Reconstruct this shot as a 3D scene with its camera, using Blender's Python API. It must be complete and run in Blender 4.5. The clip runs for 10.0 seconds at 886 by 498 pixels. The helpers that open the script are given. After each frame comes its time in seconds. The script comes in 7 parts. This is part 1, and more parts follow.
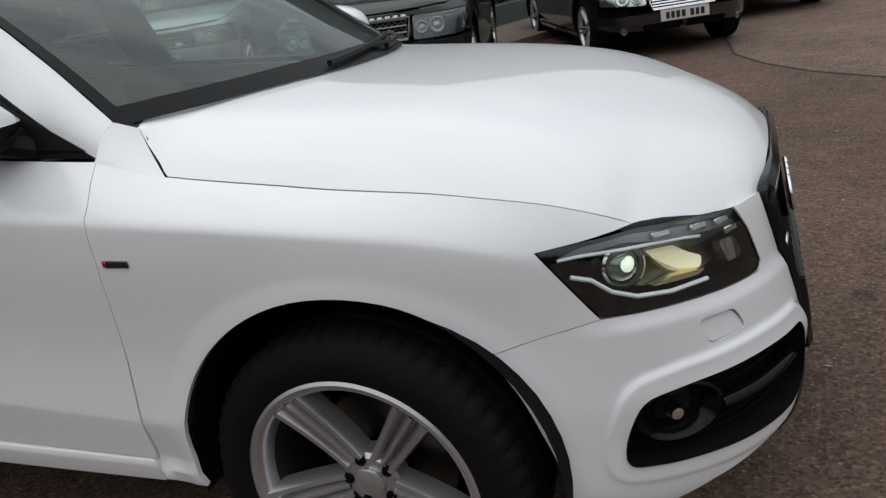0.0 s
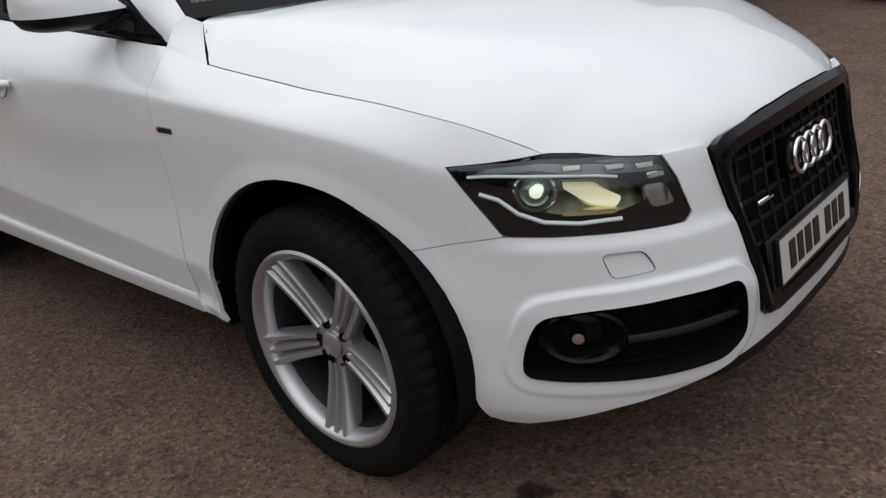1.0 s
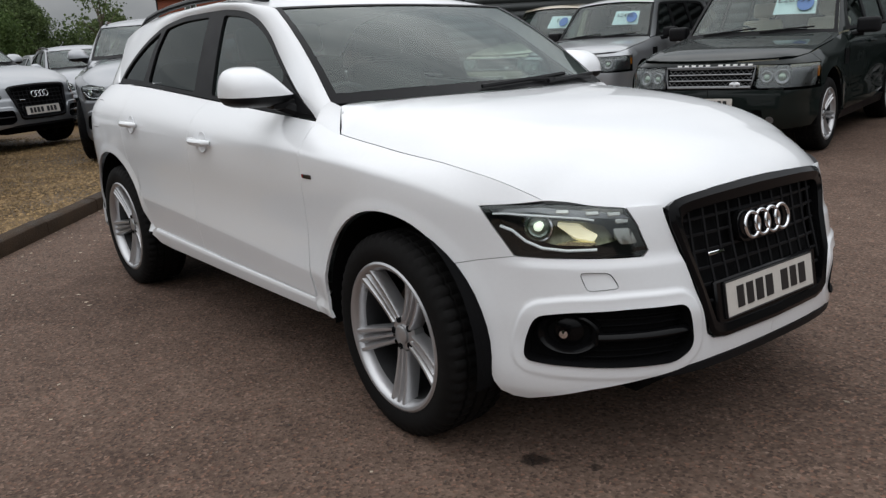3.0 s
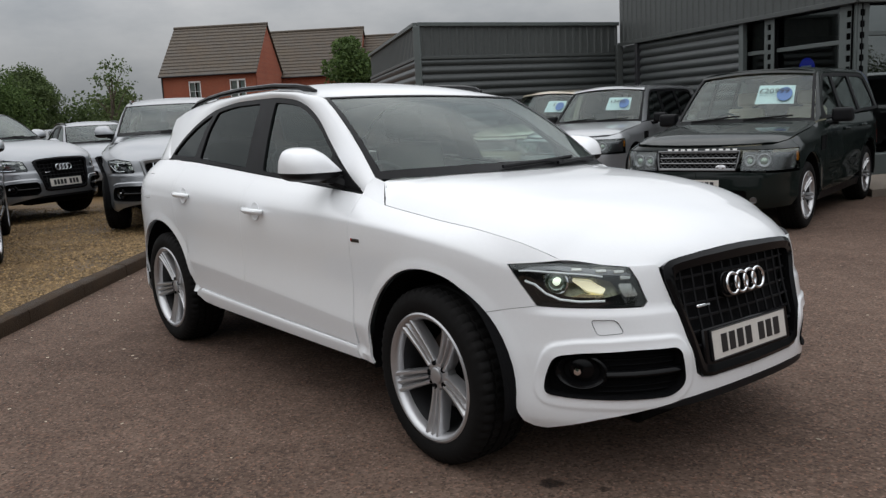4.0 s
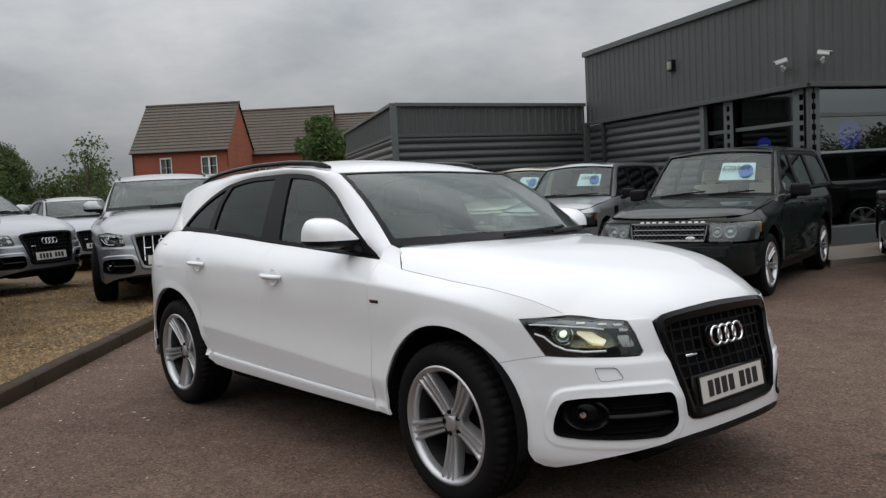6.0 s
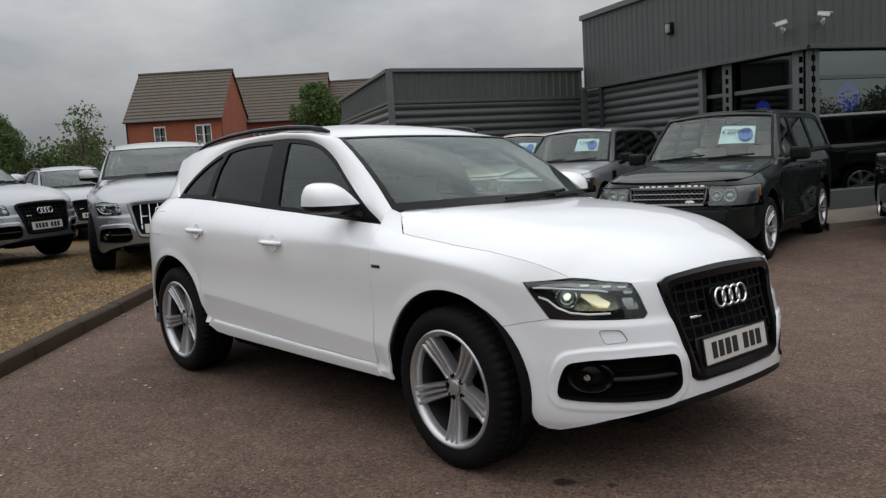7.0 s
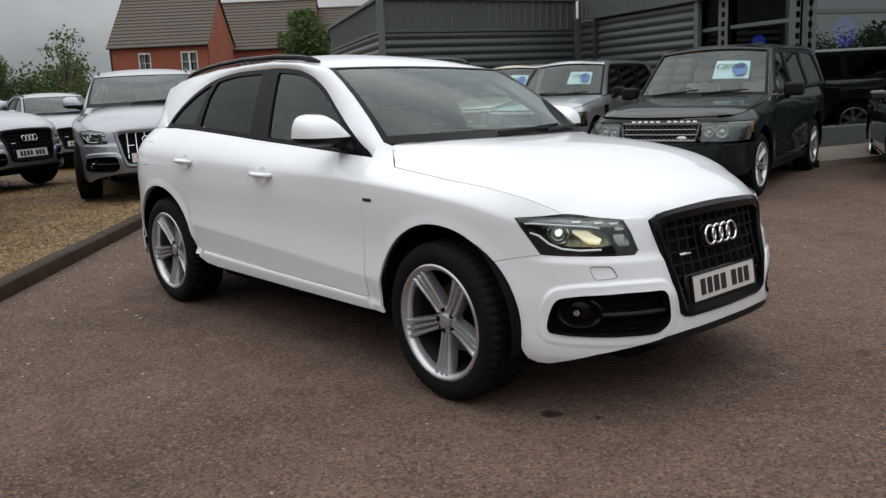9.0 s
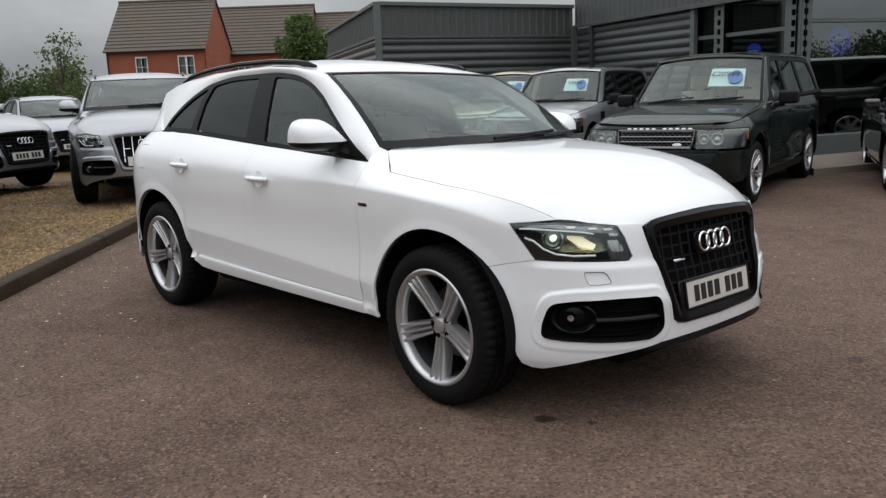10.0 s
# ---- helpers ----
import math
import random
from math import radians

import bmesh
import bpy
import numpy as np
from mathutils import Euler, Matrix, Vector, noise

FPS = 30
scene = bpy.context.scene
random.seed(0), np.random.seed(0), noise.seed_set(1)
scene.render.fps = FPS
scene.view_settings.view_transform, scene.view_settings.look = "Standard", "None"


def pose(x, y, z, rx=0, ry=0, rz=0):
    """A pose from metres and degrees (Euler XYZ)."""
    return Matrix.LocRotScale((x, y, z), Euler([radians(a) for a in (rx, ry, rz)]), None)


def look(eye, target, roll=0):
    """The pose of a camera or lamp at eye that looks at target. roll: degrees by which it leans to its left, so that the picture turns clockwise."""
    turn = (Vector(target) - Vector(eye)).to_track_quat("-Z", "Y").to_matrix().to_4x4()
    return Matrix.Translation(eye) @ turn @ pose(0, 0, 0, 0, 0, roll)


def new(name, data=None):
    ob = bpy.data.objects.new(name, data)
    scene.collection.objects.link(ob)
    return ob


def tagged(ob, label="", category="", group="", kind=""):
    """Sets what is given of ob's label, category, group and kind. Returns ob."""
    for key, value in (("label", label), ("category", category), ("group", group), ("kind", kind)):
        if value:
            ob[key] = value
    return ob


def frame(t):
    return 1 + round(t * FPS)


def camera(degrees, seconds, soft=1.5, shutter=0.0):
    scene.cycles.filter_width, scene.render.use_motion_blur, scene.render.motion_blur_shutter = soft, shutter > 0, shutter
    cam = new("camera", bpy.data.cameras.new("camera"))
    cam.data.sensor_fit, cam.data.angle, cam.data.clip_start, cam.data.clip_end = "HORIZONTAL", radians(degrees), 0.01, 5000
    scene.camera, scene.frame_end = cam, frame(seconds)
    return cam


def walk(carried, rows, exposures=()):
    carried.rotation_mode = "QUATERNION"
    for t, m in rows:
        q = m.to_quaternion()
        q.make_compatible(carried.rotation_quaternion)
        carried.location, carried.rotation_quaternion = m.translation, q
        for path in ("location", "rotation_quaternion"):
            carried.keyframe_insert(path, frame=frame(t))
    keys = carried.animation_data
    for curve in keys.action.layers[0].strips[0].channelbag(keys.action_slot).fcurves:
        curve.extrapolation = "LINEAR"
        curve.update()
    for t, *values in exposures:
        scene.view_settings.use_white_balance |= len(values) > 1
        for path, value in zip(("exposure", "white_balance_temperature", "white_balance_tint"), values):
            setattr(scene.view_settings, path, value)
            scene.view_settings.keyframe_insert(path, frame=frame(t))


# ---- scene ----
from mathutils.geometry import delaunay_2d_cdt

cam = camera(57.0, 10.0, soft=1.35)
PATH = [
    (0, (0.76, -2.163, 1.404), (0.054, -0.422, 0.719), -8.5),
    (0.5, (1.116, -2.108, 1.374), (0.245, -0.459, 0.652), -6.0),
    (1, (1.445, -2.018, 1.365), (0.204, -0.659, 0.583), -6.3),
    (1.5, (1.655, -2.123, 1.365), (0.17, -1.03, 0.592), -1.9),
    (2, (1.821, -2.187, 1.328), (0.361, -0.975, 0.696), -2.3),
    (3.5, (2.411, -2.618, 1.416), (0.861, -1.432, 0.976), -4.0),
    (4, (2.538, -2.856, 1.43), (1.001, -1.62, 1.1), -3.0),
    (4.5, (2.64, -3.011, 1.433), (1.116, -1.737, 1.201), -2.5),
    (5, (2.724, -3.137, 1.438), (1.213, -1.836, 1.276), -2.3),
    (6.5, (2.675, -3.273, 1.42), (1.183, -1.95, 1.264), -3.1),
    (7, (2.657, -3.262, 1.411), (1.17, -1.944, 1.18), -3.4),
    (7.5, (2.648, -3.247, 1.409), (1.167, -1.94, 1.095), -3.5),
    (8, (2.646, -3.256, 1.411), (1.177, -1.952, 1.034), -3.3),
    (8.5, (2.645, -3.262, 1.416), (1.185, -1.955, 1.018), -3.0),
    (9, (2.644, -3.266, 1.419), (1.189, -1.952, 1.024), -2.7),
    (9.5, (2.649, -3.266, 1.417), (1.197, -1.947, 1.029), -2.5),
    (10, (2.654, -3.27, 1.417), (1.204, -1.946, 1.035), -2.3),
]
walk(cam, [(t, look(e, g, r)) for t, e, g, r in PATH], [(0.0, -0.80), (1.0, -0.75), (2.5, -0.54), (4.5, -0.50), (6.5, -0.55), (7.5, -0.54), (8.5, -0.48), (9.5, -0.37), (10.0, -0.35)])

# ---- world, sun, exposure ----
SUN_EL, SUN_AZ = radians(74), radians(200)
world = bpy.data.worlds.new("overcast_sky")
scene.world = world
world.use_nodes = True
wn, wl = world.node_tree.nodes, world.node_tree.links
wn.clear()
w_out = wn.new("ShaderNodeOutputWorld")
w_bg = wn.new("ShaderNodeBackground")
w_sky = wn.new("ShaderNodeTexSky")
w_sky.sky_type, w_sky.sun_disc = "NISHITA", False
w_sky.sun_elevation, w_sky.sun_rotation = SUN_EL, SUN_AZ
w_sky.air_density, w_sky.dust_density = 1.0, 3.0
w_tc = wn.new("ShaderNodeTexCoord")
w_map = wn.new("ShaderNodeMapping")
w_map.inputs["Scale"].default_value = (1.0, 1.0, 2.5)
w_n1 = wn.new("ShaderNodeTexNoise")
w_n1.inputs["Scale"].default_value, w_n1.inputs["Detail"].default_value, w_n1.inputs["Roughness"].default_value = 3.0, 8.0, 0.58
w_ramp = wn.new("ShaderNodeValToRGB")
w_ramp.color_ramp.elements[0].position, w_ramp.color_ramp.elements[0].color = 0.34, (5.0, 5.3, 5.65, 1)
w_ramp.color_ramp.elements[1].position, w_ramp.color_ramp.elements[1].color = 0.64, (8.0, 8.1, 8.25, 1)
w_mix = wn.new("ShaderNodeMix")
w_mix.data_type = "RGBA"
w_mix.inputs[0].default_value = 0.90
wl.new(w_tc.outputs["Generated"], w_map.inputs["Vector"])
wl.new(w_map.outputs["Vector"], w_n1.inputs["Vector"])
wl.new(w_n1.outputs["Fac"], w_ramp.inputs["Fac"])
wl.new(w_sky.outputs["Color"], w_mix.inputs[6])
# an overcast sky is brightest overhead
w_sep = wn.new("ShaderNodeSeparateXYZ")
w_rise = wn.new("ShaderNodeMapRange")
w_rise.inputs["From Min"].default_value, w_rise.inputs["From Max"].default_value = 0.05, 0.85
w_rise.inputs["To Min"].default_value, w_rise.inputs["To Max"].default_value = 0.72, 3.55
w_up = wn.new("ShaderNodeVectorMath")
w_up.operation = "SCALE"
wl.new(w_tc.outputs["Generated"], w_sep.inputs["Vector"])
wl.new(w_sep.outputs["Z"], w_rise.inputs["Value"])
wl.new(w_ramp.outputs["Color"], w_up.inputs[0])
wl.new(w_rise.outputs["Result"], w_up.inputs["Scale"])
wl.new(w_up.outputs["Vector"], w_mix.inputs[7])
wl.new(w_mix.outputs[2], w_bg.inputs["Color"])
w_bg.inputs["Strength"].default_value = 0.10
wl.new(w_bg.outputs["Background"], w_out.inputs["Surface"])
sun_data = bpy.data.lights.new("sun", "SUN")
sun_data.energy, sun_data.angle, sun_data.color = 0.5, radians(130), (1.0, 0.97, 0.93)
sun_ob = new("sun", sun_data)
sun_ob.matrix_world = look((0, 0, 30), (30 * math.cos(SUN_EL) * 0.55, 30 * math.cos(SUN_EL) * 0.83, 30 - 30 * math.sin(SUN_EL)))


# ---- mesh helpers ----
def thing(name, m, label, category, group="", kind=""):
    """An Empty at the base of a thing made of parts."""
    ob = new(name)
    ob.empty_display_size = 0.2
    ob.matrix_basis = m
    return tagged(ob, label, category, group, kind)


def mesh_of(name, V, F, mat, smooth=True, normals=None, sharp=None):
    me = bpy.data.meshes.new(name)
    me.from_pydata([tuple(map(float, v)) for v in V], [], [tuple(int(i) for i in f) for f in F])
    if mat is not None:
        me.materials.append(mat)
    me.polygons.foreach_set("use_smooth", [smooth] * len(me.polygons))
    if normals is not None:
        me.normals_split_custom_set_from_vertices([tuple(map(float, n)) for n in normals])
    elif smooth and sharp:
        me.set_sharp_from_angle(angle=radians(sharp))
    me.update()
    return me


def part(name, geo, mat, parent=None, label="", smooth=True, sharp=40, m=None):
    """Links (verts, faces[, normals]) or a bmesh as ONE mesh object under a thing or a part."""
    if isinstance(geo, bmesh.types.BMesh):
        me = bpy.data.meshes.new(name)
        geo.normal_update()
        geo.to_mesh(me)
        geo.free()
        me.materials.append(mat)
        me.polygons.foreach_set("use_smooth", [smooth] * len(me.polygons))
        if smooth and sharp:
            me.set_sharp_from_angle(angle=radians(sharp))
    elif isinstance(geo, bpy.types.Mesh):
        me = geo
    else:
        me = mesh_of(name, geo[0], geo[1], mat, smooth, geo[2] if len(geo) > 2 else None, sharp)
    ob = new(name, me)
    if parent is not None:
        ob.parent = parent
    if m is not None:
        ob.matrix_basis = m
    if label:
        ob["label"] = label
    return ob


def join(*geos):
    """Several (verts, faces) as one."""
    V, F, N, k = [], [], [], 0
    for g in geos:
        V += [tuple(v) for v in g[0]]
        F += [tuple(i + k for i in f) for f in g[1]]
        if len(g) > 2:
            N += [tuple(n) for n in g[2]]
        k += len(g[0])
    return (V, F, N) if len(N) == len(V) else (V, F)


def mirrored(g):
    V = [(v[0], -v[1], v[2]) for v in g[0]]
    F = [tuple(reversed(f)) for f in g[1]]
    return (V, F, [(n[0], -n[1], n[2]) for n in g[2]]) if len(g) > 2 else (V, F)


def moved(g, m):
    V = [tuple(m @ Vector(v)) for v in g[0]]
    r = m.to_3x3()
    return (V, g[1], [tuple((r @ Vector(n)).normalized()) for n in g[2]]) if len(g) > 2 else (V, g[1])


def box(cx, cy, cz, sx, sy, sz, bev=0.0, seg=1):
    """A box by centre and full sizes, with chamfered edges."""
    bm = bmesh.new()
    bmesh.ops.create_cube(bm, size=1)
    bmesh.ops.scale(bm, vec=(sx, sy, sz), verts=bm.verts)
    if bev:
        bmesh.ops.bevel(bm, geom=list(bm.edges), offset=bev, segments=seg, profile=0.6, affect="EDGES")
    bmesh.ops.translate(bm, vec=(cx, cy, cz), verts=bm.verts)
    bm.verts.index_update()
    g = ([tuple(v.co) for v in bm.verts], [tuple(v.index for v in f.verts) for f in bm.faces])
    bm.free()
    return g


def grid(P, wrap_u=False, wrap_v=False):
    """Quads over rows of points."""
    P = np.asarray(P, float)
    nu, nv = P.shape[:2]
    F = []
    for i in range(nu if wrap_u else nu - 1):
        for j in range(nv if wrap_v else nv - 1):
            a, b = i, (i + 1) % nu
            c, d = j, (j + 1) % nv
            F.append((a * nv + c, b * nv + c, b * nv + d, a * nv + d))
    return (P.reshape(-1, 3), F)


def revolve(profile, n=48, axis="y", closed=False):
    """A profile of (radius, along) turned about the axis."""
    P = []
    for i in range(n):
        c, s = math.cos(2 * math.pi * i / n), math.sin(2 * math.pi * i / n)
        if axis == "y":
            P.append([(r * c, h, r * s) for r, h in profile])
        elif axis == "z":
            P.append([(r * c, r * s, h) for r, h in profile])
        else:
            P.append([(h, r * c, r * s) for r, h in profile])
    return grid(P, wrap_u=True, wrap_v=closed)


def tube(path, r, n=8, flat=1.0, caps=True):
    """A rod along a path of points; r may be a list; flat squeezes it upright."""
    path = [Vector(p) for p in path]
    rs = r if isinstance(r, (list, tuple)) else [r] * len(path)
    P = []
    for i, p in enumerate(path):
        d = (path[min(i + 1, len(path) - 1)] - path[max(i - 1, 0)]).normalized()
        up = Vector((0, 0, 1)) if abs(d.z) < 0.9 else Vector((1, 0, 0))
        s = d.cross(up).normalized()
        u = s.cross(d)
        P.append([tuple(p + s * math.cos(2 * math.pi * k / n) * rs[i] + u * math.sin(2 * math.pi * k / n) * rs[i] * flat) for k in range(n)])
    V, F = grid(P, wrap_v=True)
    V, F = [tuple(v) for v in V], [tuple(reversed(f)) for f in F]
    if caps:
        F = F + [tuple(range(n)), tuple(reversed(range(len(V) - n, len(V))))]
    return (V, F)


def torus(R, r, nR=40, nr=10):
    """A ring about the x axis."""
    P = [[((r * math.sin(b)), (R + r * math.cos(b)) * math.cos(a), (R + r * math.cos(b)) * math.sin(a))
          for b in np.linspace(0, 2 * math.pi, nr, endpoint=False)] for a in np.linspace(0, 2 * math.pi, nR, endpoint=False)]
    return grid(P, True, True)


def curve(*pts):
    """A smooth curve through points (x, y), without overshoot; takes numbers or arrays."""
    xs, ys = np.array([p[0] for p in pts], float), np.array([p[1] for p in pts], float)
    h, d = np.diff(xs), np.diff(ys) / np.diff(xs)
    m = np.zeros(len(xs))
    for i in range(1, len(xs) - 1):
        if d[i - 1] * d[i] > 0:
            w1, w2 = 2 * h[i] + h[i - 1], h[i] + 2 * h[i - 1]
            m[i] = (w1 + w2) / (w1 / d[i - 1] + w2 / d[i])
    m[0], m[-1] = d[0], d[-1]

    def at(x):
        x = np.clip(np.asarray(x, float), xs[0], xs[-1])
        i = np.clip(np.searchsorted(xs, x) - 1, 0, len(xs) - 2)
        t = (x - xs[i]) / h[i]
        return ((1 + 2 * t) * (1 - t) ** 2 * ys[i] + t * (1 - t) ** 2 * h[i] * m[i] + t * t * (3 - 2 * t) * ys[i + 1] + t * t * (t - 1) * h[i] * m[i + 1])
    return at


def dense(loop, step):
    out = []
    for i, p in enumerate(loop):
        q = loop[(i + 1) % len(loop)]
        n = max(1, int(math.hypot(q[0] - p[0], q[1] - p[1]) / step))
        out += [(p[0] + (q[0] - p[0]) * k / n, p[1] + (q[1] - p[1]) * k / n) for k in range(n)]
    return out


def rounded(loop, r, n=4):
    """A closed 2D outline with its corners cut round."""
    out, k = [], len(loop)
    for i in range(k):
        p, a, b = np.array(loop[i], float), np.array(loop[i - 1], float), np.array(loop[(i + 1) % k], float)
        la, lb = np.linalg.norm(a - p), np.linalg.norm(b - p)
        ra = min(r, 0.45 * la, 0.45 * lb)
        s, e = p + (a - p) / la * ra, p + (b - p) / lb * ra
        out += [tuple((1 - t) ** 2 * s + 2 * t * (1 - t) * p + t * t * e) for t in np.linspace(0, 1, n)]
    return out


def inside(px, py, loop):
    x, y = np.array([p[0] for p in loop]), np.array([p[1] for p in loop])
    res = np.zeros(len(px), bool)
    j = len(x) - 1
    for i in range(len(x)):
        if y[i] != y[j]:
            c = ((y[i] > py) != (y[j] > py)) & (px < (x[j] - x[i]) * (py - y[i]) / (y[j] - y[i]) + x[i])
            res ^= c
        j = i
    return res


def sheet(outline, surf, holes=(), step=0.03, flange=0.012, lift=None, gap=0.0, lines=(), soft=0.004):
    """A panel: a 2D outline with holes, laid on surf(u, v) -> points. Its edges turn inwards by flange. lift(u, v): height over the surface. lines: creases that the mesh follows. soft: the span over which edges are rounded."""
    loops = [dense(outline, step)] + [dense(h, step) for h in holes]
    if gap:
        shrunk = []
        for k, L in enumerate(loops):
            P = np.array(L)
            t = np.roll(P, -1, 0) - np.roll(P, 1, 0)
            nrm = np.stack([-t[:, 1], t[:, 0]], 1) / np.maximum(np.linalg.norm(t, axis=1), 1e-9)[:, None]
            area = np.sum(P[:, 0] * np.roll(P[:, 1], -1) - P[:, 1] * np.roll(P[:, 0], -1))
            sgn = (1 if area > 0 else -1) * (1 if k == 0 else -1)
            shrunk.append([tuple(p) for p in P + nrm * sgn * gap])
        loops = shrunk
    pts, edges = [], []
    for L in loops:
        k = len(pts)
        pts += L
        edges += [(k + i, k + (i + 1) % len(L)) for i in range(len(L))]
    B = np.array(pts)
    lo, hi = B.min(0), B.max(0)
    for L in lines:
        D = np.array(L)
        ok = inside(D[:, 0], D[:, 1], loops[0])
        for h in loops[1:]:
            ok &= ~inside(D[:, 0], D[:, 1], h)
        ok &= np.array([np.min((B[:, 0] - p[0]) ** 2 + (B[:, 1] - p[1]) ** 2) > (0.2 * step) ** 2 for p in D])
        last = None
        for p, good in zip(D, ok):
            if good:
                pts.append((float(p[0]), float(p[1])))
                if last is not None:
                    edges.append((last, len(pts) - 1))
                last = len(pts) - 1
            else:
                last = None
    B = np.array(pts)
    gx, gy = np.meshgrid(np.arange(lo[0] + step / 2, hi[0], step), np.arange(lo[1] + step / 2, hi[1], step))
    gx, gy = gx.ravel(), gy.ravel()
    ok = inside(gx, gy, loops[0])
    for L in loops[1:]:
        ok &= ~inside(gx, gy, L)
    gx, gy = gx[ok], gy[ok]
    keep = [i for i in range(len(gx)) if np.min((B[:, 0] - gx[i]) ** 2 + (B[:, 1] - gy[i]) ** 2) > (0.5 * step) ** 2]
    allp = [Vector(p) for p in pts] + [Vector((gx[i], gy[i])) for i in keep]
    vo, _, fo, _, _, _ = delaunay_2d_cdt(allp, edges, [], 0, 1e-6)
    U, W = np.array([v[0] for v in vo]), np.array([v[1] for v in vo])
    T = np.array(fo)
    cu, cw = U[T].mean(1), W[T].mean(1)
    ok = inside(cu, cw, loops[0])
    for L in loops[1:]:
        ok &= ~inside(cu, cw, L)
    T = T[ok]
    e = 0.004

    def at(u, v):
        p = surf(u, v)
        if lift is not None:
            du, dv = surf(u + e, v) - surf(u - e, v), surf(u, v + e) - surf(u, v - e)
            n = np.cross(du, dv)
            n /= np.maximum(np.linalg.norm(n, axis=1), 1e-12)[:, None]
            p = p + n * np.asarray(lift(u, v)).reshape(-1, 1)
        return p
    P = at(U, W)
    n = np.cross(at(U + soft, W) - at(U - soft, W), at(U, W + soft) - at(U, W - soft))
    n /= np.maximum(np.linalg.norm(n, axis=1), 1e-12)[:, None]
    V, F, N = [tuple(p) for p in P], [tuple(t) for t in T], [tuple(q) for q in n]
    if flange:
        cnt = {}
        for t in T:
            for a, b in ((t[0], t[1]), (t[1], t[2]), (t[2], t[0])):
                key = (min(a, b), max(a, b))
                cnt.setdefault(key, []).append((a, b))
        for key, es in cnt.items():
            if len(es) == 1:
                a, b = es[0]
                k = len(V)
                q = P[b] - P[a]
                side = np.cross(q, n[a])
                side = side / max(np.linalg.norm(side), 1e-12)
                V += [tuple(P[a]), tuple(P[b]), tuple(P[b] - n[b] * flange), tuple(P[a] - n[a] * flange)]
                N += [tuple(side)] * 4
                F.append((k, k + 3, k + 2, k + 1))
    return (V, F, N)


# ---- materials ----
def material(name):
    m = bpy.data.materials.new(name)
    m.use_nodes = True
    return m, m.node_tree.nodes, m.node_tree.links, m.node_tree.nodes["Principled BSDF"]


def simple(name, col, rough=0.5, metal=0.0, coat=0.0, var=0.10, scale=8.0, bump=0.0, bscale=60.0, spec=0.5, fine=90.0):
    """A surface with two scales of variation in its colour and roughness, and a fine relief."""
    m, N, L, b = material(name)
    tc = N.new("ShaderNodeTexCoord")
    n1, n2 = N.new("ShaderNodeTexNoise"), N.new("ShaderNodeTexNoise")
    n1.inputs["Scale"].default_value, n1.inputs["Detail"].default_value = scale, 4
    n2.inputs["Scale"].default_value, n2.inputs["Detail"].default_value = fine, 3
    L.new(tc.outputs["Object"], n1.inputs["Vector"])
    L.new(tc.outputs["Object"], n2.inputs["Vector"])
    add = N.new("ShaderNodeMath")
    add.operation = "ADD"
    L.new(n1.outputs["Fac"], add.inputs[0])
    L.new(n2.outputs["Fac"], add.inputs[1])
    rp = N.new("ShaderNodeMapRange")
    rp.inputs["From Min"].default_value, rp.inputs["From Max"].default_value = 0.7, 1.3
    rp.inputs["To Min"].default_value, rp.inputs["To Max"].default_value = 1 - var, 1 + var
    L.new(add.outputs[0], rp.inputs["Value"])
    mul = N.new("ShaderNodeVectorMath")
    mul.operation = "SCALE"
    mul.inputs[0].default_value = col
    L.new(rp.outputs["Result"], mul.inputs["Scale"])
    L.new(mul.outputs["Vector"], b.inputs["Base Color"])
    rr = N.new("ShaderNodeMapRange")
    rr.inputs["To Min"].default_value, rr.inputs["To Max"].default_value = max(0.0, rough * (1 - 1.5 * var)), min(1.0, rough * (1 + 1.5 * var))
    L.new(n1.outputs["Fac"], rr.inputs["Value"])
    L.new(rr.outputs["Result"], b.inputs["Roughness"])
    b.inputs["Metallic"].default_value, b.inputs["Specular IOR Level"].default_value = metal, spec
    b.inputs["Coat Weight"].default_value, b.inputs["Coat Roughness"].default_value = coat, 0.03
    if bump:
        bp, n3 = N.new("ShaderNodeBump"), N.new("ShaderNodeTexNoise")
        n3.inputs["Scale"].default_value, n3.inputs["Detail"].default_value = bscale, 4
        L.new(tc.outputs["Object"], n3.inputs["Vector"])
        L.new(n3.outputs["Fac"], bp.inputs["Height"])
        bp.inputs["Strength"].default_value, bp.inputs["Distance"].default_value = bump, 0.01
        L.new(bp.outputs["Normal"], b.inputs["Normal"])
    return m


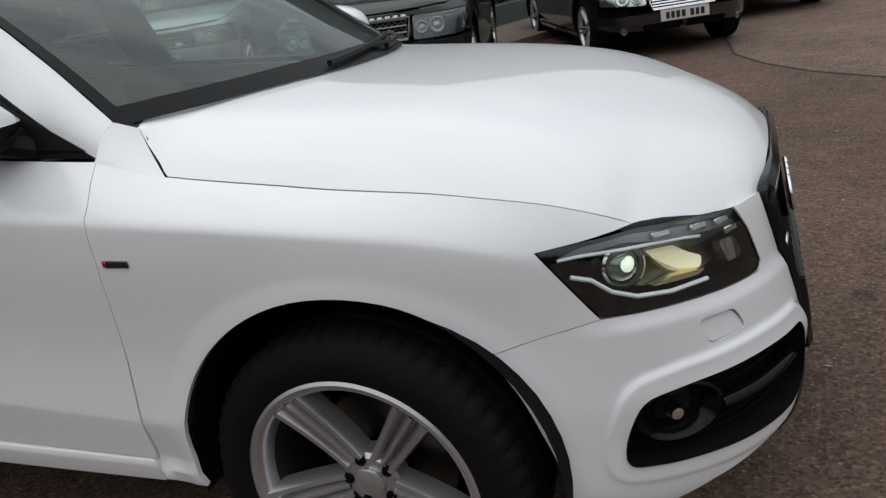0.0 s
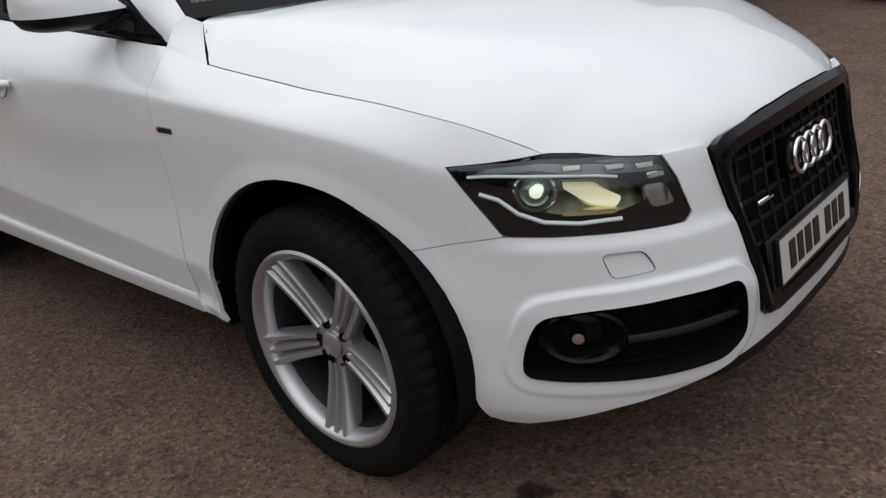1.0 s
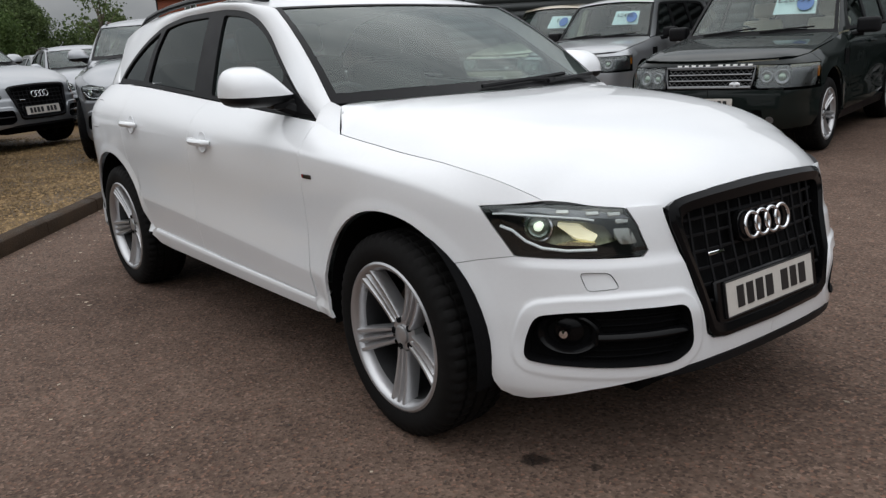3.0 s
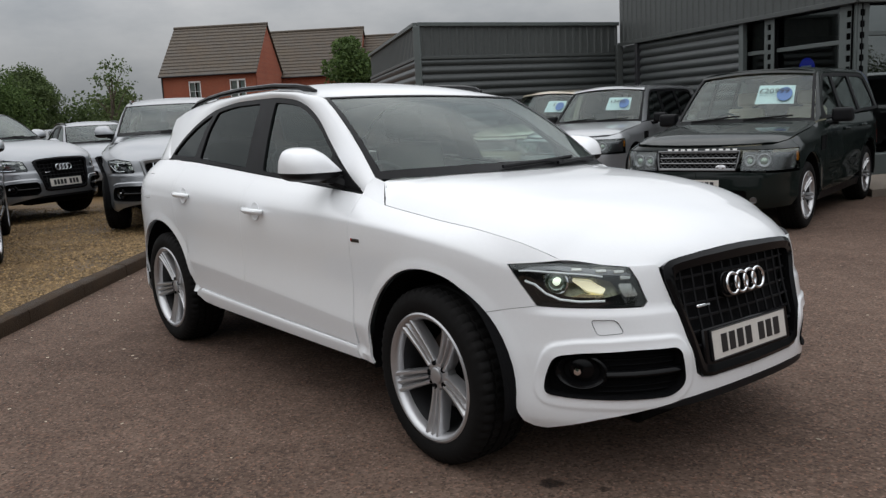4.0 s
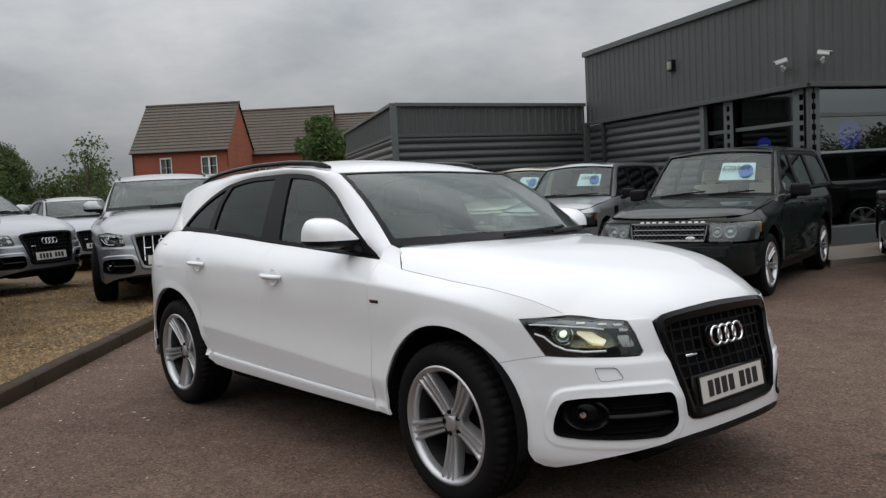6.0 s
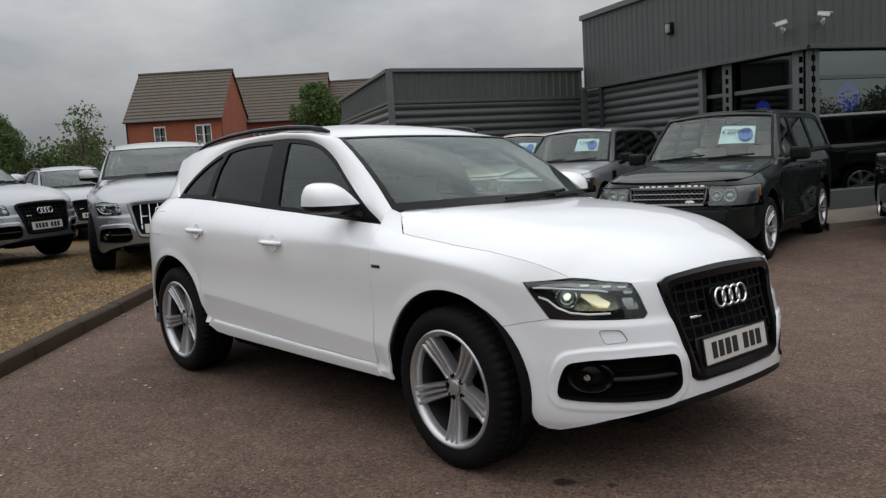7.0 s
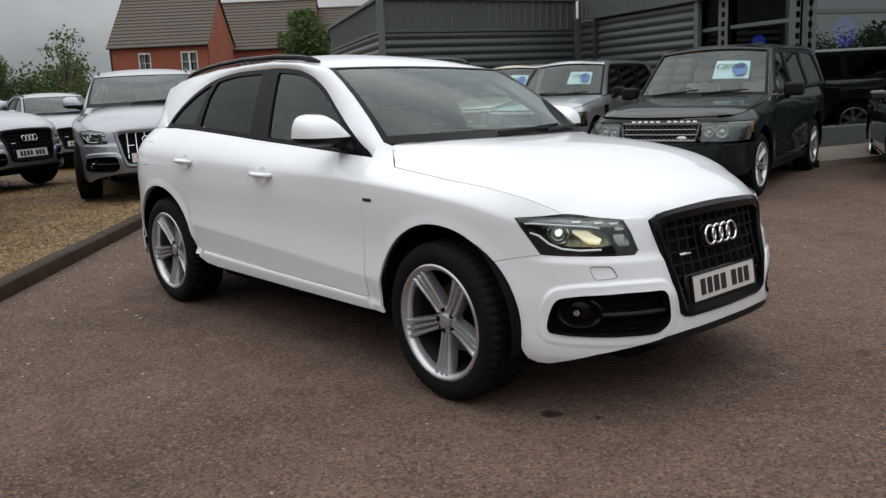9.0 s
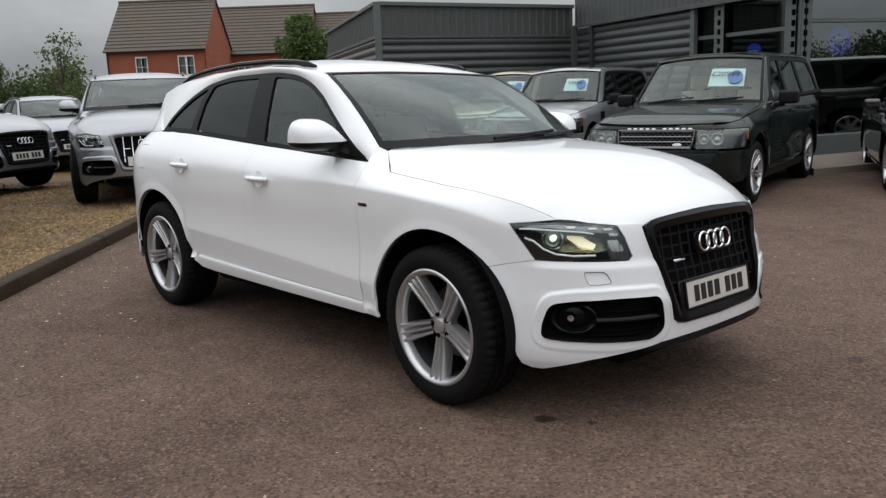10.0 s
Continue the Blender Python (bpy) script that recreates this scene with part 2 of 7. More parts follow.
def glass_mat(name, tint, gloss=1.0, ior=1.55):
    """A thin pane: see-through with a tint, and Fresnel gloss."""
    m, N, L, b = material(name)
    N.remove(b)
    out = N["Material Output"]
    tr, gl, fr, mx = N.new("ShaderNodeBsdfTransparent"), N.new("ShaderNodeBsdfGlossy"), N.new("ShaderNodeLayerWeight"), N.new("ShaderNodeMixShader")
    f0 = 1.7 * ((ior - 1) / (ior + 1)) ** 2
    pw, ma = N.new("ShaderNodeMath"), N.new("ShaderNodeMath")
    pw.operation, ma.operation = "POWER", "MULTIPLY_ADD"
    pw.inputs[1].default_value, ma.inputs[1].default_value, ma.inputs[2].default_value = 4.5, 1 - f0, f0
    tr.inputs["Color"].default_value = (*tint, 1)
    gl.inputs["Roughness"].default_value = 0.01
    gl.inputs["Color"].default_value = (gloss * 0.95, gloss * 1.02, gloss, 1)
    L.new(fr.outputs["Facing"], pw.inputs[0])
    L.new(pw.outputs[0], ma.inputs[0])
    L.new(ma.outputs[0], mx.inputs["Fac"])
    L.new(tr.outputs["BSDF"], mx.inputs[1])
    L.new(gl.outputs["BSDF"], mx.inputs[2])
    L.new(mx.outputs["Shader"], out.inputs["Surface"])
    return m


def lamp_mat(name, col, strength):
    m, N, L, b = material(name)
    b.inputs["Base Color"].default_value = (*col, 1)
    b.inputs["Emission Color"].default_value = (*col, 1)
    b.inputs["Emission Strength"].default_value = strength
    b.inputs["Roughness"].default_value = 0.15
    return m


M_WHITE = simple("white_car_paint", (0.785, 0.795, 0.81), 0.35, coat=1.0, var=0.012, scale=1.5)
M_SILVER = simple("silver_car_paint", (0.27, 0.28, 0.295), 0.30, metal=0.75, coat=1.0, var=0.03, scale=2.0, fine=900)
M_SILVER2 = simple("dull_silver_car_paint", (0.27, 0.28, 0.30), 0.36, metal=0.5, coat=1.0, var=0.03, scale=2.0, fine=900)
M_SILVER3 = simple("bright_silver_car_paint", (0.36, 0.37, 0.385), 0.32, metal=0.6, coat=1.0, var=0.03, scale=2.0, fine=900)
M_GREEN = simple("dark_green_car_paint", (0.0045, 0.0085, 0.0075), 0.5, metal=0.0, spec=0.08, coat=0.62, var=0.05, scale=2.0, fine=900)
M_BLACKP = simple("black_car_paint", (0.008, 0.008, 0.009), 0.25, coat=1.0, var=0.05, scale=2.0)
M_BEIGE = simple("pale_gold_car_paint", (0.42, 0.38, 0.30), 0.34, metal=0.5, coat=1.0, var=0.03, scale=2.0, fine=900)
M_DBLUE = simple("dark_grey_car_paint", (0.03, 0.033, 0.038), 0.3, metal=0.3, coat=1.0, var=0.05, scale=2.0)
M_GLOSSB = simple("gloss_black_trim", (0.004, 0.004, 0.0045), 0.14, coat=0.06, var=0.06, scale=5, spec=0.13)
M_SATINB = simple("satin_black_plastic", (0.009, 0.009, 0.010), 0.45, var=0.12, scale=9, bump=0.05, bscale=400, spec=0.13)
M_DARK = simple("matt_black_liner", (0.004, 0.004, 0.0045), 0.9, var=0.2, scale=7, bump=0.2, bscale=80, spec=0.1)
M_RUBBER = simple("tyre_rubber", (0.0058, 0.0054, 0.0053), 0.88, var=0.25, scale=10, bump=0.12, bscale=220, spec=0.14)
M_RIM = simple("silver_alloy", (0.50, 0.50, 0.51), 0.30, metal=0.75, coat=0.4, var=0.05, scale=10, fine=500)
# rim alloy darkened: the shade behind the spokes is in its colour
M_BARREL = simple("shaded_alloy_barrel", (0.045, 0.045, 0.047), 0.45, metal=0.7, var=0.1, scale=10)
M_GREENLENS = simple("projector_glass", (0.20, 0.26, 0.20), 0.05, metal=0.6, coat=1.0, var=0.15, scale=20)
M_LAMPDIM = simple("smoked_lamp_housing", (0.055, 0.055, 0.058), 0.3, metal=0.6, var=0.2, scale=40)
M_GREYMET = simple("grey_metallic_plastic", (0.20, 0.205, 0.21), 0.35, metal=0.7, var=0.08, scale=12)
M_DISC = simple("brake_steel", (0.10, 0.095, 0.09), 0.38, metal=1.0, var=0.15, scale=20)
M_CHROME = simple("chrome", (0.82, 0.83, 0.85), 0.07, metal=1.0, var=0.02, scale=10)
M_PLATE = simple("white_plate_plastic", (0.74, 0.74, 0.72), 0.35, var=0.03, scale=30)
M_NUMPLATE = simple("reflective_plate_plastic", (0.56, 0.53, 0.49), 0.35, var=0.04, scale=30)
M_INK = simple("black_ink", (0.012, 0.012, 0.013), 0.4, var=0.1, scale=40)
M_RED = simple("red_lamp_plastic", (0.32, 0.012, 0.012), 0.12, coat=1.0, var=0.05, scale=20)
M_AMBER = simple("amber_lamp_plastic", (0.45, 0.16, 0.02), 0.15, coat=1.0, var=0.05, scale=20)
M_LEATHER = simple("black_leather", (0.018, 0.018, 0.019), 0.5, var=0.15, scale=8, bump=0.1, bscale=250)
M_TAN = simple("cream_leather", (0.42, 0.36, 0.27), 0.5, var=0.12, scale=8, bump=0.1, bscale=250)
M_DASH = simple("dark_grey_dashboard", (0.025, 0.026, 0.027), 0.6, var=0.15, scale=12, bump=0.08, bscale=350)
M_GLASS = glass_mat("windscreen_glass", (0.80, 0.89, 0.85), gloss=0.72, ior=1.6)
M_SIDEGLASS = glass_mat("side_glass", (0.55, 0.68, 0.63), gloss=0.70)
M_PRIVACY = glass_mat("dark_privacy_glass", (0.10, 0.10, 0.11), gloss=0.45)
M_CLEAR = glass_mat("clear_lamp_cover", (0.93, 0.95, 0.96))
M_XENON = lamp_mat("xenon_light", (0.88, 1.0, 0.78), 1.1)
# the reflector glows by itself in place of the bulb's light on it
M_LITREF = lamp_mat("glowing_lamp_reflector", (1.0, 0.93, 0.62), 0.42)
# warm tone of the bulb's light put into the metal's colour
M_WARMREF = simple("bulb_tinted_reflector", (0.80, 0.76, 0.50), 0.22, metal=0.85, var=0.15, scale=30)
# bowl of a lit lamp: dimness and warm bulb light are in its colour
M_OLIVE = simple("dim_lamp_bowl", (0.16, 0.165, 0.11), 0.25, metal=0.8, var=0.25, scale=25)
M_DRL = lamp_mat("light_guide", (0.86, 0.90, 0.90), 0.06)
M_LAMPSIL = simple("lamp_reflector", (0.55, 0.56, 0.52), 0.2, metal=0.9, var=0.08, scale=30)
M_CARD = simple("printed_card_pale", (0.50, 0.62, 0.66), 0.5, var=0.06, scale=15)
M_CARDBLUE = simple("printed_card_blue", (0.07, 0.15, 0.33), 0.45, var=0.06, scale=15)


# ---- car bodies ----
class Shape:
    """The skin of a car. Chart: u runs round the body from the nose's middle (right side negative), z upwards; x is ahead of the front axle, y to the left."""

    def __init__(self, x0, n, m, nose, xr, tail, wt, low, zt, ztop, wtop, arches, flare=0.013, kink=None, soft=None, lip=0.085, arch_r=None, tuck=5.0):
        self.soft, self.lip, self.arch_r = soft, lip, arch_r
        self.x0, self.nose, self.xr, self.tail, self.wt, self.low = x0, nose, xr, tail, wt, low
        self.zt, self.ztop, self.wtop, self.arches, self.flare, self.kink = zt, ztop, wtop, arches, flare, kink
        th = np.linspace(0, math.pi / 2, 240)
        L, Lr = float(nose(0.6)) - x0, xr - float(tail(0.7))
        c, s = np.cos(th) ** (2 / n), np.sin(th) ** (2 / m)
        X, Y = x0 + L * c, wt * s
        a = np.concatenate([[0], np.cumsum(np.hypot(np.diff(X), np.diff(Y)))])
        self.A1 = a[-1]
        self.A2 = self.A1 + (x0 - xr)
        cr, sr = np.sin(th) ** (2 / 2.6), np.cos(th) ** (2 / tuck)
        Xr, Yr = xr - Lr * cr, wt * sr
        ar = self.A2 + np.concatenate([[0], np.cumsum(np.hypot(np.diff(Xr), np.diff(Yr)))])
        self.a = np.concatenate([a, [self.A1 + (x0 - xr) / 2], ar])
        self.c = np.concatenate([c, [0], -cr])
        self.s = np.concatenate([s, [1], sr])
        self.xref = np.concatenate([X, [(x0 + xr) / 2], Xr])

    def width(self, x, z):
        zt, zp, wp = self.zt(x), self.ztop(x), self.wtop(x)
        base = self.wt + self.low(z) + (self.kink(x, z) if self.kink else 0.0)
        rise = z - zt
        if self.soft:
            rise = 0.5 * (rise + np.sqrt(rise * rise + self.soft(x) ** 2))
        t = np.clip(rise / np.maximum(zp - zt, 0.02), 0, 1.3)
        return base - (base - wp) * (0.52 * t + 0.48 * t * t)

    def skin(self, u, z, off=0.0):
        u, z = np.atleast_1d(np.asarray(u, float)), np.atleast_1d(np.asarray(z, float))
        aa = np.abs(u)
        c, s, xr = np.interp(aa, self.a, self.c), np.interp(aa, self.a, self.s), np.interp(aa, self.a, self.xref)
        X = np.where(aa <= self.A1, self.x0 + (self.nose(z) - self.x0) * c, np.where(aa >= self.A2, self.xr + (self.xr - self.tail(z)) * c, self.x0 - (aa - self.A1)))
        Y = self.width(xr, z) * s
        for xc, zc, R in self.arches:
            d = np.hypot(X - xc, z - zc)
            k = np.clip((R + self.lip - d) / self.lip, 0, 1)
            Y = Y + self.flare * (k if self.lip > 0.08 else k * k * (3 - 2 * k)) * s ** 4
        return np.stack([X, np.where(u < 0, -Y, Y), z], 1)

    def surf(self, off=0.0):
        if not off:
            return self.skin
        e = 0.004

        def f(u, v):
            n = np.cross(self.skin(u + e, v) - self.skin(u - e, v), self.skin(u, v + e) - self.skin(u, v - e))
            n /= np.maximum(np.linalg.norm(n, axis=1), 1e-12)[:, None]
            return self.skin(u, v) + n * off
        return f

    def S(self, x, z):
        """The right side's chart point at length x."""
        X = self.skin(-self.a, np.full(len(self.a), z))[:, 0]
        return (-float(np.interp(-x, -X, self.a)), z)

    def N(self, y, z):
        """The chart point on the nose, y metres to the right of the middle."""
        k = self.a <= self.A1
        Y = np.abs(self.skin(self.a[k], np.full(k.sum(), z))[:, 1])
        return (-float(np.copysign(np.interp(abs(y), Y, self.a[k]), y)), z)

    def R(self, y, z):
        """The chart point on the tail, y metres to the right of the middle."""
        k = self.a >= self.A2
        Y = np.abs(self.skin(self.a[k], np.full(k.sum(), z))[:, 1])
        return (-float(np.interp(-y, -Y, self.a[k])), z)

    def at(self, p, off=0.0):
        return Vector(self.surf(off)(np.array([p[0]]), np.array([p[1]]))[0])

    def frame_at(self, p, off=0.0):
        """A pose on the skin: x outwards, y along the skin, z up."""
        o = self.at(p, off)
        n = (self.at(p, off + 0.02) - o).normalized()
        z = Vector((0, 0, 1))
        z = (z - n * z.dot(n)).normalized()
        y = z.cross(n)
        return Matrix.Translation(o) @ Matrix((n, y, z)).transposed().to_4x4()

    def arc(self, k, a0, a1, n=24, grow=0.0):
        xc, zc, R = self.arches[k]
        rad = (lambda t: float(self.arch_r(math.degrees(t)))) if self.arch_r and k == 0 else (lambda t: R)
        return [self.S(xc + (rad(t) + grow) * math.cos(t), zc + (rad(t) + grow) * math.sin(t)) for t in np.radians(np.linspace(a0, a1, n))]


WHEEL_MESHES = {}


def wheel_meshes(kind):
    """Tyre and rim meshes, axle along y, the face towards -y."""
    if kind in WHEEL_MESHES:
        return WHEEL_MESHES[kind]
    tyre_r, rim_r, w, spokes = kind
    h = w / 2
    prof = [(rim_r - 0.012, -h * 0.84), (rim_r + 0.004, -h * 0.93), (rim_r + 0.022, -h * 0.985), (rim_r + (tyre_r - rim_r) * 0.45, -h * 1.02),
            (tyre_r - 0.040, -h * 0.99), (tyre_r - 0.016, -h * 0.90), (tyre_r - 0.005, -h * 0.80)]
    for g in (-0.55, -0.19, 0.19, 0.55):
        prof += [(tyre_r - 0.001, h * g - 0.007), (tyre_r - 0.010, h * g - 0.005), (tyre_r - 0.010, h * g + 0.005), (tyre_r - 0.001, h * g + 0.007)]
    prof += [(tyre_r - 0.005, h * 0.80), (tyre_r - 0.016, h * 0.90), (tyre_r - 0.040, h * 0.99), (rim_r + 0.02, h * 0.98), (rim_r - 0.012, h * 0.84)]
    # tread blocks: cross grooves over both shoulders
    tv, tf = revolve(prof, 162)
    tv = np.array(tv).reshape(162, len(prof), 3)
    for i in range(0, 162, 3):
        for j, (r, y) in enumerate(prof):
            if r > tyre_r - 0.018 and abs(y) > 0.22 * h:
                tv[i, j, (0, 2)] *= (r - 0.008) / r
    tyre = mesh_of("tyre", tv.reshape(-1, 3), tf, M_RUBBER, True, None, 35)
    lip = revolve([(rim_r - 0.004, -h * 0.80), (rim_r + 0.008, -h * 0.95), (rim_r + 0.001, -h * 0.985), (rim_r - 0.008, -h * 0.97), (rim_r - 0.016, -h * 0.90), (rim_r - 0.022, -h * 0.80), (rim_r - 0.026, -h * 0.60)], 96)
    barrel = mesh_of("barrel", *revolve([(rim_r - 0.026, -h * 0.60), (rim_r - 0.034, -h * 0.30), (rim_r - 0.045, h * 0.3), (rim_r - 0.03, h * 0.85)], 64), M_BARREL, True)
    rim = mesh_of("rim", *lip, M_RIM, True, None, 40)
    # one arm: a wedge of ridges from the hub to the lip
    geos = []
    r0, r1 = 0.055, rim_r - 0.018
    if spokes == "triple":
        bars = [(-0.0225, -0.068, 0.0085), (0.0, 0.0, 0.0060), (0.0225, 0.068, 0.0085)]
        count = 5
    else:
        bars = [(-0.018, -0.05, 0.012), (0.018, 0.05, 0.012)]
        count = 5 if spokes == "double" else 7
    for k in range(count):
        a = 2 * math.pi * k / count + math.pi / 2
        rot = Matrix.Rotation(a, 4, Vector((0, 1, 0)))
        P = []
        n = 14
        for i in range(n + 1):
            t = i / n
            r = r0 + (r1 - r0) * t
            row = []
            deep = -h * (0.60 + 0.30 * t ** 1.5)
            edges = []
            for j, (b0, b1, bw) in enumerate(bars):
                c = b0 + (b1 * 0.52 - b0) * t
                ww = bw * (1.0 + 0.25 * t)
                edges.append((c, ww))
            row.append((edges[0][0] - edges[0][1] * 1.1, deep + 0.050))
            for j, (c, ww) in enumerate(edges):
                row += [(c - ww, deep + 0.006), (c - ww * 0.55, deep - 0.003), (c + ww * 0.55, deep - 0.003), (c + ww, deep + 0.006)]
                if j < len(edges) - 1:
                    mid = 0.5 * (c + ww + edges[j + 1][0] - edges[j + 1][1])
                    cut = (0.016 if spokes == "triple" else 0.030) * min(1.0, t * 6) * min(1.0, (1 - t) * 5 + 0.3)
                    row.append((mid, deep + 0.006 + cut))
            row.append((edges[-1][0] + edges[-1][1] * 1.1, deep + 0.050))
            P.append([tuple(rot @ Vector((c, y, r))) for c, y in row])
        V, F = grid(P)
        geos.append((V, [tuple(reversed(f)) for f in F]))
    hub = revolve([(0.0, -h * 0.60 - 0.008), (0.028, -h * 0.60 - 0.008), (0.034, -h * 0.60 - 0.004), (0.036, -h * 0.60 + 0.004), (0.056, -h * 0.60 + 0.004), (0.066, -h * 0.60 + 0.012), (0.070, -h * 0.60 + 0.05)], 40)
    geos.append(hub)
    arm = mesh_of("spokes", *join(*geos), M_RIM, True, None, 35)
    bolts = mesh_of("wheel_bolt", *revolve([(0.0, -0.001), (0.006, -0.001), (0.007, -0.004), (0.0115, -0.004), (0.0125, 0.0), (0.0125, 0.02)], 10), M_DARK, True, None, 40)
    disc = mesh_of("brake_disc", *revolve([(0.06, 0.02), (0.165, 0.02), (0.168, 0.024), (0.168, 0.045), (0.06, 0.045)], 48), M_DISC, True, None, 30)
    # black disc added behind the brake for the dark inside the wheel
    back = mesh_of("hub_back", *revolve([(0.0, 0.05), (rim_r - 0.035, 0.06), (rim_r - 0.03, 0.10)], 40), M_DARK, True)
    WHEEL_MESHES[kind] = (tyre, rim, arm, bolts, disc, back, barrel)
    return WHEEL_MESHES[kind]


def wheel(car, kind, x, y, right=True, spin=0.0, steer=0.0, z=None):
    tyre, rim, arm, bolts, disc, back, barrel = wheel_meshes(kind)
    m = Matrix.Translation((x, y, kind[0] if z is None else z)) @ Matrix.Rotation(radians(steer) + (0 if right else math.pi), 4, "Z") @ Matrix.Rotation(radians(spin), 4, "Y")
    w = part("wheel", tyre, None, car, "black rubber tyre on a silver alloy rim", m=m)
    r = part("rim", rim, None, w)
    part("spokes", arm, None, w)
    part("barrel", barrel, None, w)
    for a in np.linspace(0, 2 * math.pi, 6)[:5] + 0.3 + math.pi / 5:
        part("wheel_bolt", bolts, None, w, m=Matrix.Translation((0.053 * math.cos(a), -kind[2] * 0.30 + 0.002, 0.053 * math.sin(a))))
    part("brake_disc", disc, None, w)
    part("hub_back", back, None, w)
    return w


def seat(cx, cy, cz):
    """Cushion, leaning back and headrest of a car seat, facing +x."""
    def slab(m, sx, sy, sz, b):
        return moved(box(0, 0, 0, sx, sy, sz, b, 3), m)
    return join(slab(pose(cx, cy, cz, 0, -8, 0), 0.52, 0.50, 0.16, 0.05),
                slab(pose(cx - 0.34, cy, cz + 0.33, 0, -18, 0), 0.13, 0.48, 0.60, 0.05),
                slab(pose(cx - 0.36, cy + 0.19, cz + 0.30, 0, -18, 12), 0.16, 0.08, 0.50, 0.035),
                slab(pose(cx - 0.36, cy - 0.19, cz + 0.30, 0, -18, -12), 0.16, 0.08, 0.50, 0.035),
                slab(pose(cx - 0.475, cy, cz + 0.74, 0, -14, 0), 0.09, 0.27, 0.18, 0.04),
                slab(pose(cx - 0.45, cy, cz + 0.63, 0, -14, 0), 0.02, 0.12, 0.10, 0.008))


def plate_geo(w=0.52, h=0.111):
    """Plate, rim and bars for its writing, facing +x, origin at the middle."""
    base = box(0, 0, 0, 0.008, w, h, 0.002)
    bars, y = [], -w * 0.40
    for k, bw in enumerate((0.046, 0.046, 0.05, 0.05, None, 0.05, 0.046, 0.05)):
        if bw is None:
            y += 0.034
            continue
        bars.append(box(0.0055, y + bw / 2, 0, 0.003, bw * 0.78, h * 0.62, 0.0))
        y += bw + 0.008
    return base, bars


def box_edge(w, h, t, d=0.010):
    """A rectangular rim facing +x."""
    return join(box(0, 0, h / 2, d, w, t, t * 0.2), box(0, 0, -h / 2, d, w, t, t * 0.2), box(0, w / 2, 0, d, t, h - t, t * 0.2), box(0, -w / 2, 0, d, t, h - t, t * 0.2))


def ruled(rowa, rowb, n=6, bulge=0.0):
    """A strip between two lines of points, bulging upwards and outwards by bulge."""
    P = []
    for a, b in zip(rowa, rowb):
        a, b = Vector(a), Vector(b)
        out = Vector((0, (a.y + b.y) / 2, 0.7 * abs(a.y + b.y) / 2)).normalized()
        P.append([tuple(a.lerp(b, t) + out * bulge * 4 * t * (1 - t)) for t in np.linspace(0, 1, n)])
    return grid(P)


def resample(line, n):
    line = [Vector(p) for p in line]
    d = [0.0]
    for a, b in zip(line, line[1:]):
        d.append(d[-1] + (b - a).length)
    arr = np.array([tuple(p) for p in line])
    t = np.linspace(0, d[-1], n)
    return [Vector((np.interp(s, d, arr[:, 0]), np.interp(s, d, arr[:, 1]), np.interp(s, d, arr[:, 2]))) for s in t]


def flip(g):
    return (g[0], [tuple(reversed(f)) for f in g[1]]) + tuple(g[2:])


# ---- the rounded five-door SUV ----
SUV_FOLD = curve((-2.6, 0.606), (-2.29, 0.596), (-1.58, 0.566), (-0.98, 0.538), (-0.50, 0.512), (-0.2, 0.50))
SUV_SILL = curve((-2.6, 0.437), (-2.31, 0.430), (-1.6, 0.416), (-1.0, 0.408), (-0.2, 0.402))
SUV_ARCH = curve((-30, 0.440), (-3, 0.412), (19, 0.392), (42, 0.404), (56, 0.417), (74, 0.429), (92, 0.430), (130, 0.421), (160, 0.419), (175, 0.411), (190, 0.395))


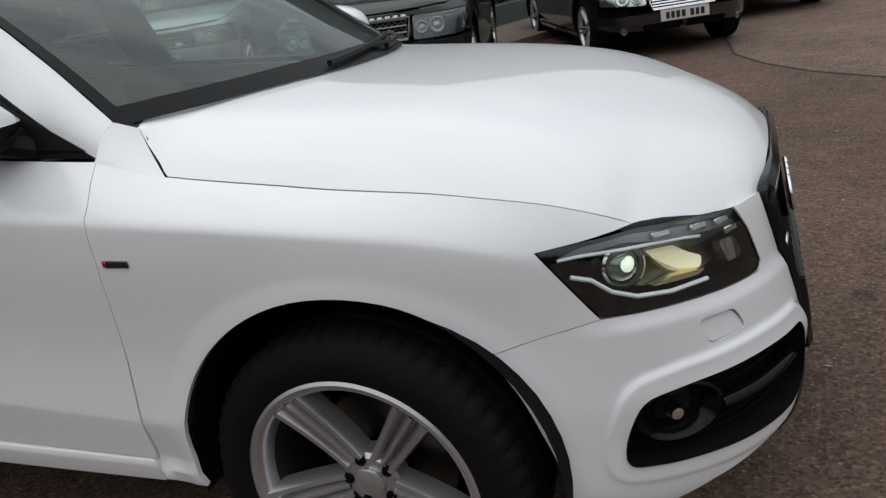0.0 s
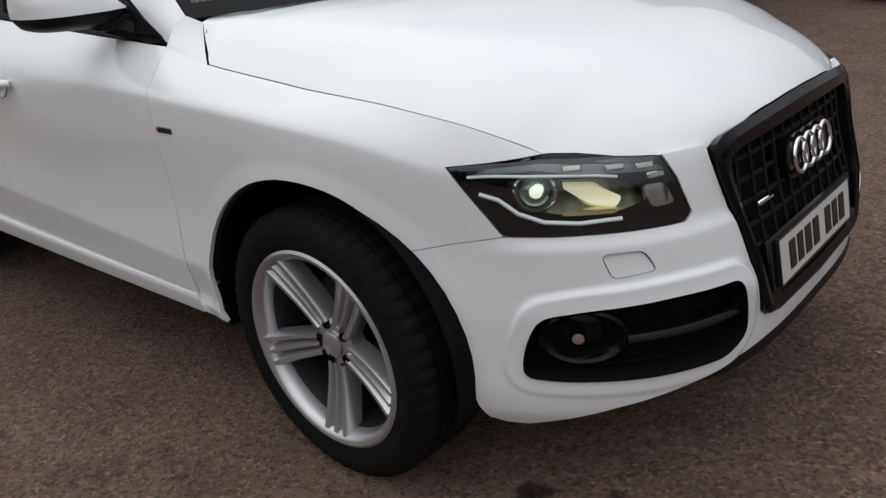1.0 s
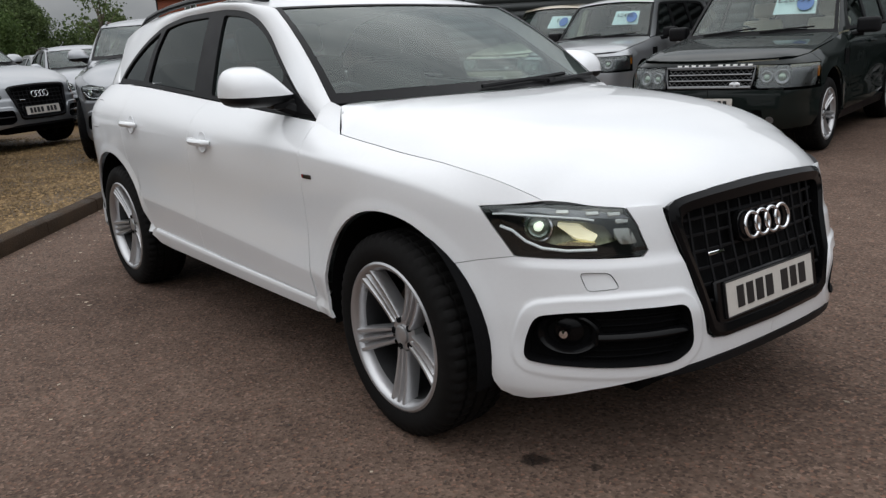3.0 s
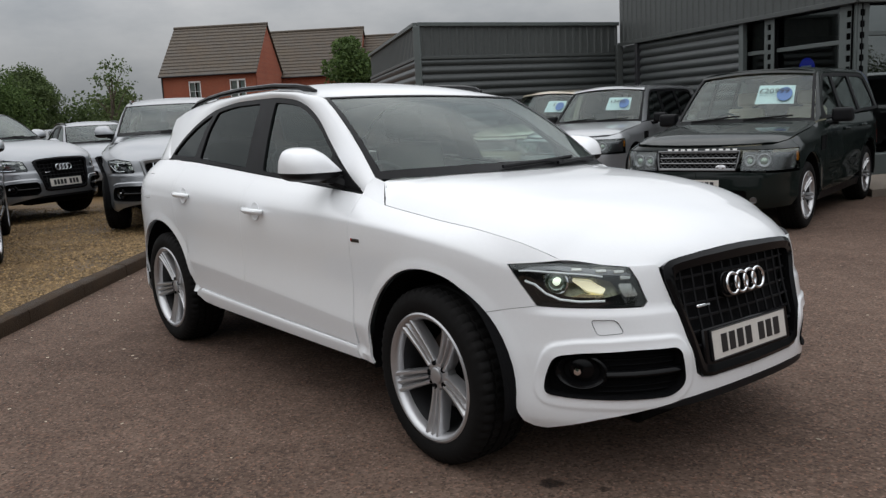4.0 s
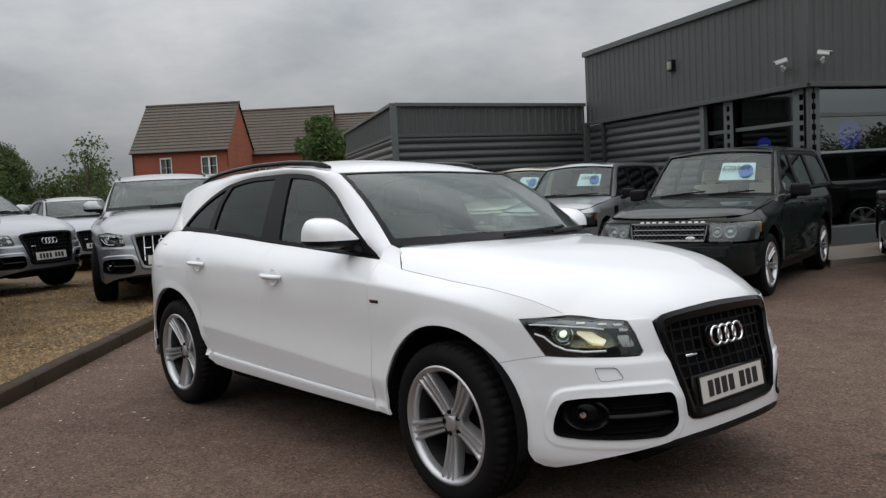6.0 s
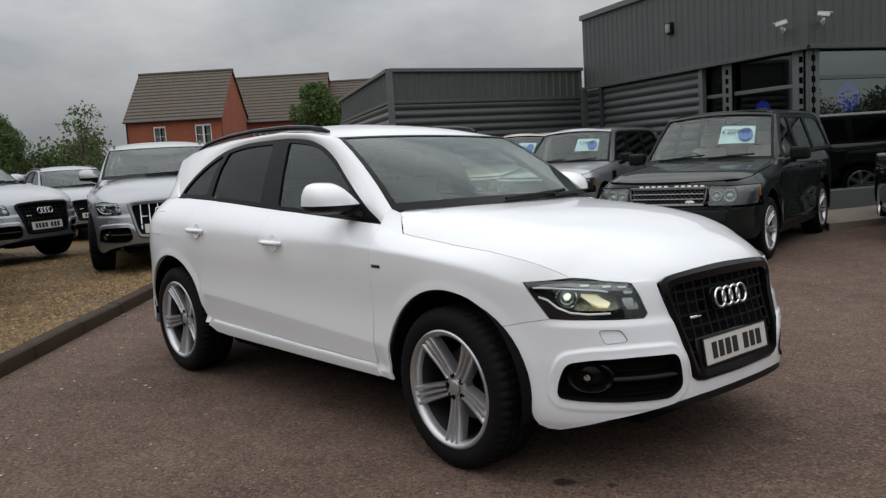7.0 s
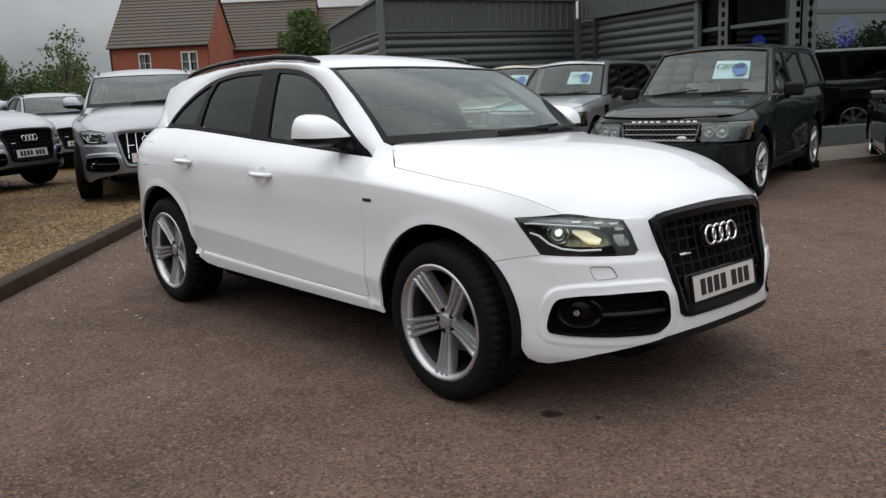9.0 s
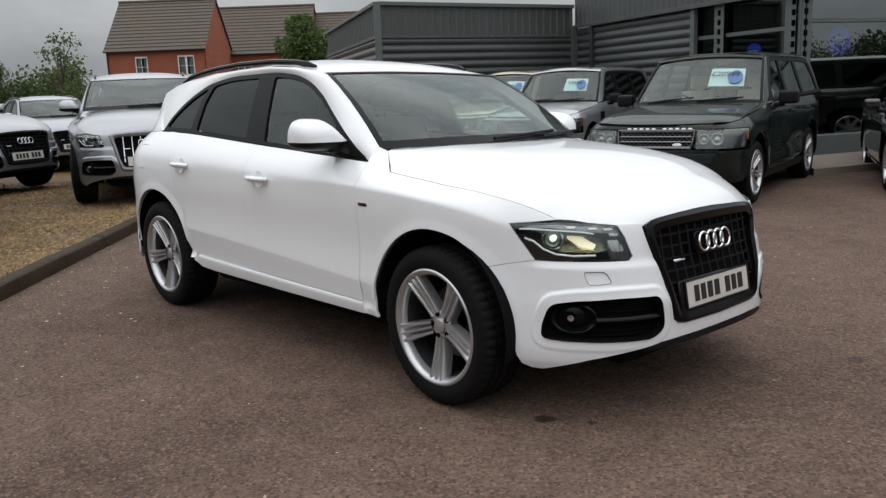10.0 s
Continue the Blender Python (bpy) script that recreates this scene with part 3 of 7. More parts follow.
def suv_shape():
    nose = curve((0.16, 0.712), (0.22, 0.812), (0.26, 0.847), (0.32, 0.874), (0.38, 0.882), (0.45, 0.886), (0.53, 0.890), (0.60, 0.875), (0.72, 0.842), (0.80, 0.828), (0.86, 0.815), (0.90, 0.793), (1.0, 0.715))
    tail = curve((0.2, -3.64), (0.35, -3.71), (0.6, -3.71), (0.75, -3.65), (0.95, -3.60), (1.15, -3.53), (1.3, -3.45))
    low = curve((0.16, -0.07), (0.25, -0.034), (0.30, -0.014), (0.36, -0.008), (0.46, -0.012), (0.59, -0.014), (0.65, -0.014), (0.74, -0.010), (0.90, 0.0), (1.0, 0.0))

    def kink(x, z):
        """The doors' lower fold: proud above it, leaning in below it, down to the sill."""
        zc, zs = SUV_FOLD(x), SUV_SILL(x)
        k = np.where(z > zc, 0.010 * np.clip(1 - (z - zc) / 0.20, 0, 1) ** 1.5, 0.010 - 0.19 * (zc - z)) * np.clip((z - zs + 0.022) / 0.018, 0, 1)
        return k * np.clip((-0.37 - x) / 0.10, 0, 1) * np.clip((x + 2.425) / 0.03, 0, 1)
    zt = curve((-3.7, 1.06), (-2.8, 1.050), (-2.2, 1.030), (-1.5, 1.008), (-0.56, 0.984), (-0.19, 0.966), (0.0, 0.950), (0.16, 0.930), (0.28, 0.906), (0.385, 0.872), (0.46, 0.845), (0.56, 0.81), (0.9, 0.75))
    ztop = curve((-3.7, 1.20), (-2.9, 1.215), (-2.4, 1.20), (-1.6, 1.150), (-0.57, 1.0935), (-0.536, 1.0895), (-0.45, 1.068), (-0.362, 1.050), (-0.2, 1.031), (-0.083, 1.021), (0.035, 1.0095), (0.152, 1.0005), (0.266, 0.990), (0.374, 0.974), (0.477, 0.954), (0.568, 0.9205), (0.613, 0.891), (0.9, 0.88))
    wtop = curve((-3.7, 0.79), (-2.9, 0.795), (-1.6, 0.812), (-0.9, 0.824), (-0.57, 0.826), (-0.362, 0.828), (-0.2, 0.831), (-0.083, 0.8347), (0.035, 0.842), (0.152, 0.854), (0.266, 0.867), (0.374, 0.885), (0.477, 0.9045), (0.568, 0.914), (0.613, 0.908), (0.8, 0.908))
    return Shape(-0.2, 2.0, 3.7, nose, -2.95, tail, 0.943, low, zt, ztop, wtop, [(0.002, 0.390, 0.420), (-2.825, 0.385, 0.44)], kink=kink, flare=0.009,
                 soft=curve((-3.7, 0.08), (-1.4, 0.042), (-0.7, 0.016), (-0.35, 0.007), (0.2, 0.006), (0.9, 0.006)), lip=0.062, arch_r=SUV_ARCH, tuck=3.4)


SUV = suv_shape()
SUV_STEP = suv_shape()
SUV_STEP.kink = None
SUV_HC = curve((-0.62, 1.184), (-0.45, 1.175), (-0.2, 1.155), (0.1, 1.127), (0.4, 1.073), (0.6, 1.012), (0.72, 0.958), (0.78, 0.917), (0.82, 0.876))
# the bonnet's side edge runs along the fender's upper edge, then up to the windscreen's corner
SUV_RIM = [(0.556, 0.889), (0.50, 0.9185), (0.40, 0.953), (0.30, 0.973), (0.20, 0.989), (0.10, 0.9995), (0.0, 1.0085), (-0.10, 1.020), (-0.20, 1.030), (-0.30, 1.0405), (-0.362, 1.0485)]
SUV_CORNER = (-0.472, 0.754, 1.141)
SUV_RIMZ = curve(*SUV_RIM[::-1])
SUV_RIM = [(float(x), float(SUV_RIMZ(x))) for x in np.linspace(0.556, -0.362, 47)]
RIM3 = [SUV.at(SUV.S(x, z)) for x, z in SUV_RIM[::-1]]
SUV_YE = curve((-0.62, 0.752), (SUV_CORNER[0], SUV_CORNER[1]), (-0.44, 0.7755), (-0.41, 0.7957), (-0.385, 0.8125), *[(p.x, abs(p.y)) for p in RIM3], (0.65, 0.63), (0.72, 0.53), (0.765, 0.43), (0.80, 0.30), (0.82, 0.2))
SUV_ZE = curve((-0.62, 1.144), (SUV_CORNER[0], SUV_CORNER[2]), (-0.44, 1.1141), (-0.41, 1.0889), (-0.385, 1.0678), *[(p.x, p.z) for p in RIM3], (0.65, 0.879), (0.72, 0.871), (0.765, 0.866), (0.82, 0.862))


SUV_YS = curve((-0.62, 0.83), *[(p.x, abs(p.y)) for p in RIM3], (0.65, 0.63), (0.72, 0.53), (0.765, 0.43), (0.80, 0.30), (0.82, 0.2))
SUV_ZS = curve((-0.62, 1.080), *[(p.x, p.z) for p in RIM3], (0.65, 0.879), (0.72, 0.871), (0.765, 0.866), (0.82, 0.862))


def suv_hood(x, y):
    x, y = np.atleast_1d(np.asarray(x, float)), np.atleast_1d(np.asarray(y, float))
    t = np.clip(np.abs(y) / SUV_YE(x), 0, 1.15)
    nose = np.clip((x - 0.35) / 0.4, 0, 1)
    ts = np.clip(np.abs(y) / SUV_YS(x), 0, 1.15)
    a, hc = 0.16 + 0.5 * nose + 0.06 * np.clip((-0.1 - x) / 0.3, 0, 1), SUV_HC(x)
    z = hc - (hc - SUV_ZS(x)) * a * ts ** 2 - (hc - SUV_ZE(x) - (hc - SUV_ZS(x)) * a * (SUV_YE(x) / SUV_YS(x)) ** 2) * t ** 6.0
    return np.stack([x, y, z], 1)


def suv_glass(x, z):
    """The side windows' surface, leaning in to the roof."""
    x, z = np.atleast_1d(np.asarray(x, float)), np.atleast_1d(np.asarray(z, float))
    zb, yb = SUV.ztop(np.minimum(x, -0.57)), SUV.wtop(np.minimum(x, -0.57))
    t = (z - zb) / (1.56 - zb)
    y = yb - (yb - 0.645) * (0.82 * t + 0.18 * t * t) - 0.02 * np.clip((-2.0 - x) / 1.2, 0, 1) ** 2
    return np.stack([x, -y, z], 1)


def build_suv(name, m, paint, label, step=0.03, grille="black", tilt=None, glass2=None, group="", seats=None, lights=True, plate=True, card=False):
    sh = SUV
    S, N = sh.S, sh.N
    car = thing(name, m, label, "car", group)
    bt = tilt if tilt is not None else Matrix.Identity(4)
    rear_glass = glass2 or M_PRIVACY

    def put(nm, geo, mat, parent=None, lab="", sharp=40):
        return part(nm, moved(geo, bt), mat, parent or car, lab, sharp=sharp)

    def both(nm, geo, mat, parent=None, lab="", sharp=40):
        a = put(nm, geo, mat, parent, lab, sharp)
        b = put(nm, mirrored(geo), mat, parent, lab, sharp)
        return a, b

    G = 0.0010
    # fender
    fender = ([S(0.293, 0.680), S(0.392, 0.704), S(0.497, 0.724), S(0.446, 0.80), S(0.395, 0.873), S(0.47, 0.879)] + [S(x, z) for x, z in SUV_RIM] + [S(-0.45, 1.067), S(-0.536, 1.0885), S(-0.508, 1.02), S(-0.503, 0.90), S(-0.508, 0.75), S(-0.512, 0.6), S(-0.515, 0.42), S(-0.518, 0.343), S(-0.396, 0.343)]
              + sh.arc(0, 186, 46, 30))
    run = -np.arange(abs(S(0.44, 0.86)[0]), abs(S(-3.5, 0.95)[0]), step * 0.7)
    crease = [[(float(u), float(sh.zt(np.interp(-u, sh.a, sh.xref))) + dz) for u in run] for dz in (-0.014, -0.005, 0.0, 0.005, 0.014)]
    lips = [[S(xc + (R + gr) * math.cos(t), zcn + (R + gr) * math.sin(t)) for t in np.radians(np.linspace(-5, 185, int(6 / step)))] for xc, zcn, R in sh.arches for gr in (0.015, 0.035, 0.050, 0.062)]
    sills = [[S(x, float(SUV_FOLD(x)) + dz) for x in np.arange(-0.38, -2.6, -step)] for dz in (-0.005, 0.0, 0.005, 0.020)]
    def toe(u, v):
        x, v = np.interp(-np.asarray(u), sh.a, sh.xref), np.asarray(v)
        back = np.clip((-0.30 - x) / 0.06, 0, 1)
        return back * (-0.010 * np.clip((0.52 - v) / 0.13, 0, 1) - 0.22 * np.clip(SUV_SILL(x) - v - 0.02, 0, 1))
    toes = [[S(x, float(SUV_SILL(x)) - dz) for x in np.arange(-0.44, -0.51, -step / 2)] for dz in (0.0, 0.005, 0.02)]
    both("fender", sheet(fender, sh.skin, step=step, gap=G, lines=crease + lips + sills + toes, soft=0.012, lift=toe), paint)
    # doors
    front_door = [S(-0.518, 0.407), S(-0.515, 0.6), S(-0.508, 0.75), S(-0.503, 0.90), S(-0.508, 1.02), S(-0.536, 1.0885), S(-0.8, 1.105), S(-1.1, 1.122), S(-1.575, 1.148), S(-1.59, 1.0), S(-1.60, 0.80), S(-1.61, 0.6), S(-1.62, 0.419), S(-1.0, 0.411)]
    rear_door = ([S(-1.62, 0.419), S(-1.61, 0.6), S(-1.60, 0.80), S(-1.59, 1.0), S(-1.575, 1.148), S(-2.0, 1.175), S(-2.4, 1.198), S(-2.56, 1.205), S(-2.57, 1.0), S(-2.55, 0.90)]
                 + sh.arc(1, 52, 6, 12, 0.055) + [S(-2.335, 0.433)])
    handles = []
    for nm, o in (("front_door", front_door), ("rear_door", rear_door)):
        a, b = both(nm, sheet(o, sh.skin, step=step, gap=G, lines=crease + lips + sills, soft=0.008), paint)
        hx, hz = (-1.405, 0.968) if nm == "front_door" else (-2.378, 1.006)
        f = sh.frame_at(S(hx, hz))
        bar = moved(join(tube([(0.006, -0.098, 0.004), (0.026, -0.086, 0.004), (0.036, -0.044, 0.0), (0.037, 0.026, 0.0), (0.030, 0.074, 0.0), (0.006, 0.090, 0.0)], [0.014, 0.018, 0.019, 0.019, 0.018, 0.014], 10, 0.85)), f)
        cup = moved(revolve([(0.0, -0.001), (0.03, 0.000), (0.044, 0.0015), (0.047, 0.003), (0.049, 0.001)], 28, "x"), f)
        for d, g1, g2 in ((a, bar, cup), (b, mirrored(bar), mirrored(cup))):
            part("door_handle", moved(g1, bt), paint, d)
            part("handle_cup", moved(g2, bt), paint, d)
    # sills
    sill = [S(-0.518, 0.340), S(-0.518, 0.4185), S(-1.0, 0.4215), S(-1.62, 0.4305), S(-2.315, 0.4445), S(-2.345, 0.385), S(-2.25, 0.350), S(-2.1, 0.342), S(-1.2, 0.338)]

    def bevel(u, v):
        top = SUV_SILL(np.interp(-np.asarray(u), sh.a, sh.xref)) - np.asarray(v)
        return -0.008 - 0.003 * np.clip(1 - top / 0.012, 0, 1) - 0.034 * np.clip(-top / 0.004, 0, 1) - 0.22 * np.clip(top - 0.018, 0, 1)
    ledge = [[S(x, float(SUV_SILL(x)) - dz) for x in np.arange(-0.53, -2.3, -step)] for dz in (-0.004, 0.0, 0.006, 0.012, 0.022)]
    both("side_sill", sheet(sill, SUV_STEP.surf(), step=step, gap=G, flange=0.045, lift=bevel, lines=ledge), paint)
    # rear quarter and tail
    quarter = (sh.arc(1, 176, 2, 34) + sh.arc(1, 2, 52, 14, 0.055) + [S(-2.55, 0.90), S(-2.57, 1.0), S(-2.56, 1.205), S(-2.95, 1.214), S(-3.25, 1.205), S(-3.36, 1.196), S(-3.40, 1.12), S(-3.42, 1.0), S(-3.52, 0.90), S(-3.55, 0.78), S(-3.40, 0.70)])
    cap = rounded([S(-2.94, 0.965), S(-2.94, 1.125), S(-3.11, 1.125), S(-3.11, 0.965)], 0.05)
    both("rear_quarter", sheet(quarter, sh.skin, holes=(cap,), step=step, gap=G, lines=crease + lips, soft=0.014, lift=lambda u, v: -0.014 * np.clip((0.52 - np.asarray(v)) / 0.09, 0, 1)), paint)
    both("fuel_flap", sheet(cap, sh.surf(-0.0005), step=step, gap=0.0018, flange=0.006), paint)
    tailbump = [S(-3.262, 0.33), S(-3.266, 0.42), S(-3.40, 0.70), S(-3.55, 0.78), sh.R(0.0, 0.78), sh.R(0.0, 0.30), sh.R(0.6, 0.26), S(-3.55, 0.25), S(-3.30, 0.28)]
    put("rear_bumper", join(sheet(tailbump, sh.skin, step=0.05, gap=G), mirrored(sheet(tailbump, sh.skin, step=0.05, gap=G))), paint)
    lamp = [S(-3.42, 0.86), S(-3.42, 1.0), S(-3.40, 1.10), sh.R(0.55, 1.05), sh.R(0.50, 0.93), S(-3.52, 0.88)]
    both("tail_lamp", sheet(lamp, sh.surf(0.004), step=0.04, flange=0.03), M_RED)
    hatch = [sh.R(0.0, 0.80), S(-3.55, 0.80), sh.R(0.50, 0.93), sh.R(0.55, 1.05), S(-3.40, 1.12), S(-3.36, 1.196), sh.R(0.0, 1.196)]
    put("tailgate", join(sheet(hatch, sh.skin, step=0.05, gap=G), mirrored(sheet(hatch, sh.skin, step=0.05, gap=G))), paint)
    # nose
    intake = rounded([N(0.436, 0.568), N(0.588, 0.571), N(0.724, 0.561), S(0.557, 0.545), S(0.530, 0.47), S(0.523, 0.402), S(0.602, 0.394), N(0.649, 0.391), N(0.47, 0.391), N(0.41, 0.430), N(0.422, 0.51)], 0.035, 5)
    washer = rounded([N(0.690, 0.680), N(0.626, 0.679), N(0.610, 0.632), N(0.681, 0.624)][::-1], 0.016)
    bumper = ([N(0.0, 0.424), N(0.27, 0.428), N(0.325, 0.437), N(0.352, 0.457), N(0.392, 0.606), N(0.425, 0.74), N(0.452, 0.84), N(0.452, 0.864), N(0.50, 0.866), N(0.557, 0.866), N(0.538, 0.812), N(0.517, 0.737), N(0.535, 0.720), N(0.70, 0.722), S(0.58, 0.722), S(0.497, 0.724), S(0.392, 0.704), S(0.293, 0.680)]
              + sh.arc(0, 45, -3, 18) + [S(0.424, 0.31), S(0.436, 0.275), S(0.465, 0.258), S(0.51, 0.256), S(0.60, 0.282), N(0.68, 0.312), N(0.60, 0.334), N(0.51, 0.352), N(0.42, 0.366), N(0.30, 0.372), N(0.0, 0.370)])
    hole = np.array(dense(intake, 0.02))

    def brow(u, v):
        d2 = np.min((hole[:, 0][None, :] - np.asarray(u)[:, None]) ** 2 + (hole[:, 1][None, :] - np.asarray(v)[:, None]) ** 2, axis=1)
        t = np.clip((0.050 - np.sqrt(d2)) / 0.014, 0, 1)
        return 0.010 * t * t * (3 - 2 * t) * (0.35 + 0.65 * np.clip((np.asarray(v) - 0.46) / 0.09, 0, 1))

    def swell(u, v):
        """The brow round the intake, and a ledge under the headlamp."""
        u, v = np.asarray(u), np.asarray(v)
        side = np.clip((1.02 - np.abs(u)) / 0.12, 0, 1)
        t = np.clip((0.722 - v) / 0.034, 0, 1)
        return brow(u, v) + 0.008 * t * t * (3 - 2 * t) * np.clip((v - 0.585) / 0.10, 0, 1) * side
    hn = np.roll(hole, -2, 0) - np.roll(hole, 2, 0)
    hn = np.stack([hn[:, 1], -hn[:, 0]], 1) / np.linalg.norm(hn, axis=1)[:, None]
    if np.sum(hole[:, 0] * np.roll(hole[:, 1], -1) - hole[:, 1] * np.roll(hole[:, 0], -1)) < 0:
        hn = -hn
    rims = [[tuple(p) for p in np.vstack([hole + hn * d, (hole + hn * d)[:1]])] for d in (0.014, 0.030, 0.036, 0.040, 0.045, 0.050, 0.058)]
    shelf = [[(float(u), z) for u in np.arange(-1.05, -0.40, 0.02)] for z in (0.714, 0.705, 0.695, 0.686, 0.670)]
    half = sheet(bumper, sh.skin, holes=(intake, washer), step=step * 0.6, gap=G, lift=swell, flange=0.02, lines=lips + rims + shelf, soft=0.006)
    bump = put("front_bumper", join(half, mirrored(half)), paint)
    both("washer_cap", sheet(washer, sh.skin, step=step, gap=0.0015, flange=0.006), paint, bump)
    sens = moved(revolve([(0.0, 0.002), (0.010, 0.002), (0.0115, 0.0), (0.0125, -0.003)], 16, "x"), sh.frame_at(N(0.70, 0.588), 0.0085))
    both("parking_sensor", sens, paint, bump)
    back = sheet([(p[0], p[1]) for p in intake], sh.surf(-0.055), step=0.05, flange=0)
    ring = grid([[tuple(sh.at(p, 0.010 - k * 0.035)) for p in dense(intake, 0.03)] for k in range(3)], wrap_v=True)
    bar = tube([tuple(sh.at(N(y, 0.478 + 0.012 * (0.6 - y)), -0.022)) for y in np.linspace(0.40, 0.67, 8)], 0.020, 10, 0.85)
    mesh = [tube([tuple(sh.at(N(y, z), -0.045)) for y in np.linspace(0.40, 0.70, 7)], 0.0035, 4) for z in (0.405, 0.425, 0.445, 0.505, 0.525, 0.54)]
    both("air_intake", join(back, flip(ring)), M_DARK, bump)
    both("intake_bar", bar, M_GLOSSB, bump)
    both("intake_mesh", join(*mesh), M_DARK, bump)
    ff = sh.frame_at(S(0.640, 0.482), -0.03)
    fogs = both("fog_lamp", moved(revolve([(0.075, -0.02), (0.070, 0.004), (0.064, 0.008), (0.056, 0.0), (0.046, -0.02)], 32, "x"), ff @ Matrix.Diagonal((1, 1.4, 0.95, 1))), M_GLOSSB, bump)
    both("fog_lens", moved(revolve([(0.0, -0.008), (0.030, -0.011), (0.046, -0.02)], 24, "x"), ff), M_GLOSSB, bump)
    # chrome knob added for the bright glint on the fog lens
    both("fog_glint", moved(revolve([(0.0, 0.008), (0.013, 0.005), (0.019, -0.010)], 16, "x"), ff @ Matrix.Translation((0.010, -0.012, 0.004))), M_CHROME, bump)
    valance = sheet([N(-0.47, 0.356), N(-0.42, 0.364), N(-0.30, 0.370), N(0.0, 0.368), N(0.30, 0.370), N(0.42, 0.364), N(0.47, 0.356), N(0.53, 0.346), N(0.46, 0.341), N(0.30, 0.342), N(0.0, 0.340), N(-0.30, 0.342), N(-0.46, 0.341), N(-0.53, 0.346)][::-1], sh.surf(0.004), step=0.04, flange=0.05)
    put("front_splitter", valance, M_SATINB, bump, "black plastic lower lip")
    # grille
    if grille == "black":
        fm, bm_ = M_GLOSSB, M_SATINB
    else:
        fm, bm_ = M_GREYMET, M_GLOSSB
    outer = [N(y, z) for y, z in ((0.0, 0.889), (0.25, 0.884), (0.36, 0.877), (0.408, 0.870), (0.434, 0.858), (0.445, 0.838), (0.441, 0.80), (0.42, 0.736), (0.389, 0.606), (0.349, 0.462), (0.325, 0.443), (0.27, 0.434), (0.0, 0.430))]
    inner = [N(y, z) for y, z in ((0.0, 0.842), (0.25, 0.840), (0.345, 0.835), (0.373, 0.830), (0.390, 0.821), (0.397, 0.806), (0.395, 0.780), (0.378, 0.71), (0.352, 0.58), (0.320, 0.492), (0.300, 0.480), (0.26, 0.474), (0.0, 0.470))]

    def both_sides(l):
        return l + [(-p[0], p[1]) for p in l[-2:0:-1]]
    ro, ri = both_sides(outer), both_sides(inner)
    mid = [((a[0] * 0.6 + b[0] * 0.4), (a[1] * 0.6 + b[1] * 0.4)) for a, b in zip(ro, ri)]
    fr = grid([[tuple(sh.at(p, -0.012)) for p in ro], [tuple(sh.at(p, 0.010)) for p in ro], [tuple(sh.at(p, 0.016)) for p in mid], [tuple(sh.at(p, 0.006)) for p in ri], [tuple(sh.at(p, -0.035)) for p in ri]], wrap_v=True)
    gr = put("grille", fr, fm, bump, "gloss black single-frame grille" if grille == "black" else "chrome-framed grille", sharp=35)
    put("grille_back", sheet(ri[::-1], sh.surf(-0.045), step=0.06, flange=0), M_DARK, gr)

    def half_w(z):
        return float(np.interp(z, [0.470, 0.492, 0.58, 0.71, 0.78, 0.842], [0.26, 0.315, 0.350, 0.377, 0.393, 0.38]))
    slats, cols = [], []
    if grille == "black":
        for z in np.linspace(0.505, 0.805, 7):
            slats.append(tube([tuple(sh.at(N(y, z), -0.020)) for y in np.linspace(-half_w(z), half_w(z), 13)], 0.0055, 5))
        for y in np.linspace(-0.35, 0.35, 12):
            zs = [z for z in np.linspace(0.478, 0.836, 9) if half_w(z) > abs(y) - 0.005]
            if len(zs) > 1:
                cols.append(tube([tuple(sh.at(N(y, z), -0.018)) for z in zs], 0.0060, 5))
    else:
        for y in np.linspace(-0.30, 0.30, 7):
            zs = [z for z in np.linspace(0.480, 0.834, 7) if half_w(z) > abs(y)]
            cols.append(tube([tuple(sh.at(N(y, z), -0.010)) for z in zs], 0.010, 6))
    for g in slats:
        put("slat", g, bm_, gr)
    for g in cols:
        put("slat", g, M_SATINB if grille == "black" else M_CHROME, gr)
    # badge of four rings, as plain shapes
    bf = sh.frame_at(N(0.0, 0.750), 0.016)
    put("badge_base", moved(sheet(rounded([(-0.15, -0.052), (0.15, -0.052), (0.15, 0.052), (-0.15, 0.052)], 0.05), lambda u, v: np.stack([np.full(len(u), -0.012), u, v], 1), step=0.05, flange=0.02), bf), M_GLOSSB, gr)
    for k in range(4):
        put("ring", moved(torus(0.040, 0.0065), bf @ Matrix.Translation((0, -0.0885 + 0.059 * k, 0))), M_CHROME, gr, "chrome ring")
    put("trim_badge", moved(box(0, 0, 0, 0.006, 0.075, 0.012, 0.003), sh.frame_at(N(0.262, 0.694), -0.006)), M_CHROME, gr)
    # number plate
    if plate:
        pf = sh.frame_at(N(0.008, 0.545), -0.010)
        put("plate_holder", moved(box(-0.014, 0, -0.008, 0.02, 0.60, 0.15, 0.006), pf), M_GLOSSB, bump)
        pb, bars = plate_geo()
        pl = put("number_plate", moved(pb, pf), M_NUMPLATE, None, "white number plate with a black border")
        for g in bars:
            put("letter_bar", moved(g, pf), M_INK, pl)
        put("plate_rim", moved(box_edge(0.522, 0.113, 0.005), pf), M_INK, pl)
    # headlamps
    lampo = rounded([S(0.499, 0.726), S(0.449, 0.80), S(0.398, 0.873), S(0.47, 0.878), S(0.556, 0.8815), N(0.649, 0.877), N(0.561, 0.865), N(0.541, 0.812), N(0.520, 0.738), N(0.537, 0.723), N(0.70, 0.725), S(0.58, 0.724)], 0.008, 4)
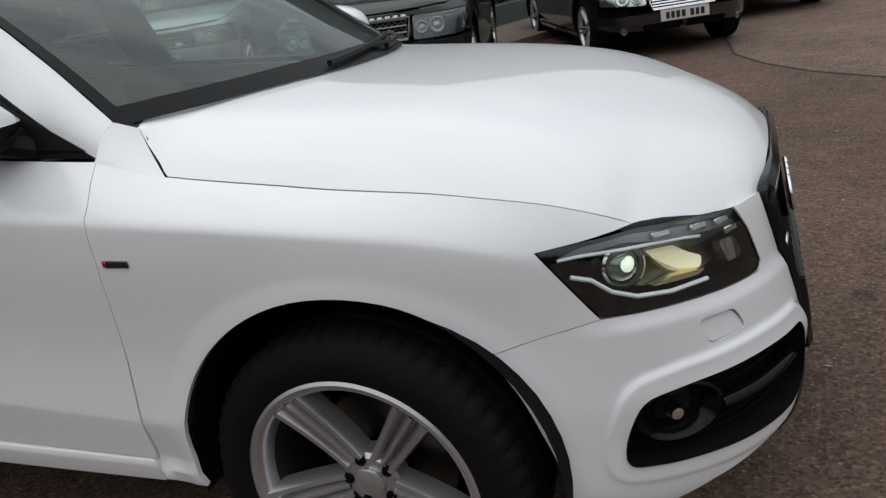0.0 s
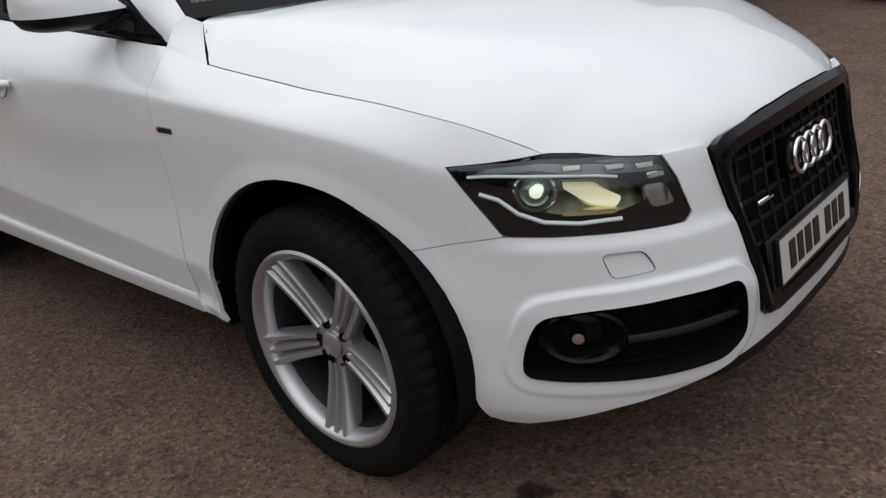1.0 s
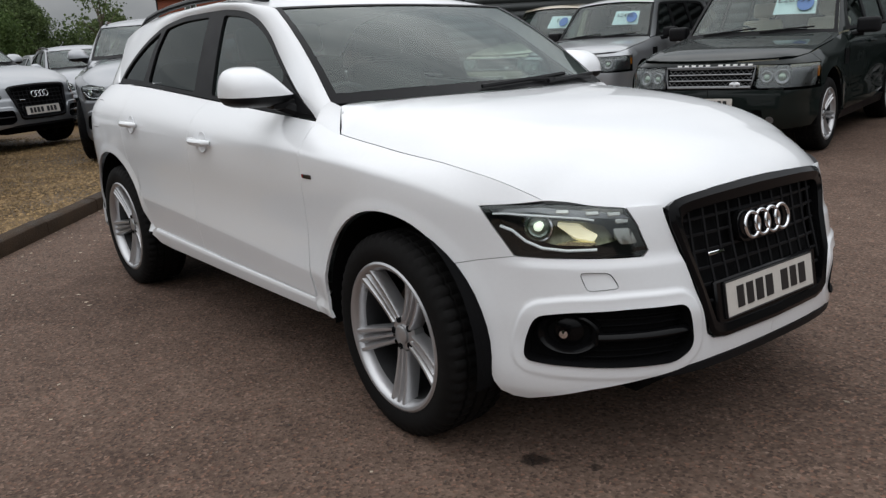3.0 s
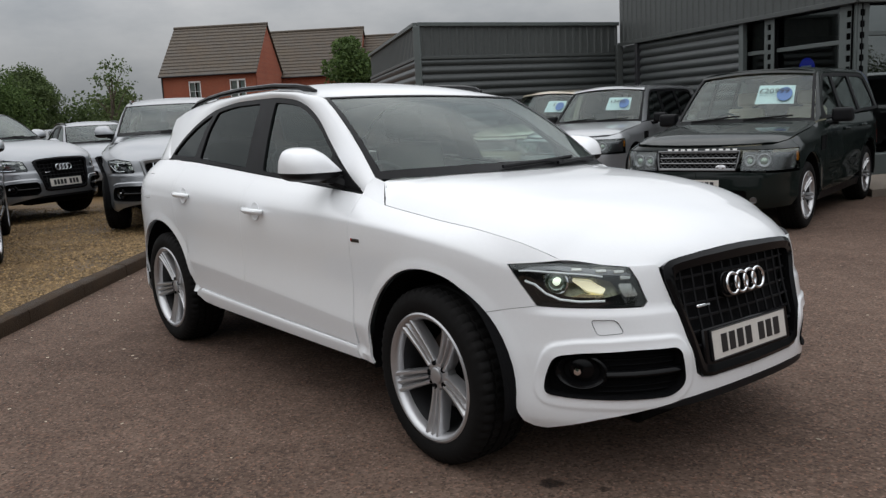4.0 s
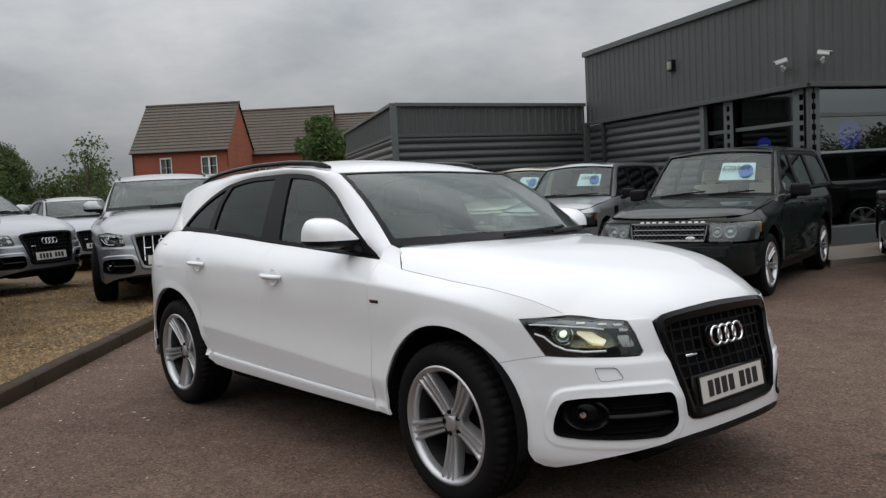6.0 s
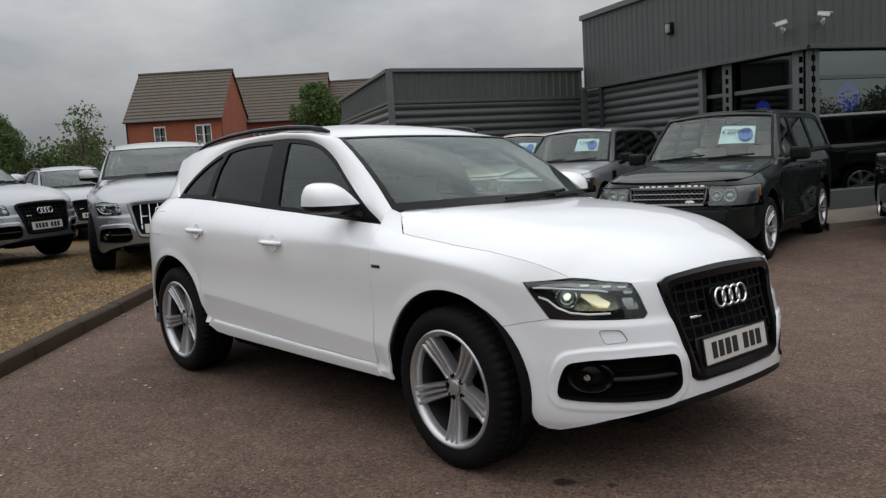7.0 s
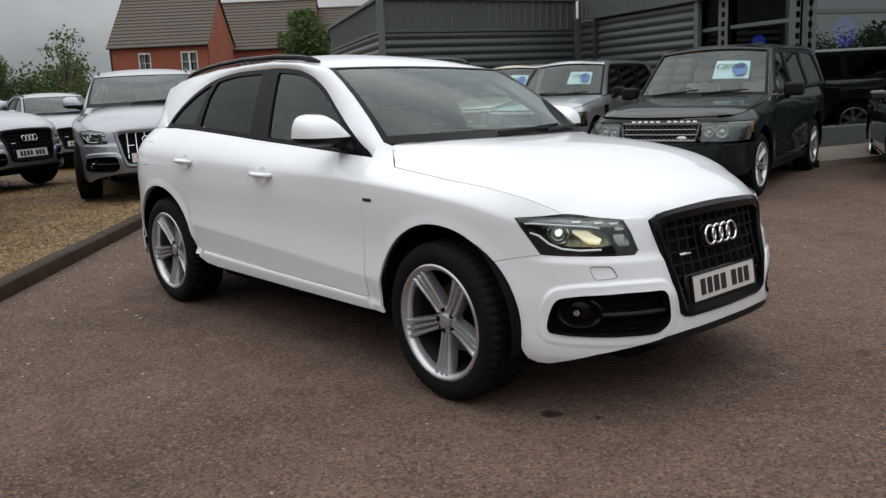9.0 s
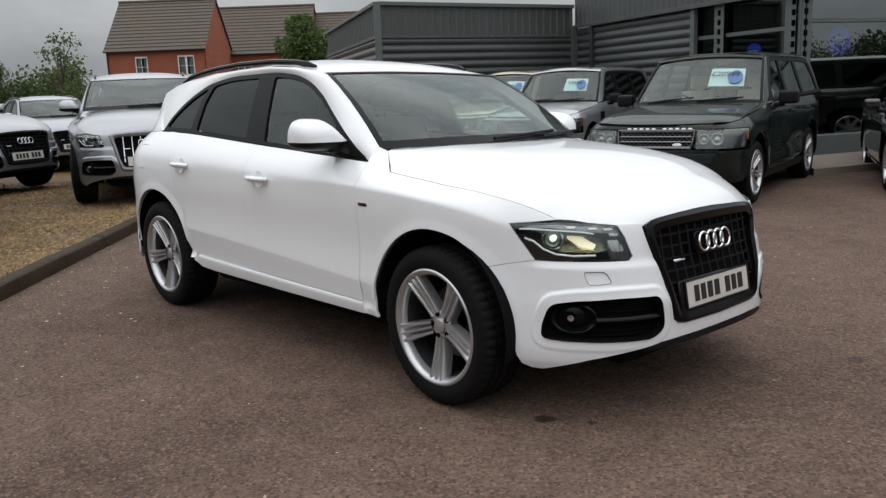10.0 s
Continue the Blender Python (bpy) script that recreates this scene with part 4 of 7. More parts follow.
    wall = grid([[tuple(sh.at(p, -k * 0.035)) for p in dense(lampo, 0.03)] for k in range(3)], wrap_v=True)
    cover = both("headlamp", join(sheet(lampo, sh.surf(-0.065), step=0.04, flange=0), flip(wall)), M_SATINB, None, "headlamp in a smoked housing, lit" if lights else "headlamp under a clear cover")
    for k, mir in ((0, False), (1, True)):
        h = cover[k]

        def sub(nm, geo, mat, lab=""):
            o = part(nm, moved(mirrored(geo) if mir else geo, bt), mat, h, lab)
            return o
        lens = sub("lamp_cover", sheet(lampo, sh.surf(-0.002), step=0.04, flange=0), M_CLEAR)
        lens.visible_shadow = False
        pr = sh.frame_at(S(0.556, 0.812), -0.045)
        sub("projector", moved(revolve([(0.047, -0.03), (0.045, 0.010), (0.040, 0.014), (0.035, 0.004)], 28, "x"), pr), M_CHROME)
        sub("projector_lens", moved(revolve([(0.0, 0.022), (0.016, 0.019), (0.028, 0.010), (0.036, -0.004)], 28, "x"), pr), M_GREENLENS)
        bowl = rounded([S(0.50, 0.833), S(0.56, 0.838), S(0.60, 0.838), N(0.665, 0.834), N(0.61, 0.815), N(0.585, 0.765), N(0.64, 0.752), S(0.60, 0.752), S(0.555, 0.762), S(0.525, 0.785)], 0.015)
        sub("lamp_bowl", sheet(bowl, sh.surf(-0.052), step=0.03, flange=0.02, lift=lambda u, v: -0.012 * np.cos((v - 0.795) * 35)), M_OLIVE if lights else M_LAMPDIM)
        sub("reflector", sheet(rounded([S(0.600, 0.822), N(0.675, 0.818), N(0.635, 0.790), N(0.650, 0.768), N(0.690, 0.780)], 0.010), sh.surf(-0.030), step=0.02, flange=0.02, lift=lambda u, v: -0.008 * np.cos((v - 0.80) * 60)), M_LITREF if lights else M_LAMPDIM)
        sub("reflector", sheet(rounded([N(0.70, 0.768), N(0.64, 0.764), N(0.655, 0.755), S(0.600, 0.757)], 0.006), sh.surf(-0.028), step=0.02, flange=0.02), M_WARMREF if lights else M_LAMPDIM)
        sub("lamp_brow", sheet(rounded([S(0.43, 0.850), S(0.55, 0.862), N(0.70, 0.848), N(0.55, 0.834), N(0.56, 0.845), N(0.62, 0.860), S(0.556, 0.876), S(0.47, 0.868)], 0.006), sh.surf(-0.016), step=0.03, flange=0.01), M_GREYMET)
        if lights:
            sub("bulb_glow", moved(revolve([(0.0, 0.010), (0.012, 0.008), (0.021, 0.0)], 16, "x"), pr @ Matrix.Translation((0.013, 0.002, 0.002)) @ Matrix.Diagonal((1, 1.0, 1.0, 1))), M_XENON)
        sub("indicator", sheet(rounded([N(0.600, 0.808), N(0.550, 0.806), N(0.535, 0.758), N(0.585, 0.756)], 0.012), sh.surf(-0.026), step=0.012, flange=0.02, lift=lambda u, v: 0.0012 * np.sin(u * 170)), M_LAMPSIL)
        top = [sh.at(S(0.405 + 0.03, 0.851), -0.012), sh.at(S(0.47, 0.853), -0.012), sh.at(S(0.55, 0.850), -0.014), sh.at(N(0.67, 0.842), -0.018), sh.at(N(0.64, 0.835), -0.02)]
        sub("light_guide", tube([tuple(p) for p in top], 0.0034, 6), M_DRL if lights else M_CHROME)
        low = [sh.at(S(0.455, 0.812), -0.015), sh.at(S(0.49, 0.800), -0.015), sh.at(S(0.525, 0.768), -0.018), sh.at(S(0.57, 0.748), -0.02), sh.at(S(0.63, 0.742), -0.02), sh.at(N(0.645, 0.745), -0.02)]
        sub("light_guide", tube([tuple(p) for p in low], 0.0046, 6), M_DRL if lights else M_CHROME)
        for y, z in ((0.70, 0.862), (0.64, 0.856), (0.59, 0.851), (0.575, 0.828)):
            sub("lamp_element", moved(box(0, 0, 0, 0.006, 0.040, 0.015, 0.003), sh.frame_at(N(y, z), -0.011)), M_LAMPSIL)
    # bonnet
    def hx(y):
        return 0.006 + float(np.interp(-abs(y), [-abs(RIM3[-1].y), -0.62, -0.53, -0.43, -0.30, -0.15, 0.0], [RIM3[-1].x - 0.006, 0.663, 0.731, 0.770, 0.786, 0.796, 0.798]))
    rear = [(SUV_CORNER[0], -SUV_CORNER[1])] + [(-0.534 + 0.250 * (1 - (y / 0.765) ** 2), -y) for y in np.linspace(0.70, -0.70, 25)] + [(SUV_CORNER[0], SUV_CORNER[1])]
    side_r = [(x, -float(SUV_YE(x))) for x in [-0.464, -0.45, -0.43, -0.41, -0.39, -0.375] + [p.x for p in RIM3]]
    frontl = [(hx(y), -y) for y in np.linspace(abs(RIM3[-1].y) - 0.012, 0.012 - abs(RIM3[-1].y), 45)]
    hood = [(SUV_CORNER[0], -SUV_CORNER[1])] + side_r + frontl + [(x, -y) for x, y in side_r[::-1]] + rear[::-1][:-1]
    rolls = [[(x, s * (float(SUV_YE(x)) - d)) for x in np.arange(-0.38 if d > 0.01 else -0.44, 0.55, 0.012 if step < 0.05 else 0.05)] for s in (-1, 1) for d in (0.006, 0.015, 0.028, 0.048)]
    put("bonnet", sheet(hood, suv_hood, step=step, gap=G, flange=0.035, lines=rolls), paint)
    # windscreen
    def ws(u, v):
        yb, yt = 0.765, 0.652
        xb, xt = -0.522 + 0.250 * (1 - v * v), -1.095 - 0.010 * (1 - v * v)
        zb, zt_ = 1.160 + 0.016 * (1 - v * v), 1.540 + 0.014 * (1 - v * v)
        return (xb + (xt - xb) * u, v * (yb + (yt - yb) * u), zb + (zt_ - zb) * u + 0.030 * 4 * u * (1 - u))
    vs = np.linspace(-1, 1, 33)
    wsg = put("windscreen", flip(grid([[ws(u, v) for v in vs] for u in np.linspace(0.042, 0.975, 17)])), M_GLASS, None, "tinted laminated windscreen")
    wsg.visible_shadow = False
    if card:
        put("price_card", moved(flip(grid([[ws(u, v) for v in np.linspace(0.50, 0.78, 4)] for u in np.linspace(0.16, 0.48, 4)])), Matrix.Translation((-0.015, 0, -0.012))), M_CARD, None, "pale price card behind the windscreen")
    band = join(grid([[ws(u, v) for v in vs] for u in (-0.026, 0.0, 0.046)]), grid([[ws(u, v) for v in vs] for u in (0.972, 0.985, 1.0)]),
                grid([[ws(u, v) for v in (-1, -0.985, -0.965)] for u in np.linspace(0, 1, 13)]), grid([[ws(u, v) for v in (0.965, 0.985, 1)] for u in np.linspace(0, 1, 13)]))
    put("windscreen_seal", moved(flip(band), Matrix.Translation((0.002, 0, 0.0035))), M_SATINB)
    scuttle = grid([[(ws(-0.03, v)[0] + 0.14 * k, ws(0, v)[1], ws(0, v)[2] - 0.036 - 0.05 * k) for v in vs * 0.86] for k in (0, 0.5, 1.0)])
    put("scuttle", flip(scuttle), M_SATINB)
    for y0, y1, u1 in ((-0.20, 0.34, 0.10), (0.16, 0.66, 0.085)):
        pth = [tuple(Vector(ws(-0.005 + (u1 - 0.05) * t, (y0 + (y1 - y0) * t) / 0.74)) + Vector((0.012, 0, 0.012))) for t in np.linspace(0, 1, 9)]
        put("wiper", join(tube(pth, 0.009, 6), tube([(pth[6][0] + 0.03, pth[6][1], pth[6][2] - 0.012), pth[4]], 0.009, 6)), M_SATINB)
    # roof
    zc = curve((-3.5, 1.46), (-3.3, 1.530), (-2.8, 1.610), (-2.2, 1.643), (-1.7, 1.655), (-1.35, 1.622), (-1.2, 1.590), (-1.1, 1.556))
    ye = curve((-3.5, 0.57), (-3.2, 0.59), (-2.6, 0.615), (-1.7, 0.632), (-1.10, 0.650))
    ze = curve((-3.5, 1.39), (-3.3, 1.470), (-3.1, 1.518), (-2.8, 1.560), (-2.3, 1.596), (-1.7, 1.605), (-1.4, 1.585), (-1.10, 1.541))

    def rf(x, v):
        xx = x - 0.010 * (1 - v * v) * max(0.0, (x + 1.6) / 0.5)
        return (xx, v * float(ye(x)), float(ze(x)) + (float(zc(x)) - float(ze(x))) * (1 - abs(v) ** 2.6))
    put("roof", grid([[rf(x, v) for v in np.linspace(-1, 1, 29)] for x in np.linspace(-1.095, -3.25, 40)]), paint)
    # side windows: surround, panes, pillars
    dlo = [(-0.535, 1.094), (-0.62, 1.137), (-0.751, 1.215), (-0.927, 1.333), (-1.076, 1.432), (-1.249, 1.508), (-1.413, 1.547), (-1.674, 1.566), (-2.05, 1.562), (-2.37, 1.528), (-2.574, 1.462), (-2.737, 1.378), (-2.865, 1.288), (-2.93, 1.222),
           (-2.4, 1.203), (-1.6, 1.155), (-1.0, 1.118)]
    zdl = curve(*dlo[:14][::-1])

    def under(x0, x1, n, d=0.026):
        return [(float(x), float(zdl(x)) - d) for x in np.linspace(x0, x1, n)]
    fpane = [(-0.86, 1.132)] + under(-0.86, -1.615, 14) + [(-1.545, 1.168)]
    rpane = [(-1.755, 1.182)] + under(-1.79, -2.345, 12) + [(-2.40, 1.40), (-2.42, 1.225)]
    qpane = [(-2.50, 1.232), (-2.46, 1.40)] + under(-2.405, -2.865, 10) + [(-2.875, 1.245)]
    holes = [rounded(fpane, 0.02, 3), rounded(rpane, 0.02, 3), rounded(qpane, 0.015, 3)]
    dl = (under(dlo[0][0], dlo[13][0], 48, 0.0) + dlo[14:])[::-1]
    both("window_surround", sheet(dl, suv_glass, holes=holes, step=step * 1.5, flange=0.02), M_SATINB)

    def deeper(u, v):
        return suv_glass(u, v) + np.array([0, 0.010, 0])
    for nm, h, mt in (("front_window", holes[0], M_SIDEGLASS), ("rear_window", holes[1], rear_glass), ("quarter_window", holes[2], rear_glass)):
        for o in both(nm, sheet(h, deeper, step=0.06, flange=0), mt):
            o.visible_shadow = False
    # roof side and A-pillar: between the windows' upper edge and the roof's edge
    lower = [Vector(suv_glass(x, z)[0]) for x, z in dlo[:14]]

    def seam(i, j):
        return resample([Vector(suv_glass(x, z)[0]) for x, z in under(dlo[i][0], dlo[j][0], 30, 0.0)], 20)
    pillar = [Vector(ws(u, -1.0)) for u in (-0.03, 0.25, 0.5, 0.75, 1.0)]
    pillar[0] = Vector(ws(0.0, -1.0)) + Vector((0.004, -0.004, 0.0))
    upper = pillar + [Vector(rf(x, -1)) for x in (-1.2, -1.4, -1.7, -2.0, -2.4, -2.8, -3.05, -3.25)]
    # match the two lines by their share of length in three stretches
    lo_a, lo_b = seam(0, 5), seam(5, 9)[1:]
    lo_c = seam(9, 13)[1:]
    up_a, up_b = resample(upper[:6], 20), resample(upper[5:10], 20)[1:]
    up_c = resample(upper[9:], 20)[1:]
    both("roof_side", flip(ruled(lo_a + lo_b + lo_c, up_a + up_b + up_c, 7, 0.012)), paint)
    wc_, hc_ = lower[0], pillar[0]
    hood_c = Vector((SUV_CORNER[0] + 0.004, -SUV_CORNER[1] + 0.001, SUV_CORNER[2] - 0.001))
    fl = resample([Vector(sh.at(S(x, z - 0.003), -0.0006)) for x, z in ((-0.536, 1.0885), (-0.49, 1.0785), (-0.45, 1.067), (-0.40, 1.0555), (-0.3612, 1.0486))], 14)
    fu = resample([Vector(p) for p in ruled([wc_], [hc_], 7, 0.012)[0]] + [hc_.lerp(hood_c, 0.5), hood_c], 14)
    foot = ruled(fl, fu, 7, 0.003)
    n1 = (pillar[2] - pillar[0]).cross(hc_ - wc_).normalized()
    n1 = -n1 if n1.y > 0 else n1
    lows = [sh.frame_at(S(v.x, v.z - 0.02)).col[0].to_3d() for v in fl]
    both("pillar_foot", (foot[0], foot[1], [tuple(lows[k2 // 7].lerp(n1, (k2 % 7) / 6).normalized()) for k2 in range(len(foot[0]))]), paint)
    # black strip added under the bonnet gap in place of its shade
    shut = [fl[-1].lerp(hood_c, t) + Vector((0.003, 0.004, -0.006)) for t in np.linspace(-0.03, 1.0, 6)]
    both("gap_shade_strip", tube([tuple(p) for p in shut], 0.0045, 6), M_SATINB)
    # rear pillar down to the quarter panel
    low_edge = resample([Vector(sh.at(S(x, z))) for x, z in ((-2.93, 1.212), (-3.1, 1.212), (-3.25, 1.205), (-3.36, 1.196))], 10)
    top_edge = resample([Vector(suv_glass(-2.93, 1.222)[0]), Vector(rf(-3.21, -1)) + Vector((0.01, 0, -0.01)), Vector(rf(-3.25, -1))], 10)
    both("rear_pillar", flip(ruled(low_edge, top_edge, 6, 0.006)), paint)
    bw = grid([[(-3.24 - 0.13 * (1 - t), v * (0.575 + 0.10 * (1 - t)), 1.20 + (1.485 - 1.20) * t + 0.06 * (1 - v * v) * t) for v in np.linspace(-1, 1, 13)] for t in np.linspace(0, 1, 5)])
    put("rear_screen", flip(bw), rear_glass)
    # roof rails
    rail = [(-1.29, -0.585, 1.588), (-1.34, -0.596, 1.606), (-1.45, -0.604, 1.622), (-1.7, -0.610, 1.638), (-2.1, -0.608, 1.640), (-2.4, -0.604, 1.628), (-2.62, -0.599, 1.612), (-2.80, -0.594, 1.590), (-2.93, -0.588, 1.555)]
    both("roof_rail", tube([(x, y, z - 0.006) for x, y, z in rail], [0.012] + [0.015] * 7 + [0.012], 8, 1.1), M_GLOSSB)
    # mirrors
    # housing: flat to the rear, domed ahead, drawn out to a thin wedge at the door
    mm = pose(-0.782, -0.940, 1.187, 0, 0, -6)
    top_h = curve((-0.132, 0.020), (-0.129, 0.050), (-0.119, 0.082), (-0.095, 0.104), (-0.045, 0.116), (0.010, 0.115), (0.05, 0.099), (0.095, 0.057), (0.132, 0.014))
    low_h = curve((-0.132, 0.006), (-0.118, 0.026), (-0.06, 0.042), (0.05, 0.046), (0.11, 0.040), (0.132, 0.02))
    ahead = curve((-0.132, -0.03), (-0.12, 0.03), (-0.09, 0.072), (-0.03, 0.095), (0.05, 0.090), (0.10, 0.070), (0.132, 0.045))

    def dome(height, sign, k):
        P = []
        for y in np.concatenate([[-0.132, -0.130, -0.126], np.linspace(-0.118, 0.132, 20)]):
            h, fx = float(height(y)) * k, float(ahead(y)) * k
            row = [(-0.085, 0.0), (-0.085, 0.55 * h), (-0.083, 0.88 * h), (-0.074, h)]
            row += [(-0.074 + (fx + 0.074) * math.sin(q) ** 0.9, h * math.cos(q) ** 0.75) for q in np.linspace(0, math.pi / 2, 10)[1:-1]] + [(fx, 0.0)]
            P.append([(x, y * k, sign * z) for x, z in row])
        g = grid(P)
        n = len(P[0])
        caps = [tuple(range(n)), tuple(reversed(range(len(g[0]) - n, len(g[0]))))]
        fs = [tuple(f) for f in g[1]] + caps
        return ([tuple(v) for v in g[0]], fs if sign < 0 else [tuple(reversed(f)) for f in fs])
    upper_shell = dome(top_h, 1, 1.0)
    lower_shell = moved(dome(low_h, -1, 0.97), Matrix.Translation((0, 0, -0.003)))
    ms = both("mirror", moved(upper_shell, mm), paint, None, "door mirror in body colour with a black base")
    for k2, o in enumerate(ms):
        g1 = moved(lower_shell, mm)
        g2 = moved(box(-0.086, -0.02, 0.025, 0.004, 0.19, 0.105, 0.002), mm)
        g3 = join(moved(box(0.0, 0.10, -0.036, 0.10, 0.12, 0.040, 0.016, 2), mm), moved(tube([(0.0, 0.08, -0.036), (0.06, 0.15, -0.070)], 0.03, 8), mm))
        fx = (lambda g: g) if k2 == 0 else mirrored
        part("mirror_base", moved(fx(join(g1, g3)), bt), M_SATINB, o)
        part("mirror_glass", moved(fx(g2), bt), M_CHROME, o)
    both("mirror_triangle", sheet([(-0.56, 1.112), (-0.84, 1.128), (-0.84, 1.262), (-0.74, 1.200)][::-1], lambda u, v: suv_glass(u, v) - np.array([0, 0.006, 0]), step=0.05, flange=0.01), M_SATINB)
    # side badge
    bd = sh.frame_at(S(-0.445, 0.897), 0.002)
    both("side_badge", join(moved(box(0, -0.005, 0, 0.004, 0.062, 0.016, 0.002), bd)), M_DISC)
    both("side_badge_tip", join(moved(box(0.001, -0.034, 0.001, 0.005, 0.010, 0.015, 0.002), bd)), M_RED)
    # wheel wells, underbody, cabin
    for xc, zcn, R in sh.arches:
        a0, a1 = (-14, 190) if xc > -1 else (-4, 183)
        P = [[(xc + (R + 0.004) * math.cos(t), y, zcn + (R + 0.004) * math.sin(t)) for y in (-0.905, -0.80, -0.62)] for t in np.radians(np.linspace(a0, a1, 30))]
        inner = sheet([(xc + (R + 0.01) * math.cos(t), zcn + (R + 0.01) * math.sin(t)) for t in np.radians(np.linspace(-12, 192, 24))], lambda u, v: np.stack([u, np.full(len(u), -0.62), v], 1), step=0.2, flange=0)
        both("wheel_well", join((grid(P)[0], grid(P)[1]), (inner[0], inner[1])), M_DARK)
    put("underbody", join(box(-1.42, 0, 0.29, 1.9, 1.5, 0.10, 0.02), box(-0.05, 0, 0.30, 0.9, 1.1, 0.10, 0.02), box(-2.83, 0, 0.32, 1.5, 1.2, 0.10, 0.02), box(0.62, 0, 0.50, 0.2, 1.0, 0.5, 0.02)), M_DARK)
    liner = [S(-0.55, 0.45), S(-0.55, 1.06), S(-1.6, 1.13), S(-2.9, 1.19), S(-3.35, 1.18), S(-3.35, 0.9), S(-2.6, 0.9), S(-2.3, 0.45)]
    both("cabin_lining", sheet(liner, sh.surf(-0.07), step=0.12, flange=0), M_DASH)
    put("cabin_floor", box(-1.9, 0, 0.42, 2.9, 1.66, 0.04), M_DASH)
    put("headlining", grid([[(x, v * (float(ye(x)) - 0.03), rf(x, v)[2] - 0.035) for v in np.linspace(-1, 1, 9)] for x in np.linspace(-1.16, -3.28, 9)]), M_DASH)
    dash = grid([[(-0.42 - 0.50 * t, v * 0.74, 1.085 - 0.02 * v * v + 0.015 * math.sin(t * 3) - (0.16 * max(0, t - 0.75) * 4)) for v in np.linspace(-1, 1, 15)] for t in np.linspace(0, 1, 9)])
    put("dashboard", flip(dash), M_DASH)
    sm = seats or M_LEATHER
    for y in (-0.37, 0.37):
        put("front_seat", seat(-1.35, y, 0.66), sm)
    put("rear_seat", join(seat(-2.25, -0.38, 0.70), seat(-2.25, 0.38, 0.70), box(-2.55, 0, 0.98, 0.13, 0.5, 0.5, 0.04)), sm)
    wheel_rim = moved(torus(0.185, 0.014), pose(-0.98, -0.37, 1.03, 0, -25, 0))
    put("steering_wheel", join(wheel_rim, moved(box(0, 0, 0, 0.05, 0.16, 0.13, 0.03), pose(-0.96, -0.37, 1.03, 0, -25, 0)), tube([(-0.95, -0.37, 1.02), (-0.75, -0.37, 0.95)], 0.03)), M_DASH)
    put("interior_mirror", moved(box(0, 0, 0, 0.03, 0.24, 0.065, 0.015), pose(-1.02, 0.0, 1.475, 0, 10, 0)), M_SATINB)
    # wheels
    kd = (0.3685, 0.262, 0.255, "triple")
    for x, st in ((0.0, -2.0), (-2.807, 0.0)):
        wheel(car, kd, x, -0.806, True, 18 if x == 0 else 24, st)
        wheel(car, kd, x, 0.806, False, 31, st)
    return car


# the body is sheared lower towards its left to fit the camera's view
LEAN = math.tan(radians(1.6))
HERO_TILT = Matrix(((1, 0, 0, 0), (0, 1, 0, 0), (0, -LEAN, 1, -0.92 * LEAN), (0, 0, 0, 1)))
build_suv("white_suv", pose(0, 0, 0), M_WHITE, "glossy white five-door SUV with black grille, lit headlamps and silver alloys", tilt=HERO_TILT)


# ---- square-cut off-roaders and a saloon, by measures ----
def boxy_shape(d):
    k = d["wb"]
    return Shape(d["x0"], d["n"], d["m"], d["nose"], -k - 0.15, d["tail"], d["hw"],
                 curve((0.2, -0.06), (0.3, -0.03), (0.42, -0.01), (0.55, -0.012), (0.7, 0.0), (1.0, 0.0)), d["zt"], d["ztop"], d["wtop"],
                 [(0.0, d["wr"] + 0.02, d["ar"]), (-k, d["wr"] + 0.02, d["ar"])], 0.010)


OFFROAD = dict(wb=2.88, hw=0.975, x0=0.25, n=3.0, m=6.0, wr=0.385, ar=0.45, lean=0.13, roof=1.84, gz=1.755,
               nose=curve((0.25, 0.74), (0.33, 0.84), (0.5, 0.875), (0.65, 0.870), (0.78, 0.848), (0.92, 0.808), (1.02, 0.765)),
               tail=curve((0.25, -3.95), (0.4, -4.04), (0.8, -4.02), (1.1, -3.97), (1.3, -3.93)),
               zt=curve((-4, 1.06), (-0.5, 1.03), (0.3, 0.95), (0.9, 0.87)),
               ztop=curve((-4, 1.215), (-0.6, 1.175), (-0.4, 1.135), (0.3, 1.050), (0.75, 0.968), (0.9, 0.962)),
               wtop=curve((-4, 0.885), (-0.7, 0.890), (-0.45, 0.885), (0.25, 0.87), (0.6, 0.88), (0.9, 0.90)),
               hood_c=curve((-0.75, 1.215), (-0.3, 1.185), (0.3, 1.118), (0.65, 1.045), (0.79, 0.985)), crown=6.0,
               ws=(-0.60, 0.10, 0.850, 1.165, -1.20, 0.06, 0.700, 1.760), sill=0.36,
               dlo=[(-0.74, 1.19), (-0.86, 1.29), (-1.10, 1.53), (-1.28, 1.69), (-1.42, 1.735), (-2.4, 1.745), (-3.3, 1.735), (-3.55, 1.70), (-3.72, 1.45), (-3.80, 1.235), (-2.4, 1.215)],
               panes=[[(-0.98, 1.225), (-0.98, 1.36), (-1.18, 1.55), (-1.36, 1.68), (-1.48, 1.70), (-1.68, 1.70), (-1.68, 1.235)], [(-1.80, 1.24), (-1.80, 1.70), (-2.55, 1.70), (-2.62, 1.245)], [(-2.74, 1.25), (-2.68, 1.70), (-3.30, 1.69), (-3.48, 1.66), (-3.62, 1.45), (-3.68, 1.27)]],
               doors=(-0.60, -1.74, -2.62), roof_x=(-1.17, -3.85), wheel=(0.375, 0.262, 0.255, "multi"))

